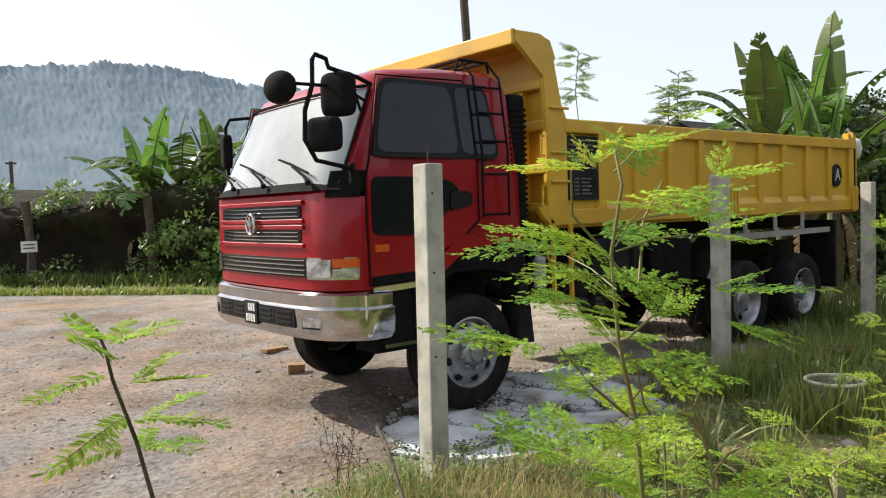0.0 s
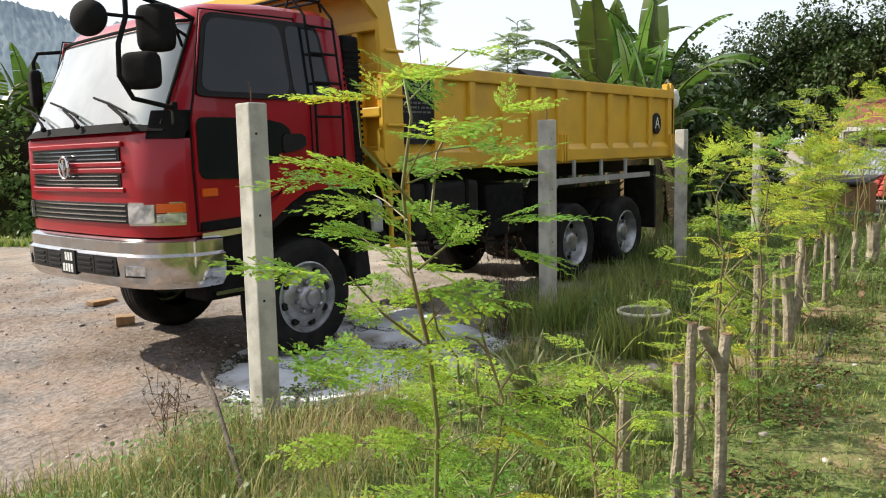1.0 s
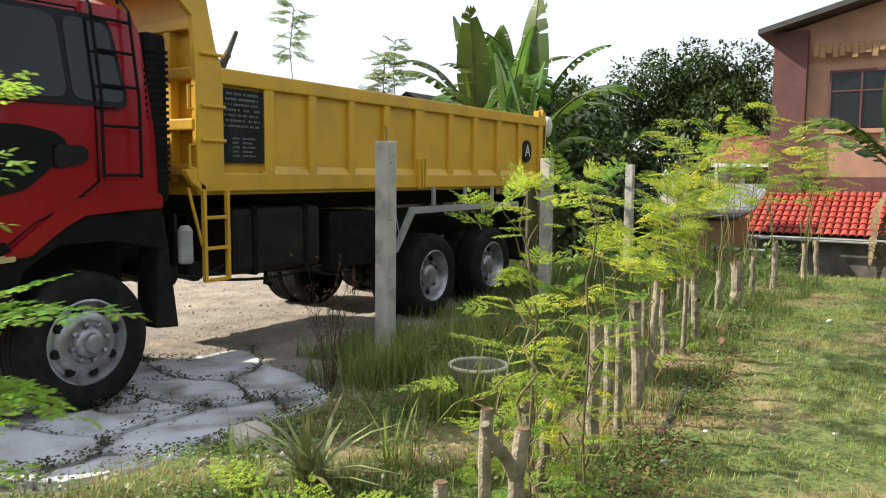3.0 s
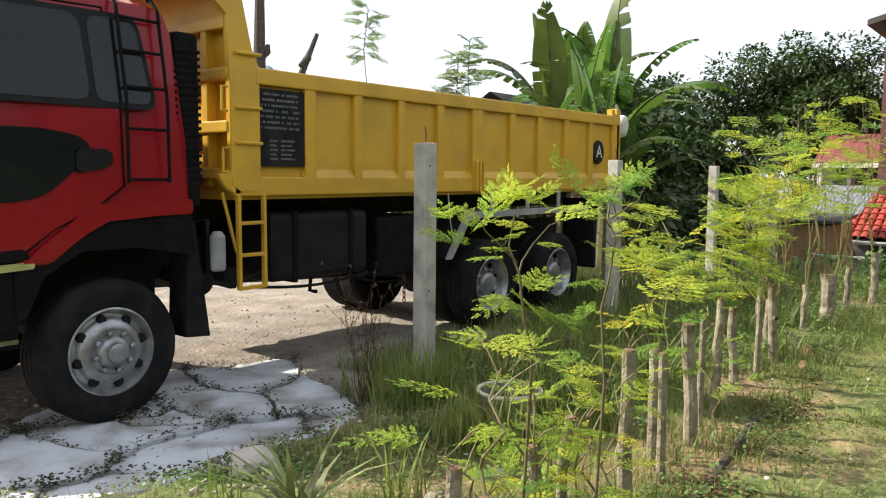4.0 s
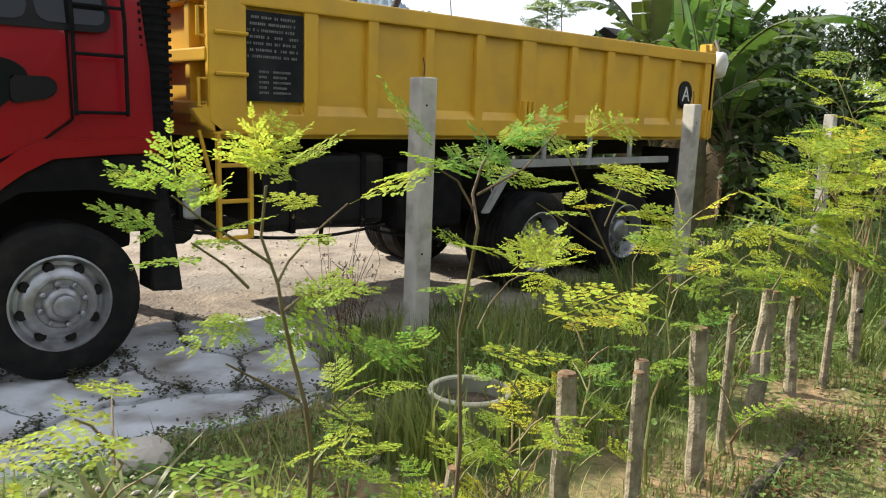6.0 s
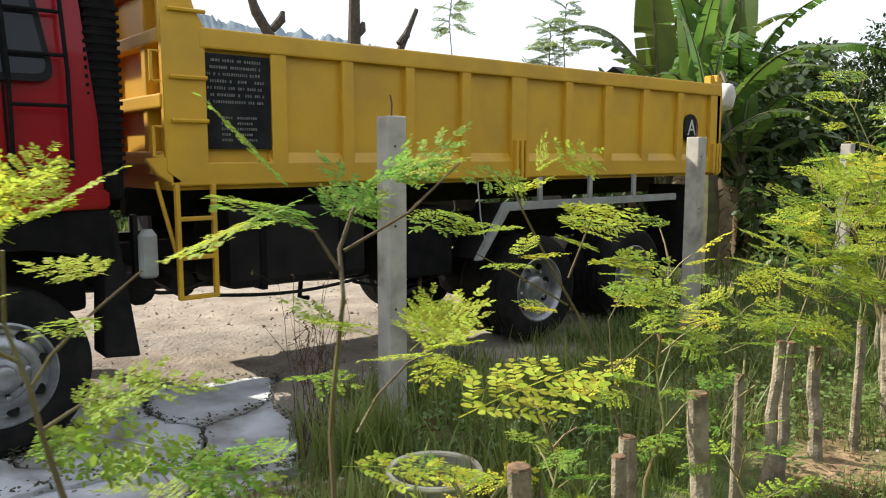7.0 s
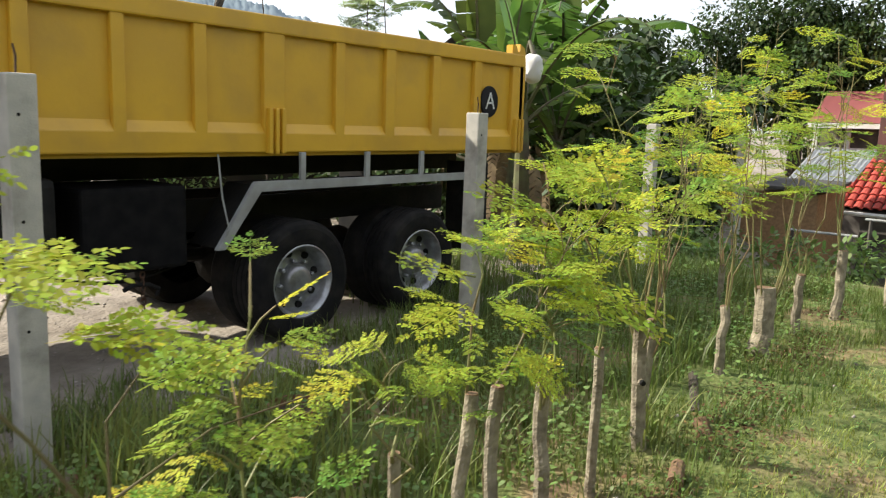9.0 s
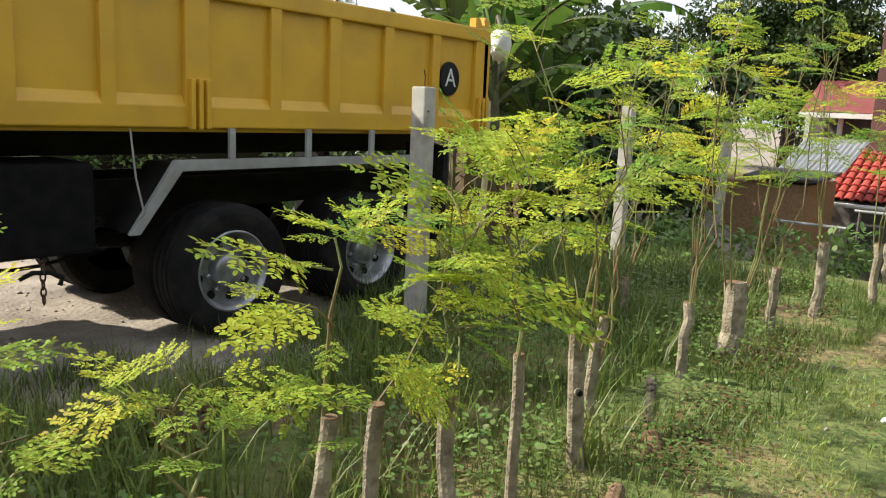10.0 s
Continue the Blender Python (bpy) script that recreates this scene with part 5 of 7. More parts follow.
def traced_plant(y, stems, tips, seed, r, label, name="sapling", templates=FRONDS, yellow=0.08, to_ground=True, jitter=0.07, grow=1.0, extra=0.45, leaf=LEAF, stem=GREEN_STEM, fill=0):
    """A plant from its stems, as (x, z) points near a depth y, and its fronds as start and tip."""
    rg = np.random.default_rng(seed)
    x0 = stems[0][0][0]
    z0 = float(height(x0, y)) - 0.03
    plant = thing(name, (x0, y, z0), label, "sapling")
    for k, st in enumerate(stems):
        pts = [(x, y + (rg.normal(0, 0.3) * jitter if i else 0), z) for i, (x, z) in enumerate(st)]
        if k == 0 and to_ground:
            pts = [(x0 + 0.02, y, z0), (x0 - 0.02, y + 0.01, (z0 + pts[0][2]) / 2)] + pts
        rr = r * 0.75 if k == 0 else r * 0.38
        bm = bmesh.new()
        tube(bm, pts, [rr * (1 - 0.65 * i / len(pts)) for i in range(len(pts))], 7)
        part("stem", bm, stem, plant)
    green, gold = [], []
    for k in range(fill):
        x, z = stems[0][rg.integers(len(stems[0]))]
        a = 2.4 * k + rg.normal(0, 0.3)
        out = np.array([math.cos(a), math.sin(a), rg.uniform(0.15, 0.7)])
        p = np.array([x, y, z + rg.uniform(-0.08, 0.08)])
        q = p + out * rg.uniform(0.08, 0.2)
        bm = bmesh.new()
        tube(bm, [p, (p + q) / 2 + (0, 0, 0.008), q], [r * 0.25, r * 0.2, r * 0.15], 5)
        part("leaf_stalk", bm, stem, plant)
        for turn in (-0.7, 0.0, 0.7):
            if turn == 0 or rg.random() < 0.75:
                d = np.array([math.cos(a + turn), math.sin(a + turn), rg.normal(0.05, 0.15)])
                green.append((q, d, grow * rg.uniform(0.55, 0.85), np.array([0, -0.15, 1.0]) + rg.normal(0, 0.24, 3)))
    for xa, za, xb, zb, *out in tips:
        ya = y + rg.normal(0, jitter) + 0.5 * sum(out)
        d = np.array([xb - xa, rg.normal(-0.02, 0.06) + sum(out), zb - za])
        ln = np.linalg.norm(d)
        nr = np.array([0, -0.22, 1.0]) + rg.normal(0, 0.24, 3)
        (gold if rg.random() < yellow else green).append(((xa, ya, za), d, grow * min(1.05, max(0.42, ln / 0.27)), nr))
        for sd in (-1, 1):
            if rg.random() < extra:
                d2 = d * 0.7 + np.array([0.0, sd * 0.10, 0.015])
                green.append(((xa + 0.15 * d[0], ya, za + 0.15 * d[2]), d2, grow * max(0.38, ln / 0.38), nr + (0, -0.1, 0)))
    foliage("foliage", green, templates, leaf, plant, rg, "feathery bright green leaflets")
    foliage("yellow_foliage", gold, templates, LEAF_YELLOW, plant, rg, "yellowing leaflets")


traced_plant(-3.85, [[(-2.82, 1.02), (-2.85, 1.22), (-2.89, 1.41), (-2.9, 1.6), (-2.9, 1.75), (-2.88, 1.84)], [(-2.73, 0.99), (-2.73, 1.17), (-2.79, 1.25), (-2.83, 1.36)], [(-2.88, 1.56), (-3.01, 1.69), (-3.06, 1.78)], [(-2.82, 1.53), (-2.75, 1.67), (-2.69, 1.76)], [(-2.87, 1.24), (-3.0, 1.33), (-3.07, 1.42)], [(-2.87, 1.41), (-2.76, 1.45), (-2.70, 1.48)]],
             [(-2.89, 1.83, -2.73, 1.87), (-2.91, 1.83, -3.05, 1.84), (-3.06, 1.78, -3.26, 1.79), (-3.07, 1.8, -3.13, 1.84), (-2.95, 1.78, -2.98, 1.86), (-2.87, 1.8, -2.71, 1.83), (-2.69, 1.76, -2.67, 1.79, -0.13), (-2.62, 1.73, -2.71, 1.72), (-3.01, 1.64, -3.24, 1.68), (-2.99, 1.62, -3.2, 1.64), (-2.88, 1.64, -2.65, 1.65), (-2.96, 1.5, -3.11, 1.53), (-2.9, 1.55, -2.65, 1.52), (-2.71, 1.51, -2.6, 1.53, -0.13), (-2.7, 1.45, -2.65, 1.4, -0.13), (-2.92, 1.47, -3.06, 1.51), (-3.07, 1.42, -3.37, 1.48), (-2.96, 1.42, -3.05, 1.37), (-2.87, 1.41, -2.6, 1.38), (-2.89, 1.37, -2.65, 1.29, -0.13), (-2.96, 1.3, -3.09, 1.38), (-2.93, 1.17, -3.23, 1.25), (-3.08, 1.19, -3.26, 1.28), (-2.89, 1.11, -3.08, 1.14), (-2.83, 1.22, -2.62, 1.26), (-2.8, 1.12, -2.58, 1.1), (-2.86, 1.3, -2.66, 1.36), (-2.84, 1.06, -2.68, 0.98), (-2.88, 1.46, -2.72, 1.56), (-2.86, 1.02, -3.02, 1.0)],
             31, 0.0095, "bushy young sapling with bright feathery leaves beside the fence", yellow=0.03, grow=0.80, extra=1.0, leaf=LEAF_FRESH, fill=15)
traced_plant(-3.72, [[(-3.86, 1.27), (-3.88, 1.37), (-3.91, 1.47), (-3.92, 1.52), (-3.93, 1.55)]],
             [(-3.92, 1.51, -3.98, 1.57), (-3.91, 1.52, -3.83, 1.55), (-3.92, 1.53, -3.94, 1.55), (-3.92, 1.48, -4.03, 1.48), (-3.9, 1.47, -3.81, 1.49), (-3.9, 1.42, -3.98, 1.4), (-3.89, 1.41, -3.78, 1.42), (-3.9, 1.37, -4.0, 1.37), (-3.88, 1.36, -3.81, 1.36)],
             32, 0.006, "thin dark-stemmed seedling with fern-like leaves", templates=FERNS, yellow=0.0, jitter=0.02, leaf=LEAF_FRESH, stem=DARK_BARK)
traced_plant(-3.68, [[(-0.51, 1.03), (-0.54, 1.15), (-0.56, 1.25), (-0.58, 1.34), (-0.59, 1.4), (-0.61, 1.49), (-0.61, 1.59)], [(-0.59, 1.4), (-0.56, 1.44), (-0.51, 1.49), (-0.44, 1.55)], [(-0.6, 1.44), (-0.67, 1.49), (-0.74, 1.54), (-0.79, 1.58)], [(-0.65, 1.4), (-0.7, 1.45), (-0.77, 1.5)], [(-0.58, 1.34), (-0.51, 1.36), (-0.44, 1.37)], [(-0.54, 1.15), (-0.64, 1.22), (-0.71, 1.27)]],
             [(-0.61, 1.6, -0.63, 1.71), (-0.62, 1.62, -0.71, 1.69), (-0.6, 1.62, -0.53, 1.67), (-0.62, 1.61, -0.7, 1.66), (-0.6, 1.65, -0.55, 1.7), (-0.44, 1.55, -0.26, 1.65), (-0.47, 1.54, -0.51, 1.55), (-0.51, 1.5, -0.57, 1.5), (-0.73, 1.53, -0.67, 1.62), (-0.77, 1.57, -0.87, 1.64), (-0.79, 1.58, -0.81, 1.65), (-0.73, 1.51, -0.62, 1.54), (-0.77, 1.5, -0.87, 1.55), (-0.73, 1.49, -0.68, 1.49), (-0.74, 1.47, -0.88, 1.48), (-0.46, 1.37, -0.31, 1.35), (-0.53, 1.34, -0.44, 1.39), (-0.56, 1.33, -0.35, 1.24), (-0.57, 1.32, -0.48, 1.24), (-0.65, 1.35, -0.77, 1.31), (-0.44, 1.26, -0.26, 1.2), (-0.43, 1.12, -0.33, 1.17)],
             36, 0.0085, "slender sapling with forked stem and flat leafy tiers", yellow=0.0, stem=TWIG_STEM)
traced_plant(-3.76, [[(-0.16, 0.98), (-0.16, 1.25), (-0.17, 1.34), (-0.16, 1.49), (-0.14, 1.56), (-0.11, 1.62), (-0.08, 1.67)], [(-0.14, 1.56), (-0.05, 1.62), (0.08, 1.7)], [(-0.12, 1.25), (-0.07, 1.3), (0.01, 1.34), (0.06, 1.39)], [(-0.15, 1.53), (-0.18, 1.59), (-0.24, 1.62)]],
             [(-0.1, 1.64, -0.08, 1.75), (-0.06, 1.66, 0.06, 1.75), (-0.16, 1.65, -0.27, 1.77), (-0.21, 1.62, -0.35, 1.65), (-0.2, 1.6, -0.28, 1.59), (0.02, 1.67, 0.14, 1.71), (-0.12, 1.61, 0.03, 1.65), (-0.15, 1.62, -0.19, 1.7), (-0.1, 1.41, -0.03, 1.46), (-0.14, 1.44, -0.23, 1.47), (0.02, 1.36, 0.17, 1.45), (0.04, 1.26, 0.33, 1.31), (0.0, 1.39, -0.08, 1.36), (0.02, 1.4, 0.11, 1.44), (-0.19, 1.23, -0.01, 1.2), (-0.23, 1.21, -0.31, 1.28), (-0.17, 1.34, -0.11, 1.31)],
             37, 0.008, "slender upright sapling with feathery leafy tiers", yellow=0.0, stem=TWIG_STEM)
traced_plant(-3.35, [[(1.21, 0.72), (1.17, 0.88), (1.1, 0.99), (0.97, 1.21), (0.84, 1.39), (0.71, 1.56), (0.69, 1.63)], [(0.89, 1.36), (0.96, 1.53)], [(0.89, 1.28), (0.67, 1.4), (0.53, 1.46)], [(1.11, 1.02), (1.12, 1.2), (1.19, 1.28)], [(1.12, 1.05), (1.35, 1.12), (1.59, 1.14)]],
             [(0.79, 1.68, 0.99, 1.74), (0.73, 1.66, 0.72, 1.73), (0.69, 1.64, 0.5, 1.66), (0.73, 1.6, 0.89, 1.66), (0.61, 1.55, 0.41, 1.55), (0.62, 1.53, 0.47, 1.53), (0.8, 1.54, 1.11, 1.57), (0.94, 1.5, 1.19, 1.51), (0.6, 1.45, 0.68, 1.47), (0.54, 1.45, 0.4, 1.46), (1.0, 1.39, 1.34, 1.38), (0.97, 1.45, 1.12, 1.44), (1.2, 1.23, 1.46, 1.29), (1.23, 1.18, 1.09, 1.2), (1.23, 1.17, 1.44, 1.14), (1.14, 0.98, 1.02, 0.96), (1.17, 1.0, 1.37, 0.95), (0.85, 1.27, 0.71, 1.3)],
             38, 0.0085, "leaning shoot with sparse feathery leaves above a stump", yellow=0.18, stem=TWIG_STEM)
traced_plant(-3.26, [[(2.36, 0.98), (2.38, 1.19), (2.39, 1.32), (2.4, 1.39)], [(2.38, 1.31), (2.3, 1.33), (2.22, 1.36)], [(2.39, 1.16), (2.3, 1.23), (2.22, 1.26)]],
             [(2.4, 1.41, 2.19, 1.48), (2.4, 1.44, 2.32, 1.5), (2.41, 1.44, 2.69, 1.45), (2.42, 1.41, 2.52, 1.49), (2.42, 1.38, 2.59, 1.41), (2.4, 1.39, 2.29, 1.4), (2.25, 1.35, 1.99, 1.42), (2.24, 1.34, 2.29, 1.33), (2.24, 1.26, 2.0, 1.26), (2.27, 1.23, 2.08, 1.2), (2.22, 1.27, 2.12, 1.29), (2.39, 1.03, 2.08, 1.08), (2.35, 1.04, 2.22, 0.96), (2.41, 1.12, 2.33, 1.08), (2.45, 1.18, 2.67, 1.17), (2.49, 1.04, 2.68, 0.91), (2.42, 0.87, 2.26, 0.89)],
             42, 0.009, "fresh bright green shoot growing from a cut stump", yellow=0.14)
traced_plant(-3.15, [[(2.66, 0.83), (2.81, 0.94), (2.93, 1.07), (3.04, 1.22), (3.15, 1.4), (3.16, 1.53)], [(3.01, 1.17), (3.19, 1.2), (3.44, 1.21)], [(2.88, 1.0), (3.12, 1.0), (3.35, 1.0)]],
             [(3.06, 1.24, 3.57, 1.25), (3.15, 1.4, 3.54, 1.48), (3.11, 1.44, 2.62, 1.56), (3.17, 1.51, 3.66, 1.66), (3.16, 1.55, 2.91, 1.78), (3.13, 1.57, 3.35, 1.7), (3.17, 1.48, 3.54, 1.4), (3.09, 1.31, 2.83, 1.37), (3.28, 1.01, 4.04, 0.98), (3.46, 1.0, 3.35, 1.01), (3.04, 1.22, 2.79, 1.22), (2.98, 1.17, 2.73, 1.28), (2.9, 1.07, 2.6, 1.11), (2.93, 1.03, 3.16, 0.9), (2.85, 0.97, 2.63, 0.95), (3.09, 0.88, 2.86, 0.85), (2.8, 0.91, 3.04, 0.77)],
             43, 0.01, "leaning branch with broad feathery leaves growing from a stump", yellow=0.14, stem=TWIG_STEM)
sapling(-2.78, -3.95, 1.28, 33, 12, 0.62, yellow=0.05, lo=0.5, reach=0.2, leaf=LEAF_FRESH)
sapling(-2.45, -3.68, 1.02, 34, 12, 0.66, yellow=0.08, lo=0.4, leaf=LEAF_FRESH)
sapling(-2.10, -3.92, 0.98, 35, 12, 0.60, yellow=0.10, lo=0.4, leaf=LEAF_FRESH)
sapling(-1.82, -3.72, 0.84, 47, 11, 0.60, yellow=0.10, lo=0.35, leaf=LEAF_FRESH)
sapling(-2.30, -3.40, 0.80, 48, 11, 0.62, yellow=0.06, lo=0.3, leaf=LEAF_FRESH)
sapling(-1.45, -3.55, 0.62, 49, 9, 0.50, yellow=0.10, lo=0.3, leaf=LEAF_FRESH)
sapling(1.38, -3.30, 1.37, 501, 13, 0.74, yellow=0.2, lo=0.42, lean=(0.10, 0.0), label="slender sapling with green and yellowing feathery leaves")
sapling(-0.72, -3.78, 0.76, 502, 10, 0.5, yellow=0.15)
sapling(-0.50, -3.55, 0.70, 503, 11, 0.50, yellow=0.12)
sapling(-0.12, -3.50, 0.74, 504, 11, 0.52, yellow=0.2)
sapling(0.38, -3.40, 0.92, 505, 11, 0.60, yellow=0.22)
sapling(0.72, -3.42, 0.98, 506, 11, 0.62, yellow=0.2)
sapling(0.20, -3.62, 0.88, 39, 7, 0.6, yellow=0.15)
sapling(1.70, -3.5, 0.74, 44, 8, 0.62, yellow=0.08, leaf=LEAF_FRESH)
sapling(-0.35, -3.6, 0.95, 45, 9, 0.75, yellow=0.05)
sapling(0.02, -3.55, 0.75, 46, 8, 0.6, yellow=0.05, leaf=LEAF_FRESH)

hedge_plant(-1.86, -3.86, 0.90, 0.020, 0, 50, label="thin cut stake stump with bare top")
hedge_plant(-1.49, -3.89, 0.87, 0.020, 0, 51, label="thin cut stake stump with bare top")
hedge_plant(-1.07, -3.90, 0.90, 0.025, 1, 52, (0.05, 0.0), fork=True, label="pale forked stump with smooth bark", tall=0.5, fronds=4, scale=0.75)
hedge_plant(-0.95, -3.72, 0.90, 0.023, 1, 53, tall=0.3, fronds=3, scale=0.6)
hedge_plant(-0.22, -3.50, 0.71, 0.025, 1, 54, tall=0.4, fronds=4, scale=0.6)
hedge_plant(0.07, -3.50, 0.75, 0.023, 1, 55, tall=0.3, fronds=3, scale=0.5)
hedge_plant(0.50, -3.53, 0.95, 0.032, 0, 56, label="thick pale cut stump with brown top")
hedge_plant(1.20, -3.35, 0.80, 0.030, 0, 57, tall=0.85, scale=0.94)
hedge_plant(0.95, -3.50, 0.85, 0.022, 0, 58, tall=0.7, scale=0.94)
hedge_plant(1.53, -3.39, 0.89, 0.037, 0, 59, tall=0.2, scale=0.94)
hedge_plant(1.95, -3.32, 0.86, 0.020, 2, 60, tall=0.5, fronds=4, scale=0.7, yellow=0.2)
hedge_plant(2.36, -3.28, 0.92, 0.024, 0, 61, (0.10, 0.02), tall=0.85, scale=1.00, yellow=0.15)
hedge_plant(2.62, -3.19, 0.86, 0.026, 0, 62, tall=0.8, scale=1.00)
hedge_plant(3.05, -3.12, 0.76, 0.032, 3, 63, tall=1.0, scale=0.95, yellow=0.15)
hedge_plant(3.32, -3.23, 0.87, 0.022, 2, 64, tall=0.8, scale=0.9, yellow=0.15, label="slim cut stake stump with a brown top")
hedge_plant(3.87, -3.17, 0.84, 0.036, 4, 65, tall=1.3, scale=1.12, knot=True, label="knotted pale stump with thin bare shoots")
hedge_plant(4.35, -3.00, 0.66, 0.030, 3, 66, tall=1.5, scale=0.98)
hedge_plant(4.9, -2.75, 0.62, 0.029, 4, 67, tall=1.6, scale=1.02)
hedge_plant(5.5, -3.0, 0.65, 0.032, 4, 68, tall=1.7, scale=1.02)
hedge_plant(6.15, -3.06, 0.69, 0.075, 5, 69, tall=1.9, scale=1.07, label="stout pale stump with a fan of bare shoots")
hedge_plant(6.9, -3.1, 0.7, 0.036, 4, 70, tall=1.9, scale=1.07)
hedge_plant(7.78, -3.2, 0.81, 0.043, 3, 71, (0.10, 0.0), tall=1.9, scale=1.07)
hedge_plant(8.6, -3.45, 0.75, 0.036, 3, 72, tall=1.9, scale=1.07)
hedge_plant(9.4, -3.5, 0.75, 0.036, 4, 73, tall=2.0, scale=1.07)
hedge_plant(7.4, -2.3, 0.6, 0.029, 4, 74, tall=1.9, scale=1.07)
hedge_plant(6.3, -2.2, 0.55, 0.029, 3, 75, tall=1.6, scale=1.02)
hedge_plant(10.6, -3.2, 0.5, 0.036, 4, 76, tall=2.2, scale=1.07)


# ---- grass and weeds ----
def blades(name, n, place, h0, h1, width, material, label, seed, bend=0.8, parent=None):
    """Grass blades as two-part strips; place(rg, n) gives x and y."""
    rg = np.random.default_rng(seed)
    x, y = place(rg, n)
    n = len(x)
    z = height(x, y) - 0.01
    h = rg.uniform(h0, h1, n) * rg.uniform(0.6, 1.0, n)
    a = rg.uniform(0, 2 * np.pi, n)
    d = np.stack([np.cos(a), np.sin(a), np.zeros(n)], -1)
    s = np.stack([-np.sin(a), np.cos(a), np.zeros(n)], -1)
    b = bend * rg.uniform(0.1, 1.0, n)
    w = width * rg.uniform(0.6, 1.3, n)
    base = np.stack([x, y, z], -1)
    P = []
    for t, k in ((0.0, 1.0), (0.4, 0.95), (0.75, 0.6), (1.0, 0.08)):
        c = base + d * (b * h * t * t)[:, None] + np.array([0, 0, 1.0]) * (h * (t - 0.35 * b * t * t))[:, None]
        P += [c + s * (w * k / 2)[:, None], c - s * (w * k / 2)[:, None]]
    v = np.stack(P, 1).reshape(-1, 3)
    o = np.arange(n)[:, None, None] * 8
    f = (o + np.array([[0, 1, 3, 2], [2, 3, 5, 4], [4, 5, 7, 6]])[None]).reshape(-1, 4)
    return tagged(grid_mesh(name, v, f, material, parent), label, "grass", kind="stuff")


def patchy(x0, x1, y0, y1, cut=0.0, freq=0.9, seed=0, keep=None):
    """Places strewn in a rectangle, thinned out in patches."""
    def place(rg, n):
        x, y = rg.uniform(x0, x1, n), rg.uniform(y0, y1, n)
        q = np.sin(x * 2.3 * freq + seed) * np.sin(y * 2.9 * freq + seed * 1.7) + 0.6 * np.sin(x * 5.1 * freq + y * 3.7 * freq + seed)
        ok = q + rg.normal(0, 0.35, n) > cut
        if keep is not None:
            ok &= keep(x, y)
        return x[ok], y[ok]
    return place


def clumps(cx, cy, r, m):
    """Places in tufts round centres."""
    def place(rg, n):
        i = rg.integers(0, len(cx), n)
        return np.array(cx)[i] + rg.normal(0, r, n), np.array(cy)[i] + rg.normal(0, r, n)
    return place


def off_slab(x, y):
    return ~((x > -1.35) & (x < 1.35) & (y > -1.58 - 0.2 * np.sin(3 * x)))


def off_pot(x, y):
    """Open ground before the pot."""
    return off_slab(x, y) & (np.hypot(x - 1.0, y + 2.75) > 0.6)


blades("tall_grass", 17000, patchy(1.0, 9.5, -2.9, -0.7, 0.0, 1.3, 2, keep=off_pot), 0.12, 0.5, 0.008, GRASS, "tall green grass along the fence", 1)
blades("tall_grass", 9000, patchy(5.6, 9.6, -1.2, 1.6, -0.3), 0.15, 0.6, 0.009, GRASS, "tall green grass behind the truck", 2)
blades("tall_grass", 8000, patchy(2.0, 6.4, -1.2, 0.0, 0.0, keep=off_slab), 0.1, 0.35, 0.008, GRASS, "green grass beside the truck wheels", 12)
blades("fence_grass", 10000, patchy(-1.4, 1.0, -3.3, -0.9, 0.0, keep=off_slab), 0.03, 0.13, 0.006, GRASS, "low mixed grass before the slab", 14)
blades("fence_grass", 11000, patchy(-5.0, -1.4, -3.3, -0.9, 0.0, keep=off_slab), 0.06, 0.28, 0.006, GRASS, "mixed grass in the fence strip", 3)
blades("dry_grass", 16000, patchy(-5.5, -1.2, -3.6, -0.8, -0.1, 0.8, 2, keep=off_slab), 0.06, 0.32, 0.005, GRASS_DRY, "straw-coloured dry grass at the yard edge", 4)
blades("dry_grass", 7000, patchy(-1.6, 1.2, -3.6, -1.6, 0.1, 1.5, 6), 0.04, 0.22, 0.005, GRASS_DRY, "straw-coloured dry grass before the slab", 18)
blades("hedge_grass", 20000, patchy(-2.6, 9.5, -3.7, -2.6, -0.2, 1.1, 1, keep=off_pot), 0.05, 0.20, 0.006, GRASS, "green grass at the foot of the hedge", 5)
blades("lawn_grass", 45000, patchy(-3.2, 10.5, -7.0, -3.6, 0.25, 2.6, 11), 0.03, 0.10, 0.006, LAWN, "thicker tussocks in the lawn", 17, 0.9)
blades("lawn_grass", 80000, patchy(-3.2, 10.5, -7.0, -3.6, 0.05, 0.7, 3), 0.02, 0.07, 0.006, LAWN, "short patchy lawn grass", 6, 0.9)
blades("lawn_grass", 9000, patchy(-3.5, 10.5, -8.0, -3.7, -0.3, 0.7, 5), 0.02, 0.08, 0.004, GRASS_DRY, "dry short blades in the lawn", 7, 0.9)
tuft_rng = np.random.default_rng(17)
blades("reed_grass", 420, clumps([1.15, 0.78, 1.30, 1.25, 1.4, 0.74, 0.82], [-2.30, -2.40, -2.50, -1.75, -1.65, -2.56, -2.70], 0.09, 0), 0.26, 0.52, 0.014, REED, "broad upright grass blades round the pot", 8, 0.55)
blades("reed_grass", 500, clumps(list(tuft_rng.uniform(-2.4, 4.0, 14)), list(tuft_rng.uniform(-3.4, -2.3, 14)), 0.05, 0), 0.2, 0.55, 0.012, REED, "tufts of broad grass", 9, 0.8)
blades("reed_grass", 900, clumps([1.35, 1.62, 2.05, 2.3, 1.95, 2.6, 3.0, 2.5, 3.5, 4.2], [-1.5, -1.25, -1.6, -1.35, -2.0, -1.7, -1.5, -2.2, -1.8, -1.6], 0.13, 0), 0.25, 0.62, 0.011, REED, "bright upright grass round the fence post", 16, 0.6)
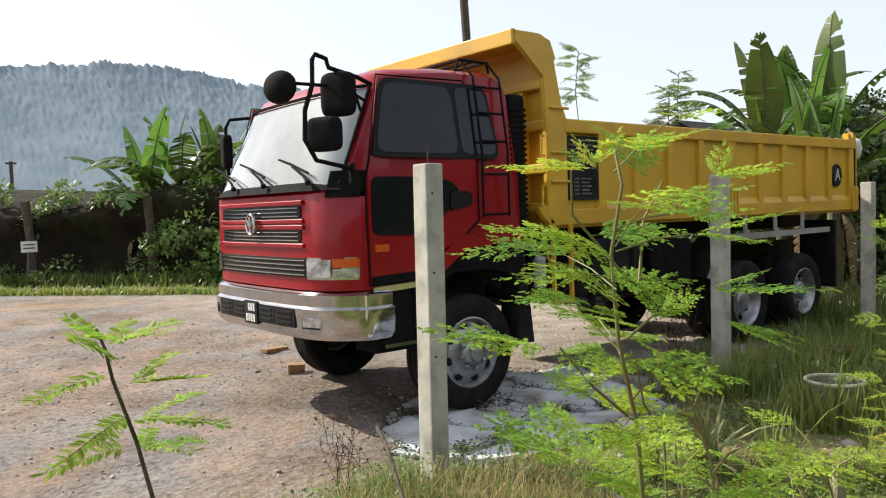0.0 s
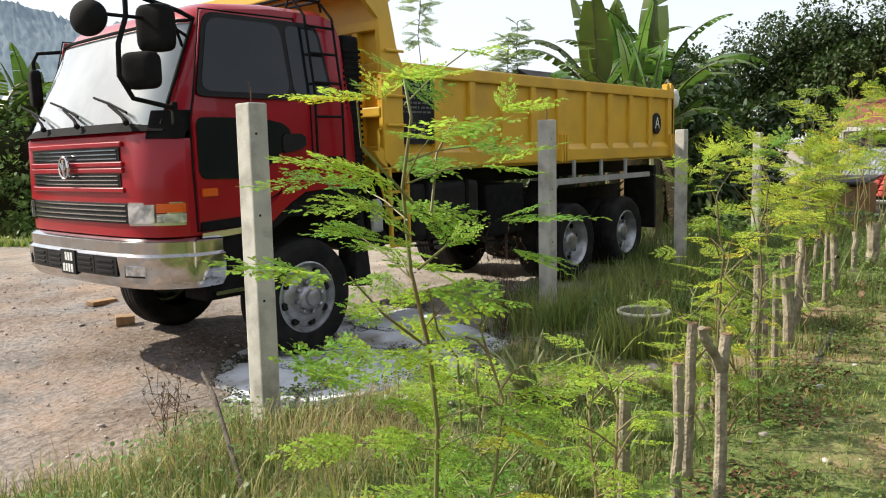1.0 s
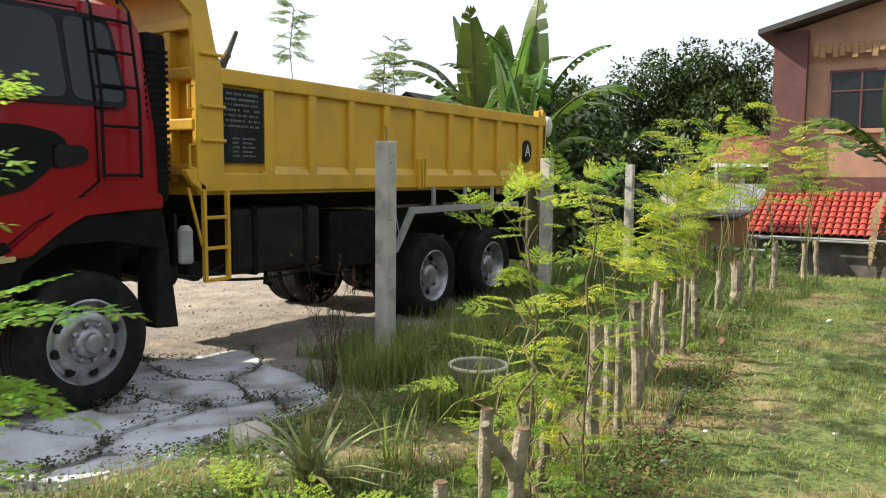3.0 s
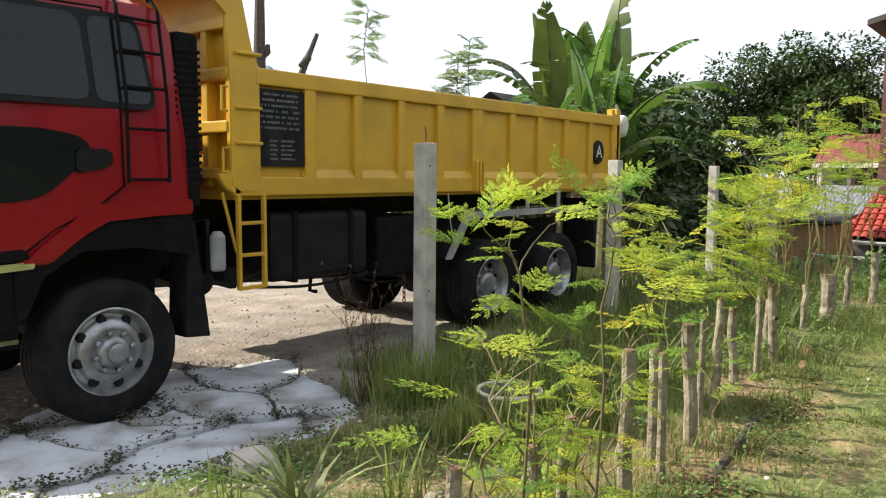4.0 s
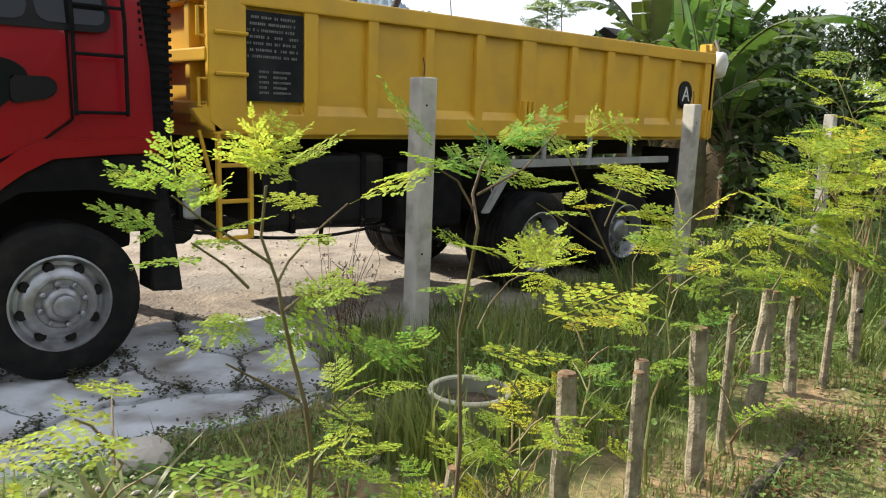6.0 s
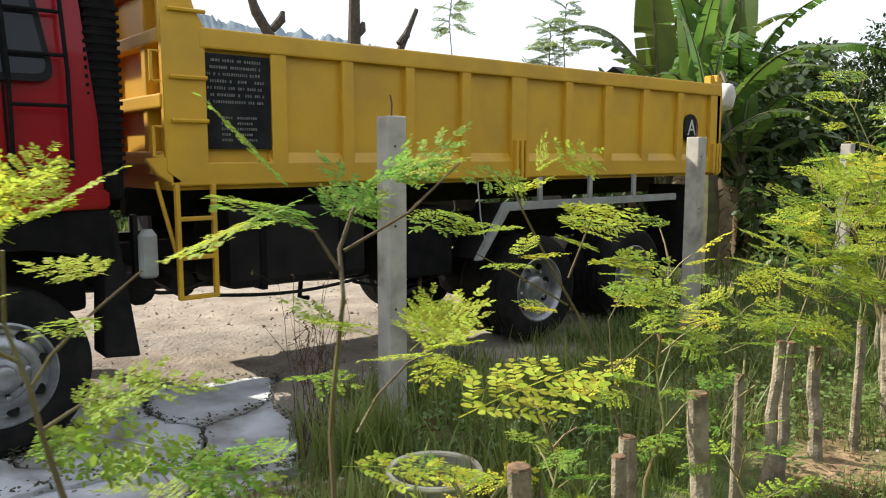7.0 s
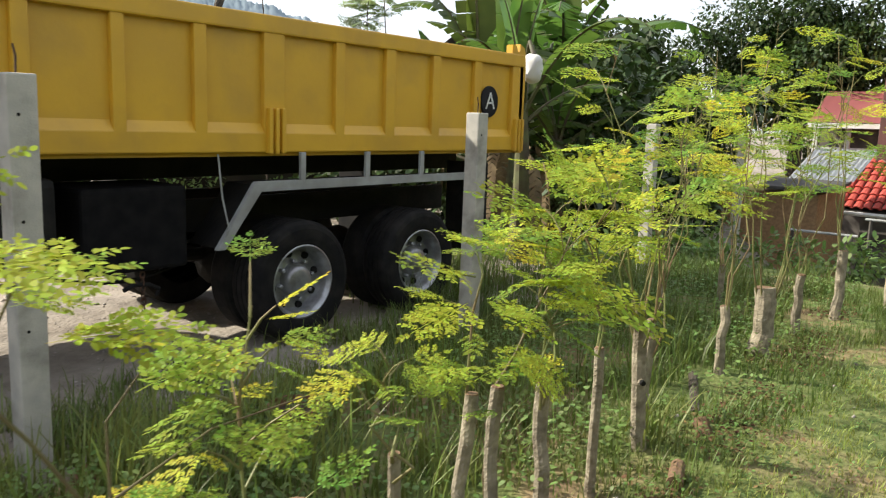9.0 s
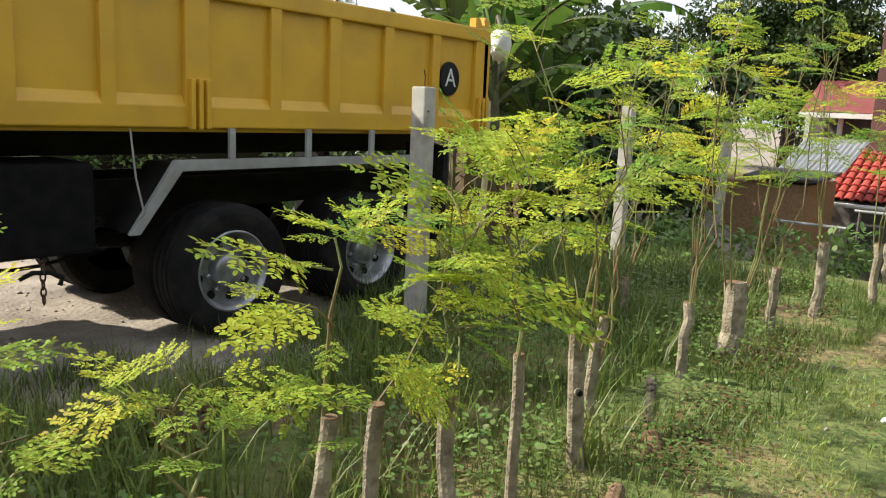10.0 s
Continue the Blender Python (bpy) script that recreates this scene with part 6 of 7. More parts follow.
blades("verge_grass", 14000, lambda rg, n: (lambda t, o: (-2.6 + 12 * t + o * 0.7, 21.4 - 15.5 * t - o * 0.4))(rg.uniform(-0.6, 1, n), rg.normal(0, 0.5, n)), 0.15, 0.6, 0.03, GRASS, "rough grass verge below the bank", 10)


# the paler lawn green stands in for sun on this strip
blades("verge_grass", 9000, lambda rg, n: (lambda t, o: (-3.9 + 12 * t + o * 0.7, 19.9 - 15.5 * t - o * 0.4))(rg.uniform(-0.6, 1, n), rg.normal(0, 0.4, n)), 0.08, 0.35, 0.03, LAWN, "short grass along the yard's far edge, sunlight painted in as paler green", 15)


def weeds(name, n, place, size, h, material, label, seed):
    """Low broad-leaved weeds: little leaves on the ground."""
    rg = np.random.default_rng(seed)
    x, y = place(rg, n)
    n = len(x)
    c = np.stack([x, y, height(x, y) + rg.uniform(0.005, h, n)], -1)
    a = rg.uniform(0, 6.28, n)
    d = np.stack([np.cos(a), np.sin(a), rg.normal(0.1, 0.35, n)], -1)
    q = leaflets(c, d, size, size * 0.7, rg)
    return tagged(grid_mesh(name, q.reshape(-1, 3), np.arange(n * 6).reshape(-1, 6), material), label, "weeds", kind="stuff")


def along_cracks(rg, n):
    i = rg.integers(0, len(cracks), n)
    t = rg.uniform(0, 1, n)
    ok = rg.random(n) < 0.4 + 0.6 * (np.sin(i * 1.7) > -0.2)
    a = np.array([c[0] for c in cracks])[i]
    b = np.array([c[1] for c in cracks])[i]
    p = a + (b - a) * t[:, None] + rg.normal(0, 0.018, (n, 2))
    return p[ok, 0], p[ok, 1]


CREEPER = mat("creeper_leaf", (0.045, 0.055, 0.025), 0.6, vary=(0.08, 0.075, 0.04), scale=2, island=True, translucent=0.2)
weeds("crack_weeds", 5200, along_cracks, 0.026, 0.07, CREEPER, "small creeping weeds in the slab cracks", 1)
weeds("lawn_weeds", 26000, patchy(-2.6, 9.5, -6.5, -3.3, 0.05, 1.4, 4), 0.02, 0.04, WEED, "low broad-leaved weeds in the lawn", 2)
weeds("fence_weeds", 4500, patchy(-1.2, 0.9, -3.3, -1.65, 0.15, 1.3, 6, keep=off_pot), 0.028, 0.06, WEED, "low leafy weeds before the slab", 9)
weeds("fence_weeds", 17000, patchy(0.9, 9.0, -3.2, -1.0, -0.1, 1.0, 6, keep=off_pot), 0.036, 0.20, WEED, "leafy weeds along the fence", 3)
weeds("fence_weeds", 7000, patchy(-4.5, -1.2, -3.3, -1.0, 0.1, 1.1, 9), 0.03, 0.2, WEED, "leafy weeds in the dry grass", 8)
weeds("slab_edge_weeds", 3200, patchy(-1.6, 1.6, -2.3, -1.35, -0.1, 1.6, 2), 0.026, 0.06, WEED, "creeping weeds at the slab edge", 4)


def hedge_foot(rg, n):
    """Along the lawn side of the hedge, in drifts."""
    x = rg.uniform(-2.4, 8.5, n)
    y = -3.98 + 0.085 * (x + 2) + rg.normal(0, 0.13, n)
    ok = np.sin(x * 3.1) + np.sin(x * 7.3 + 1) + rg.normal(0, 0.7, n) > -0.3
    return x[ok], y[ok]


weeds("leaf_litter", 5000, hedge_foot, 0.032, 0.025, LITTER, "brown dead leaves drifted along the hedge foot", 5)
weeds("leaf_litter", 5000, patchy(-3.0, 9.5, -6.5, -3.6, 0.25, 0.9, 8), 0.026, 0.012, LITTER, "brown dead leaves strewn in the lawn", 6)
weeds("hedge_foot_weeds", 4500, hedge_foot, 0.026, 0.09, WEED, "small leafy weeds at the hedge foot", 7)

# strap-leaved tuft, fallen sticks and logs
blades("strap_leaf_tuft", 46, clumps([-0.54], [-2.56], 0.03, 0), 0.3, 0.6, 0.03, mat("strap_leaf", (0.17, 0.21, 0.07), 0.5, vary=(0.27, 0.28, 0.12), scale=3, island=True, translucent=0.3), "pale strap-leaved plant tuft in the grass", 41, 1.5)
for pts, r, m, lb in (([(-2.35, -2.4, 0.16), (-2.05, -1.7, 0.5), (-1.98, -1.5, 0.56)], 0.011, DARK_BARK, "dark stick leaning out of the dry grass"),
                      ([(4.32, -3.38, 0.14), (4.40, -3.30, 0.26)], 0.045, CUT, "short cut log end standing in the lawn"),
                      ([(3.60, -3.50, 0.24), (3.78, -3.44, 0.25)], 0.035, CUT, "short cut log lying in the lawn"),
                      ([(0.9, -3.72, 0.2), (1.7, -3.62, 0.22), (2.4, -3.52, 0.18)], 0.025, DARK_BARK, "dark rotten log at the foot of the hedge"),
                      ([(4.6, -3.2, 0.2), (5.3, -2.9, 0.2)], 0.03, DARK_BARK, "dark rotten log at the foot of the hedge")):
    bm = bmesh.new()
    tube(bm, pts, [r * 1.1] + [r] * (len(pts) - 1), 9)
    tagged(part("fallen_log", bm, m), lb, "log", "fallen wood")
for x, y, r, m, lb in ((-0.2, -1.8, 0.11, GRAVEL, "pale rock at the slab edge"), (0.7, -3.85, 0.03, CEMENT, "white stone in the lawn"), (5.6, -4.1, 0.03, CEMENT, "white stone in the lawn"),
                       (1.55, -1.5, 0.09, GRAVEL, "brown rock at the post foot"), (2.0, -1.42, 0.08, TERRACOTTA, "broken brick at the post foot")):
    bm = bmesh.new()
    ico(bm, (x, y, float(height(x, y)) + r * 0.3), r, (1.3, 1.0, 0.6), 2)
    for v in bm.verts:
        v.co += Vector((noise.noise(v.co * 9) * r * 0.4, noise.noise(v.co * 11) * r * 0.4, noise.noise(v.co * 13) * r * 0.3))
    tagged(part("rock", bm, m), lb, "rock", "loose rocks")


def twig_weed(x, y, h, seed, label):
    """A dry weed: thin forked stalks with small seed heads."""
    rg = np.random.default_rng(seed)
    z0 = float(height(x, y)) - 0.02
    plant = thing("dry_weed", (x, y, z0), label, "weed", "dry weeds beside the truck")
    heads = []
    for k in range(9):
        a, sp = rg.uniform(0, 6.28), rg.uniform(0.05, 0.32) * h
        tip = np.array([x + math.cos(a) * sp, y + math.sin(a) * sp, z0 + h * rg.uniform(0.65, 1.0)])
        pts = shoot_points((x, y, z0), tip, rg, 5, 0.012)
        bm = bmesh.new()
        tube(bm, pts, [0.003 * (1 - 0.6 * i / 5) for i in range(6)], 5)
        for m in range(4):
            p = Vector(pts[3 + m % 3])
            q = p + Vector(rg.normal(0, 0.07, 3)) + Vector((0, 0, 0.07))
            tube(bm, [p, q], [0.002, 0.0012], 4)
            heads.append(q)
        part("stalk", bm, RUST, plant)
    c = np.repeat(np.array([h_[:] for h_ in heads]), 5, 0)
    q = leaflets(c, rg.normal(0, 1, c.shape), 0.022, 0.010, rg)
    grid_mesh("seed_head", q.reshape(-1, 3), np.arange(len(q) * 6).reshape(-1, 6), LITTER, plant, "small dry seed heads")["kind"] = "stuff"


for x, y, h, sd in ((1.28, -1.1, 1.0, 401), (1.5, -0.95, 0.8, 402), (-1.95, -1.1, 0.5, 404)):
    twig_weed(x, y, h, sd, "dry twiggy weed with small seed heads")


# ---- banana plants ----
def banana_leaf(base, az, rise, length, width, rg, tear=0.35, hang=1.0):
    """One arching leaf with a rib and torn blade; quads for the blade."""
    n = 26
    pts, el = [np.array(base, float)], rise
    step = length / n
    for k in range(n):
        pts.append(pts[-1] + step * np.array([math.cos(az) * math.cos(el), math.sin(az) * math.cos(el), math.sin(el)]))
        el = max(el - hang * 0.62 * (0.02 + 0.15 * (k / n) ** 1.5), -1.5)
    Q = []
    side = np.array([-math.sin(az), math.cos(az), 0.0])
    for sd in (-1, 1):
        sag = 0.25 + 0.2 * rg.random()
        for k in range(1, n):
            t0, t1 = k / n, (k + 1) / n
            w0, w1 = (width * (math.sin(math.pi * min(1, max(0.0, (t - 0.16) / 0.84)) ** 0.75)) ** 0.6 for t in (t0, min(t1, 0.995)))
            gap = 0.85 if rg.random() < tear else 1.0
            slip = rg.normal(0, 0.12) * width if rg.random() < tear else 0.0
            a, b = pts[k], pts[k + 1]
            bb = a + (b - a) * gap
            ax = (b - a) / np.linalg.norm(b - a)
            out0 = side * sd * w0 * 0.5 + np.array([0, 0, -sag * w0 * 0.5]) + ax * (0.12 * width + slip)
            out1 = side * sd * w1 * 0.5 + np.array([0, 0, -sag * w1 * 0.5]) + ax * (0.12 * width + slip)
            Q.append([a, bb, bb + out1 * (1 - 0.12 * rg.random() * (tear > 0.3)), a + out0])
    return pts, np.array(Q)


def banana(x, y, h, seed, leaves=9, size=2.0, z=None, dead=3, stems=1, tear=0.55):
    rg = np.random.default_rng(seed)
    z0 = float(height(x, y)) - 0.1 if z is None else z
    plant = thing("banana_plant", (x, y, z0), "banana plant with large arching torn green leaves", "banana plant", "banana plants")
    for s in range(stems):
        bx, by = x + (rg.normal(0, 0.45) if s else 0), y + (rg.normal(0, 0.45) if s else 0)
        hh = h * (1 if not s else rg.uniform(0.6, 0.9))
        bm = bmesh.new()
        tube(bm, [(bx, by, z0), (bx + 0.03, by, z0 + hh * 0.5), (bx + 0.02, by + 0.04, z0 + hh)], [0.15, 0.12, 0.07], 12)
        part("pseudostem", bm, BANANA_STEM, plant, "smooth green-brown banana stem")
        a0 = rg.uniform(0, 6.28)
        for k in range(leaves):
            az = a0 + 2.4 * k + rg.normal(0, 0.25)
            rise = 1.5 - 1.0 * (k / leaves) + rg.normal(0, 0.1)
            L = size * rg.uniform(0.75, 1.1) * (0.8 if k == 0 else 1)
            pts, Q = banana_leaf((bx + 0.02, by + 0.04, z0 + hh - 0.05 - 0.03 * k), az, rise, L, 0.25 * size * rg.uniform(0.85, 1.15), rg, tear if k > 1 else 0.1, 0.35 if k < 2 else rg.uniform(1.0, 1.5))
            leaf = grid_mesh("leaf", Q.reshape(-1, 3), np.arange(len(Q) * 4).reshape(-1, 4), BANANA, plant)
            bm = bmesh.new()
            tube(bm, [p - np.array([0, 0, 0.008]) for p in pts], [0.030 * (1 - 0.85 * i / len(pts)) + 0.004 for i in range(len(pts))], 5)
            part("midrib", bm, BANANA_STEM, leaf)
        for k in range(dead):
            az = rg.uniform(0, 6.28)
            pts, Q = banana_leaf((bx, by, z0 + hh * rg.uniform(0.75, 0.95)), az, -0.55, size * 0.75, 0.085 * size, rg, 0.8, 3.6)
            grid_mesh("dead_leaf", Q.reshape(-1, 3), np.arange(len(Q) * 4).reshape(-1, 4), BANANA_DRY, plant, "hanging dry brown leaf")


# beside and behind the truck's tail
banana(8.95, 1.0, 2.1, 101, 7, 2.2, dead=5)
banana(10.6, 3.0, 2.7, 102, 8, 2.7, dead=5)
banana(9.9, 1.9, 2.2, 103, 7, 2.3, dead=4, stems=2)
banana(13.6, 4.8, 3.3, 104, 8, 2.9, dead=4)
banana(12.7, 2.7, 3.2, 105, 8, 2.9, dead=4, stems=2)
banana(10.7, 1.5, 1.8, 106, 7, 2.0, z=-0.2, dead=5)
banana(16.4, 5.6, 3.6, 107, 7, 2.8, dead=3)
banana(14.2, 3.6, 3.4, 108, 7, 2.4, z=-0.9, dead=3)
banana(17.0, -4.3, 4.5, 114, 10, 3.0, z=-2.5, dead=3)
bunch = thing("bagged_banana_bunch", (8.0, 0.29, 2.3), "banana bunch wrapped in a pale plastic bag", "fruit bag")
bm = bmesh.new()
ico(bm, (8.02, 0.29, 2.45), 0.13, (0.9, 0.9, 1.35), 3)
for v in bm.verts:
    v.co += Vector((noise.noise(v.co * 10), noise.noise(v.co * 12), noise.noise(v.co * 7))) * 0.035
part("bag", bm, WHITE_PAINT, bunch, "crumpled pale bag", smooth=True)
bm = bmesh.new()
tube(bm, [(8.02, 0.29, 2.6), (8.1, 0.4, 2.75), (8.5, 0.7, 2.6), (8.95, 1.0, 2.1)], 0.025, 7)
part("stalk", bm, BANANA_STEM, bunch)
# on the far bank
banana(3.7, 16.6, 2.2, 110, 8, 3.1, z=0.2, dead=5, stems=2)
banana(5.0, 17.3, 2.2, 111, 7, 2.8, z=0.2, dead=5, stems=2)
banana(6.4, 15.4, 2.2, 112, 7, 2.7, z=0.2, dead=5, stems=2)
banana(8.5, 17.5, 2.2, 113, 7, 2.4, z=0.2, dead=4, stems=2)


# ---- leafy trees and thickets ----
def leaf_cloud(centres, radii, per, leaf, rg):
    C, D = [], []
    for c, r in zip(centres, radii):
        v = rg.normal(0, 1, (per, 3))
        v /= np.linalg.norm(v, axis=1, keepdims=True)
        rad = r * (0.55 + 0.5 * rg.random((per, 1)))
        C.append(np.array(c) + v * rad * (1, 1, 0.8))
        D.append(v + rg.normal(0, 0.6, (per, 3)) + (0, 0, -0.3))
    C, D = np.concatenate(C), np.concatenate(D)
    return leaflets(C, D, leaf, leaf * 0.55, rg, 0.15)


def tree(x, y, z, h, crown, seed, label, clumps_n=60, per=90, leaf=0.28, spread=1.0, material=LEAF_DARK):
    rg = np.random.default_rng(seed)
    t = thing("tree", (x, y, z), label, "tree")
    bm = bmesh.new()
    top = Vector((x + 0.2, y, z + h * 0.6))
    tube(bm, [(x, y, z), (x + 0.1, y + 0.05, z + h * 0.3), top], [h * 0.035, h * 0.028, h * 0.018], 10)
    cs, rs = [], []
    for k in range(clumps_n):
        v = rg.normal(0, 1, 3)
        v /= np.linalg.norm(v)
        r = crown * rg.uniform(0.35, 0.95)
        c = np.array([x, y, z + h - crown * 0.85]) + v * r * np.array([spread, spread, 0.85])
        cs.append(c)
        rs.append(crown * rg.uniform(0.14, 0.28))
        if k < 12:
            m = top.lerp(Vector(c), 0.5) + Vector((0, 0, 0.2))
            tube(bm, [top - Vector((0, 0, h * 0.12)), m, Vector(c)], [h * 0.012, h * 0.008, h * 0.003], 6)
    part("trunk", bm, DARK_BARK, t, "dark trunk with spreading limbs")
    q = leaf_cloud(cs, rs, per, leaf, rg)
    ob = grid_mesh("crown", q.reshape(-1, 3), np.arange(len(q) * 6).reshape(-1, 6), material, t, "uneven crown of many leaves")
    ob["kind"] = "stuff"


tree(34.5, 4.6, -2.3, 10.2, 4.2, 201, "large dark green leafy tree behind the houses", 150, 260, 0.21, 1.25)
tree(24.0, 7.5, -1.5, 7.2, 2.8, 202, "dark leafy tree beyond the banana plants", 80, 200, 0.20)
tree(20.0, 3.6, -2.0, 5.6, 2.2, 203, "dark leafy tree beyond the banana plants", 60, 110, 0.26)
tree(19.0, 9.0, -1.0, 5.0, 2.2, 204, "dense dark shrub tree behind the yard", 60, 100, 0.26)
tree(14.5, 8.5, -0.3, 3.6, 1.9, 205, "dense dark shrub tree behind the yard", 50, 100, 0.22)


def thicket(name, pts, r, per, leaf, material, label, seed, flat=0.8):
    rg = np.random.default_rng(seed)
    q = leaf_cloud(pts, [r * rg.uniform(0.6, 1.2) for _ in pts], per, leaf, rg)
    tagged(grid_mesh(name, q.reshape(-1, 3), np.arange(len(q) * 6).reshape(-1, 6), material), label, "thicket", kind="stuff")


rg = np.random.default_rng(61)
thicket("thicket", [(9.4 + rg.uniform(0, 6), rg.uniform(0.3, 7.0), rg.uniform(0.1, 1.3)) for _ in range(70)], 0.55, 130, 0.2, LEAF_DARK, "dark undergrowth among the banana plants", 62)
thicket("thicket", [(x, max(y, 0.50 * (x - 1.07) - 4.2), z) for x, y, z in ((11.5 + rg.uniform(0, 7), rg.uniform(-0.4, 6.0), rg.uniform(0.3, 3.2)) for _ in range(90))], 0.6, 130, 0.22, LEAF_DARK, "dense dark leaves behind the banana plants", 64)
thicket("thicket", [(8.6 + rg.uniform(0, 4), rg.uniform(-2.6, 0.5), rg.uniform(-0.2, 0.4)) for _ in range(30)], 0.4, 120, 0.12, WEED, "green bushes at the garden's end", 63)
# bank beyond the yard
bank_pts = [(-14.0, 36.5), (-6.0, 26.5), (-0.6, 19.6), (3.6, 14.6), (8.0, 11.5), (13.0, 9.5), (19.0, 8.5)]
bv, bn = [], 120
s = np.linspace(0, len(bank_pts) - 1, bn)
px = np.interp(s, range(len(bank_pts)), [p[0] for p in bank_pts])
py = np.interp(s, range(len(bank_pts)), [p[1] for p in bank_pts])
prof = [(0.0, -0.1), (0.15, 0.5), (0.25, 1.1), (0.1, 1.7), (-0.15, 2.1), (0.3, 2.45), (1.5, 2.65), (6.0, 2.9), (30.0, 3.2)]
brg = np.random.default_rng(70)
for off, zz in prof:
    j = brg.normal(0, 0.14, bn) * (1 if off < 5 else 0)
    bv.append(np.stack([px + (off + j) * 0.62, py + (off + j) * 0.78, zz * (0.92 + 0.1 * np.sin(s * 5)) + brg.normal(0, 0.05, bn)], -1))
bv = np.array(bv)
bi = np.arange(len(prof) * bn).reshape(len(prof), bn)
bf = np.stack([bi[:-1, :-1], bi[:-1, 1:], bi[1:, 1:], bi[1:, :-1]], -1).reshape(-1, 4)
tagged(grid_mesh("earth_bank", bv, bf, BANK, smooth=True), "undercut earth bank with roots beyond the yard, overhang shade painted near-black", "bank", kind="structure")
thicket("bank_vines", [(px[k] + rg.normal(0.3, 0.5), py[k] + rg.normal(0.4, 0.5), rg.choice([rg.uniform(2.1, 2.8), rg.uniform(1.6, 2.6)])) for k in rg.integers(0, bn, 110)], 0.5, 90, 0.17, WEED, "creepers and grass over the top of the bank", 71)
thicket("bank_bushes", [(px[k] - rg.uniform(0.1, 0.6), py[k] - rg.uniform(0.1, 0.6), rg.uniform(0.1, 0.5)) for k in rg.integers(0, bn, 50)], 0.4, 80, 0.13, WEED, "low bushes at the foot of the bank", 72)
thicket("bank_bushes", [(3.6 + rg.normal(0, 0.6), 14.2 + rg.normal(0, 0.5), rg.uniform(0.2, 1.7)) for k in range(26)], 0.4, 110, 0.14, WEED, "leafy bush climbing the bank", 73)
for k in (44, 55):
    bm = bmesh.new()
    tube(bm, [(px[k] - 0.2, py[k] - 0.2, -0.1), (px[k] - 0.15, py[k] - 0.15, 1.0), (px[k] - 0.25, py[k] - 0.2, 2.3)], [0.16, 0.11, 0.12], 8)
    tagged(part("bank_root", bm, DARK_BARK), "dark root trunk against the bank", "root", "roots on the bank")
# little sign and pole on the bank
sg = thing("notice_board", (0.02, 18.2, 0.5), "small pale notice board on a thin stake", "sign")
bm = bmesh.new()
box(bm, -0.12, 0.28, 18.18, 18.2, 0.92, 1.22, 0.01)
part("board", bm, WHITE_PAINT, sg)
bm = bmesh.new()
tube(bm, [(0.08, 18.22, 0.0), (0.08, 18.22, 1.0)], 0.02, 6)
part("stake", bm, DARK_BARK, sg)
for k in range(2):
    bm = bmesh.new()
    box(bm, -0.07, 0.22, 18.174, 18.181, 1.02 + 0.09 * k, 1.05 + 0.09 * k)
    part("writing_bar", bm, SIGN_BLACK, sg)
pl = thing("utility_pole", (1.8, 30, 2.6), "thin dark pole with a short crossbar on the bank", "pole")
bm = bmesh.new()
tube(bm, [(1.8, 30, 2.4), (1.8, 30, 4.2)], 0.07, 8)
part("pole", bm, DARK_BARK, pl)
bm = bmesh.new()
tube(bm, [(1.6, 30.0, 4.12), (2.0, 30.0, 4.12)], 0.04, 6)
part("crossbar", bm, DARK_BARK, pl)

# thin pinnate trees behind the truck
for x, y, top, seed, nf, sc in ((9.05, 6.6, 5.15, 301, 17, 0.60), (9.7, 4.72, 4.1, 302, 18, 0.58), (10.25, 4.85, 4.5, 303, 15, 0.55)):
    rg = np.random.default_rng(seed)
    t = thing("slender_tree", (x, y, -0.2), "slender bare-stemmed tree with pale feathery crown", "tree", "slender trees behind the yard")
    g, y2 = leafy_shoot(t, (x, y, -0.2), (x + 0.05, y, top), rg, nf, 0.79, sc, 0.0, 0.022, BIG, 0.2, "trunk", DARK_BARK)
    foliage("crown", g, BIG, PALE_LEAF, t, rg)
# dead bare trunks beyond the truck
for pts, rad in (([(8.3, 12.2, 0.5), (8.1, 11.9, 3.0), (7.95, 11.7, 4.4), (7.55, 11.7, 5.0), (7.4, 11.7, 5.4)], [0.17, 0.15, 0.13, 0.12, 0.08]),
                 ([(10.5, 12.2, 0.5), (10.3, 11.9, 3.0), (10.2, 11.7, 4.4), (10.25, 11.7, 6.4), (10.15, 11.7, 8.2)], [0.20, 0.18, 0.17, 0.12, 0.12]),
                 ([(11.4, 12.2, 0.5), (11.5, 11.9, 3.0), (11.6, 11.7, 4.4), (12.2, 11.7, 5.6)], [0.12, 0.11, 0.10, 0.06])):
    t = thing("bare_trunk", pts[0], "dead dark bare tree trunk with broken top", "tree", "dead trunks beyond the truck")
    bm = bmesh.new()
    tube(bm, pts, rad, 9)
    part("trunk", bm, DARK_BARK, t)
    bm = bmesh.new()
    p = Vector(pts[2])
    tube(bm, [p + Vector((0, 0, 0.25)), p + Vector((0.22, -0.05, 0.5)), p + Vector((0.26, -0.05, 0.68))], [0.09, 0.11, 0.05], 8)
    part("branch_stub", bm, DARK_BARK, t)
# gable of a small roof beyond the bed
hut = thing("hut", (25.0, 13.6, 0), "dark low hut roof beyond the yard", "hut")
bm = bmesh.new()
box(bm, 23.5, 27.0, 12.2, 15.2, 0.0, 4.2)
part("wall", bm, WALL_GREY, hut)
bm = bmesh.new()
pv = [(23.2, 11.8, 4.0), (27.2, 11.8, 4.0), (27.2, 13.7, 5.1), (23.2, 13.7, 5.1), (27.2, 15.6, 4.0), (23.2, 15.6, 4.0)]
vv = [bm.verts.new(p) for p in pv]
bm.faces.new(vv[:4])
bm.faces.new((vv[3], vv[2], vv[4], vv[5]))
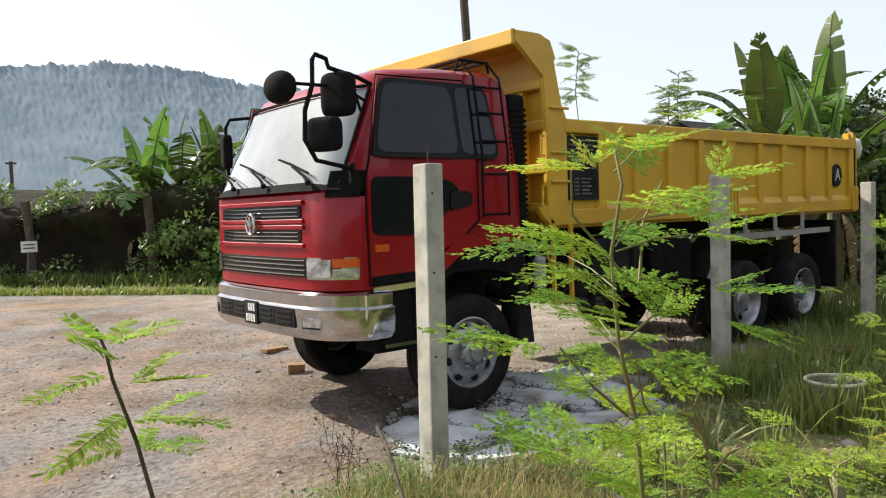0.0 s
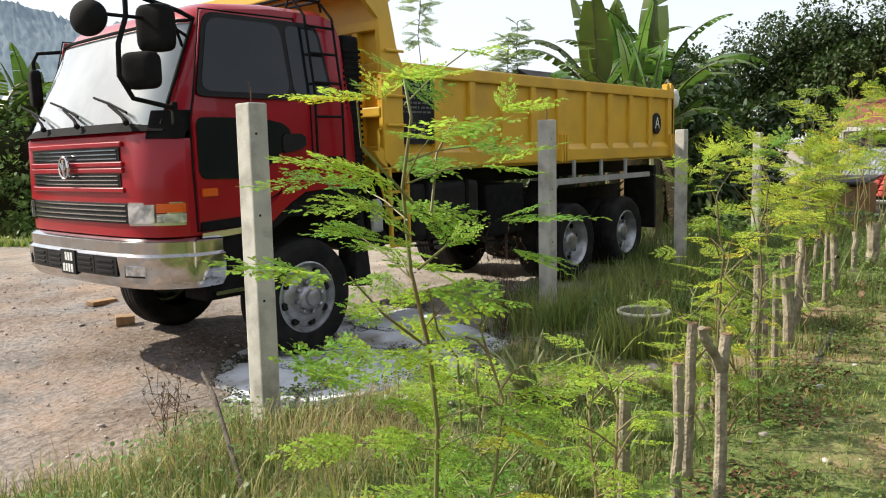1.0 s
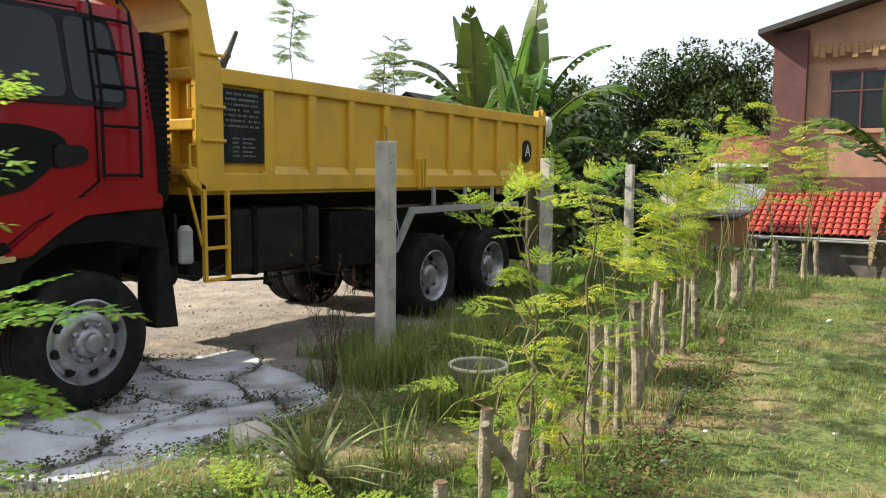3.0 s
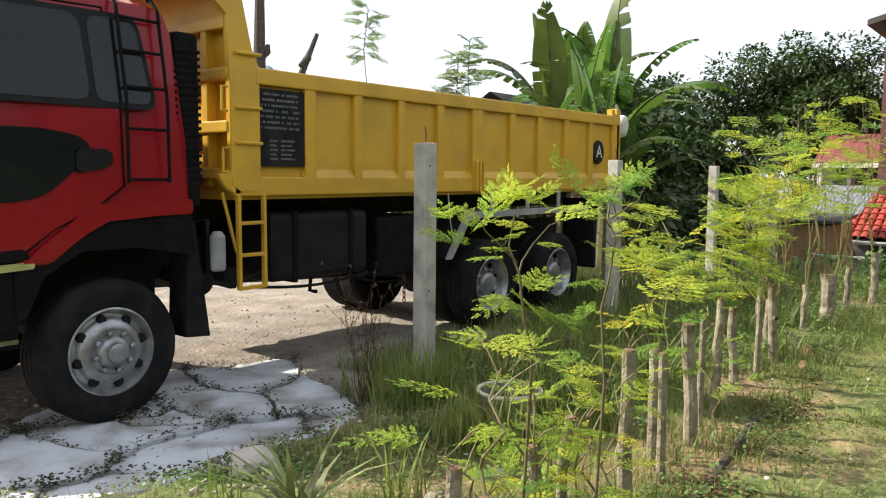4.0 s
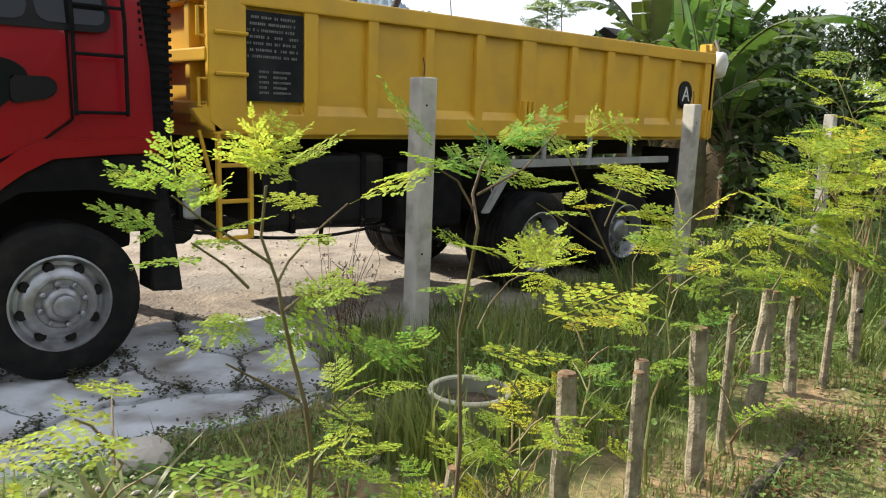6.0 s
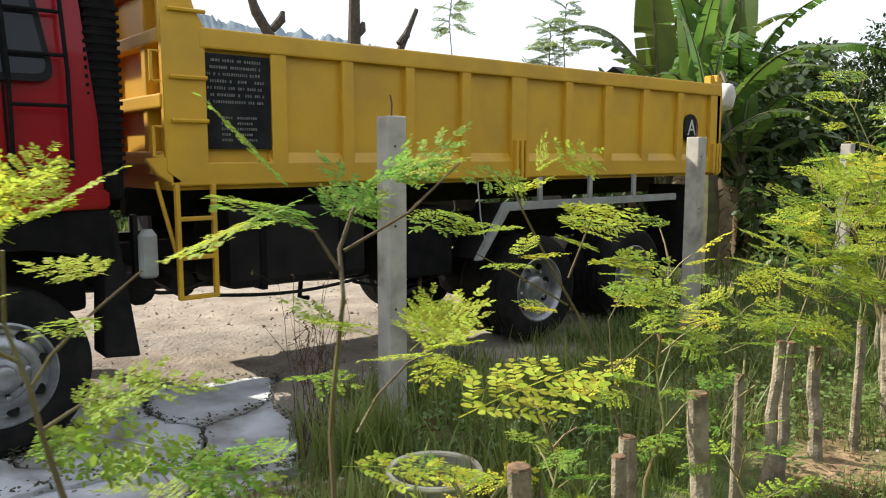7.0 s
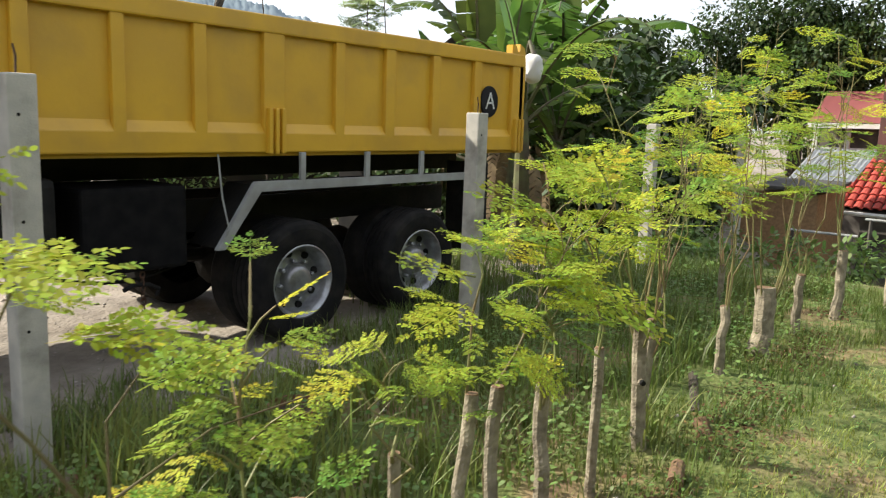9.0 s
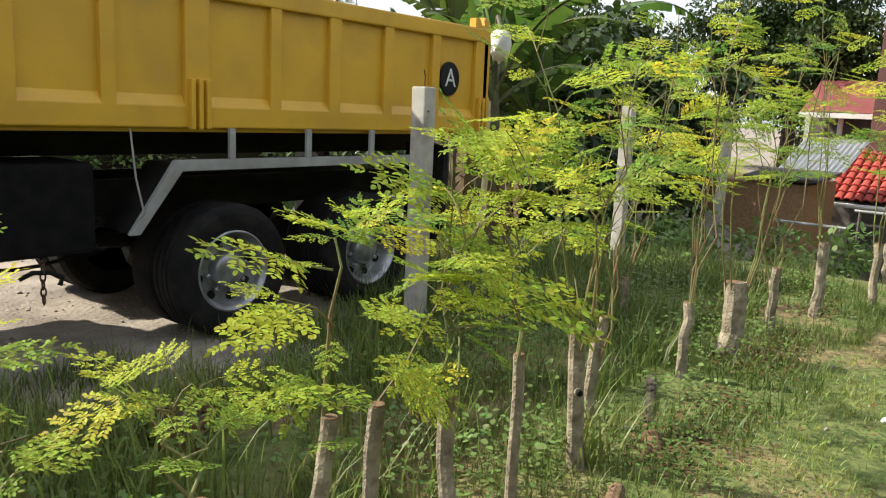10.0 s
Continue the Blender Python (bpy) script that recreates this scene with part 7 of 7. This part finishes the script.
bmesh.ops.solidify(bm, geom=list(bm.faces), thickness=0.08)
part("roof", bm, DARK_ROOF, hut)

# ---- houses down the slope ----
HX = 27.0
house = thing("house", (HX, -6, -2.3), "two-storey peach house with maroon base and dark roof", "house")
bm = bmesh.new()
box(bm, HX, HX + 8, -14, 0.1, 1.7, 5.65)
for v in bm.verts:
    if v.co.z > 5:
        v.co.z = 6.75 - 0.27 * v.co.y
part("wall", bm, PEACH, house, "peach rendered upper wall")
bm = bmesh.new()
box(bm, HX - 0.05, HX + 8, -14, 0.1, -2.4, 1.7)
part("base_wall", bm, MAROON, house, "maroon lower wall")
bm = bmesh.new()
box(bm, HX - 0.35, HX + 0.1, -0.95, 0.15, -2.4, 6.78, 0.02)
part("column", bm, MAROON, house, "tall maroon corner column")
bm = bmesh.new()
prism(bm, [(HX - 1.0, 0), (HX + 9, 0), (HX + 9, 0.18), (HX - 1.0, 0.18)], -15, 0.6)
for v in bm.verts:
    v.co.z += 6.8 - 0.27 * v.co.y
part("roof", bm, DARK_ROOF, house, "dark sheet roof with deep eaves")
for y0 in (-3.6, -6.6):
    # dark sheet stands in for the unlit room behind the opening
    bm = bmesh.new()
    box(bm, HX - 0.03, HX + 0.05, y0, y0 + 1.9, 3.35, 5.3, 0.02)
    wd = part("window", bm, GLASS, house, "dark panel painted as the shaded room behind an unglazed window")
    for a, b, c, d, m, nm in ((y0 - 0.14, y0 + 2.04, 3.2, 3.35, PEACH, "sill"), (y0 + 0.92, y0 + 0.98, 3.35, 5.3, MAROON, "mullion"), (y0, y0 + 1.9, 4.62, 4.67, MAROON, "transom"),
                              (y0 - 0.05, y0 + 0.02, 3.35, 5.36, MAROON, "jamb"), (y0 + 1.88, y0 + 1.95, 3.35, 5.36, MAROON, "jamb"), (y0 - 0.05, y0 + 1.95, 5.28, 5.37, MAROON, "lintel")):
        bm = bmesh.new()
        box(bm, HX - (0.16 if nm == "sill" else 0.07), HX + 0.02, a, b, c, d, 0.01)
        part(nm, bm, m, wd)
    for k in range(12):
        bm = bmesh.new()
        drop = 0.42 + 0.1 * math.sin(k * 2.3)
        box(bm, HX - 0.34, HX - 0.30, y0 + 2.3 - k * 0.2, y0 + 2.47 - k * 0.2, 6.25 - drop, 6.25, 0.01)
        part("blind_slat", bm, TIMBER, house, "weathered brown slat of a hanging blind")

annex = thing("tiled_annex", (24, -5, -2.3), "low outbuilding with red clay tile roof and stained wall", "outbuilding")
bm = bmesh.new()
box(bm, 24.3, 26.8, -12, -0.1, -2.6, -0.05)
part("wall", bm, WALL_GREY, annex, "stained grey concrete wall")
bm = bmesh.new()
vv = [bm.verts.new(p) for p in ((24.0, 0.55, -0.22), (24.0, -12, -0.22), (26.9, -12, 1.12), (26.9, 0.55, 1.12))]
bm.faces.new(vv)
bmesh.ops.solidify(bm, geom=list(bm.faces), thickness=0.06)
roof = part("roof", bm, DARK_ROOF, annex, "red clay tile roof")
bm = bmesh.new()
tube(bm, [(23.95, 0.6, -0.30), (23.95, -12, -0.36)], 0.06, 8)
part("gutter", bm, WHITE_PAINT, annex, "white eaves gutter")
# clay tiles: one arched tile mesh, laid in courses
me = bpy.data.meshes.new("tile")
tb = bmesh.new()
ang = math.atan2(1.34, 2.9)
prev = None
for k in range(5):
    a = math.pi * k / 4
    p = (0.115 * math.cos(a), 0.075 * math.sin(a))
    cur = [tb.verts.new((-0.20, p[0], p[1] + 0.02)), tb.verts.new((0.20, p[0] * 0.85, p[1] * 0.85 - 0.015)), tb.verts.new((-0.20, p[0] * 0.82, p[1] * 0.8 + 0.005))]
    if prev:
        tb.faces.new((prev[0], cur[0], cur[1], prev[1]))
        tb.faces.new((prev[0], prev[2], cur[2], cur[0]))
    prev = cur
tb.to_mesh(me)
tb.free()
me.materials.append(TILE)
cols, courses = 34, 8
for i in range(cols):
    for j in range(courses):
        t = (j + 0.5) / courses
        ob = new("tile", me)
        ob.parent = roof
        ob.matrix_basis = Matrix.Translation((24.0 + 2.9 * t, 0.45 - i * 0.235, -0.17 + 1.34 * t)) @ pose(0, 0, 0, 0, -math.degrees(ang), 0)

shed = thing("shed", (21.5, 1.9, -2.2), "low shed roofed with zinc sheets and blue tarpaulin", "shed")
bm = bmesh.new()
box(bm, 20.8, 23.6, 0.2, 5.4, -2.4, 0.35)
part("wall", bm, TIMBER, shed, "brown timber shed wall")
bm = bmesh.new()
n = 24
a_row, b_row = [], []
for k in range(n + 1):
    y = -0.15 + 1.6 * k / n
    w = 0.03 * (k % 2)
    a_row.append(bm.verts.new((22.6, y, 0.62 + w)))
    b_row.append(bm.verts.new((23.9, y - 0.25, 1.42 + w)))
for k in range(n):
    bm.faces.new((a_row[k], a_row[k + 1], b_row[k + 1], b_row[k]))
bmesh.ops.solidify(bm, geom=list(bm.faces), thickness=0.02)
part("zinc_roof", bm, ZINC, shed, "corrugated zinc roof sheet")
bm = bmesh.new()
box(bm, 20.6, 22.7, -0.1, 1.7, 0.42, 0.50, 0.02)
for v in bm.verts:
    v.co.z += 0.06 * (v.co.x - 20.4)
part("eave_roof", bm, DARK_ROOF, shed, "dark eave sheet")
bm = bmesh.new()
m = 18
vs = [[bm.verts.new((19.6 + 2.2 * i / m, 2.9 + 2.9 * j / m, 0.05 + 0.75 * (i / m) + 0.28 * (j / m) + 0.07 * math.sin(i * 1.3 + j * 0.7) + 0.05 * math.sin(j * 1.9))) for j in range(m + 1)] for i in range(m + 1)]
for i in range(m):
    for j in range(m):
        bm.faces.new((vs[i][j], vs[i + 1][j], vs[i + 1][j + 1], vs[i][j + 1]))
bmesh.ops.solidify(bm, geom=list(bm.faces), thickness=0.015)
part("tarpaulin", bm, BLUE_TARP, shed, "sagging blue tarpaulin")

pink = thing("pink_roofed_house", (30, 1.5, -2.3), "house with faded pink roof and white fascia", "house")
bm = bmesh.new()
box(bm, 29.2, 34, 0.3, 2.4, -2.4, 2.2)
part("wall", bm, WALL_GREY, pink, "shaded house wall")
bm = bmesh.new()
vv = [bm.verts.new(p) for p in ((28.5, 0.3, 2.24), (28.5, 2.65, 2.24), (30.5, 2.6, 3.35), (30.5, 0.3, 3.35))]
bm.faces.new(vv)
bmesh.ops.solidify(bm, geom=list(bm.faces), thickness=0.08)
part("roof", bm, PINK_ROOF, pink, "faded pink roof")
bm = bmesh.new()
box(bm, 28.45, 28.55, 0.3, 2.65, 2.06, 2.22)
part("fascia", bm, WHITE_PAINT, pink, "white fascia board")
bm = bmesh.new()
box(bm, 28.9, 29.0, 0.3, 2.5, 1.36, 1.42)
part("handrail", bm, WHITE_PAINT, pink)
for k in range(11):
    bm = bmesh.new()
    box(bm, 28.93, 28.97, 0.35 + 0.2 * k, 0.39 + 0.2 * k, 0.8, 1.36)
    part("baluster", bm, WHITE_PAINT, pink)
for y in (0.4, 1.4, 2.4):
    bm = bmesh.new()
    box(bm, 28.85, 29.0, y, y + 0.14, -0.5, 2.1)
    part("pillar", bm, WHITE_PAINT, pink)
# pipes along the drop
for y0, y1, z in ((-1.5, -0.2, -0.12), (-5.0, -1.6, 0.23)):
    pr = thing("pipe_rail", (17.0, y0, float(height(17.0, y0))), "pale pipe rail above the drop", "rail", "pipe rails")
    bm = bmesh.new()
    tube(bm, [(17.0, y0, z), (17.0, y1, z)], 0.028, 8)
    part("pipe", bm, GREY_PAINT, pr)
    for y in (y0 + 0.1, y1 - 0.1):
        bm = bmesh.new()
        tube(bm, [(17.0, y, -2.4), (17.0, y, z)], 0.03, 8)
        part("upright", bm, WALL_GREY, pr)
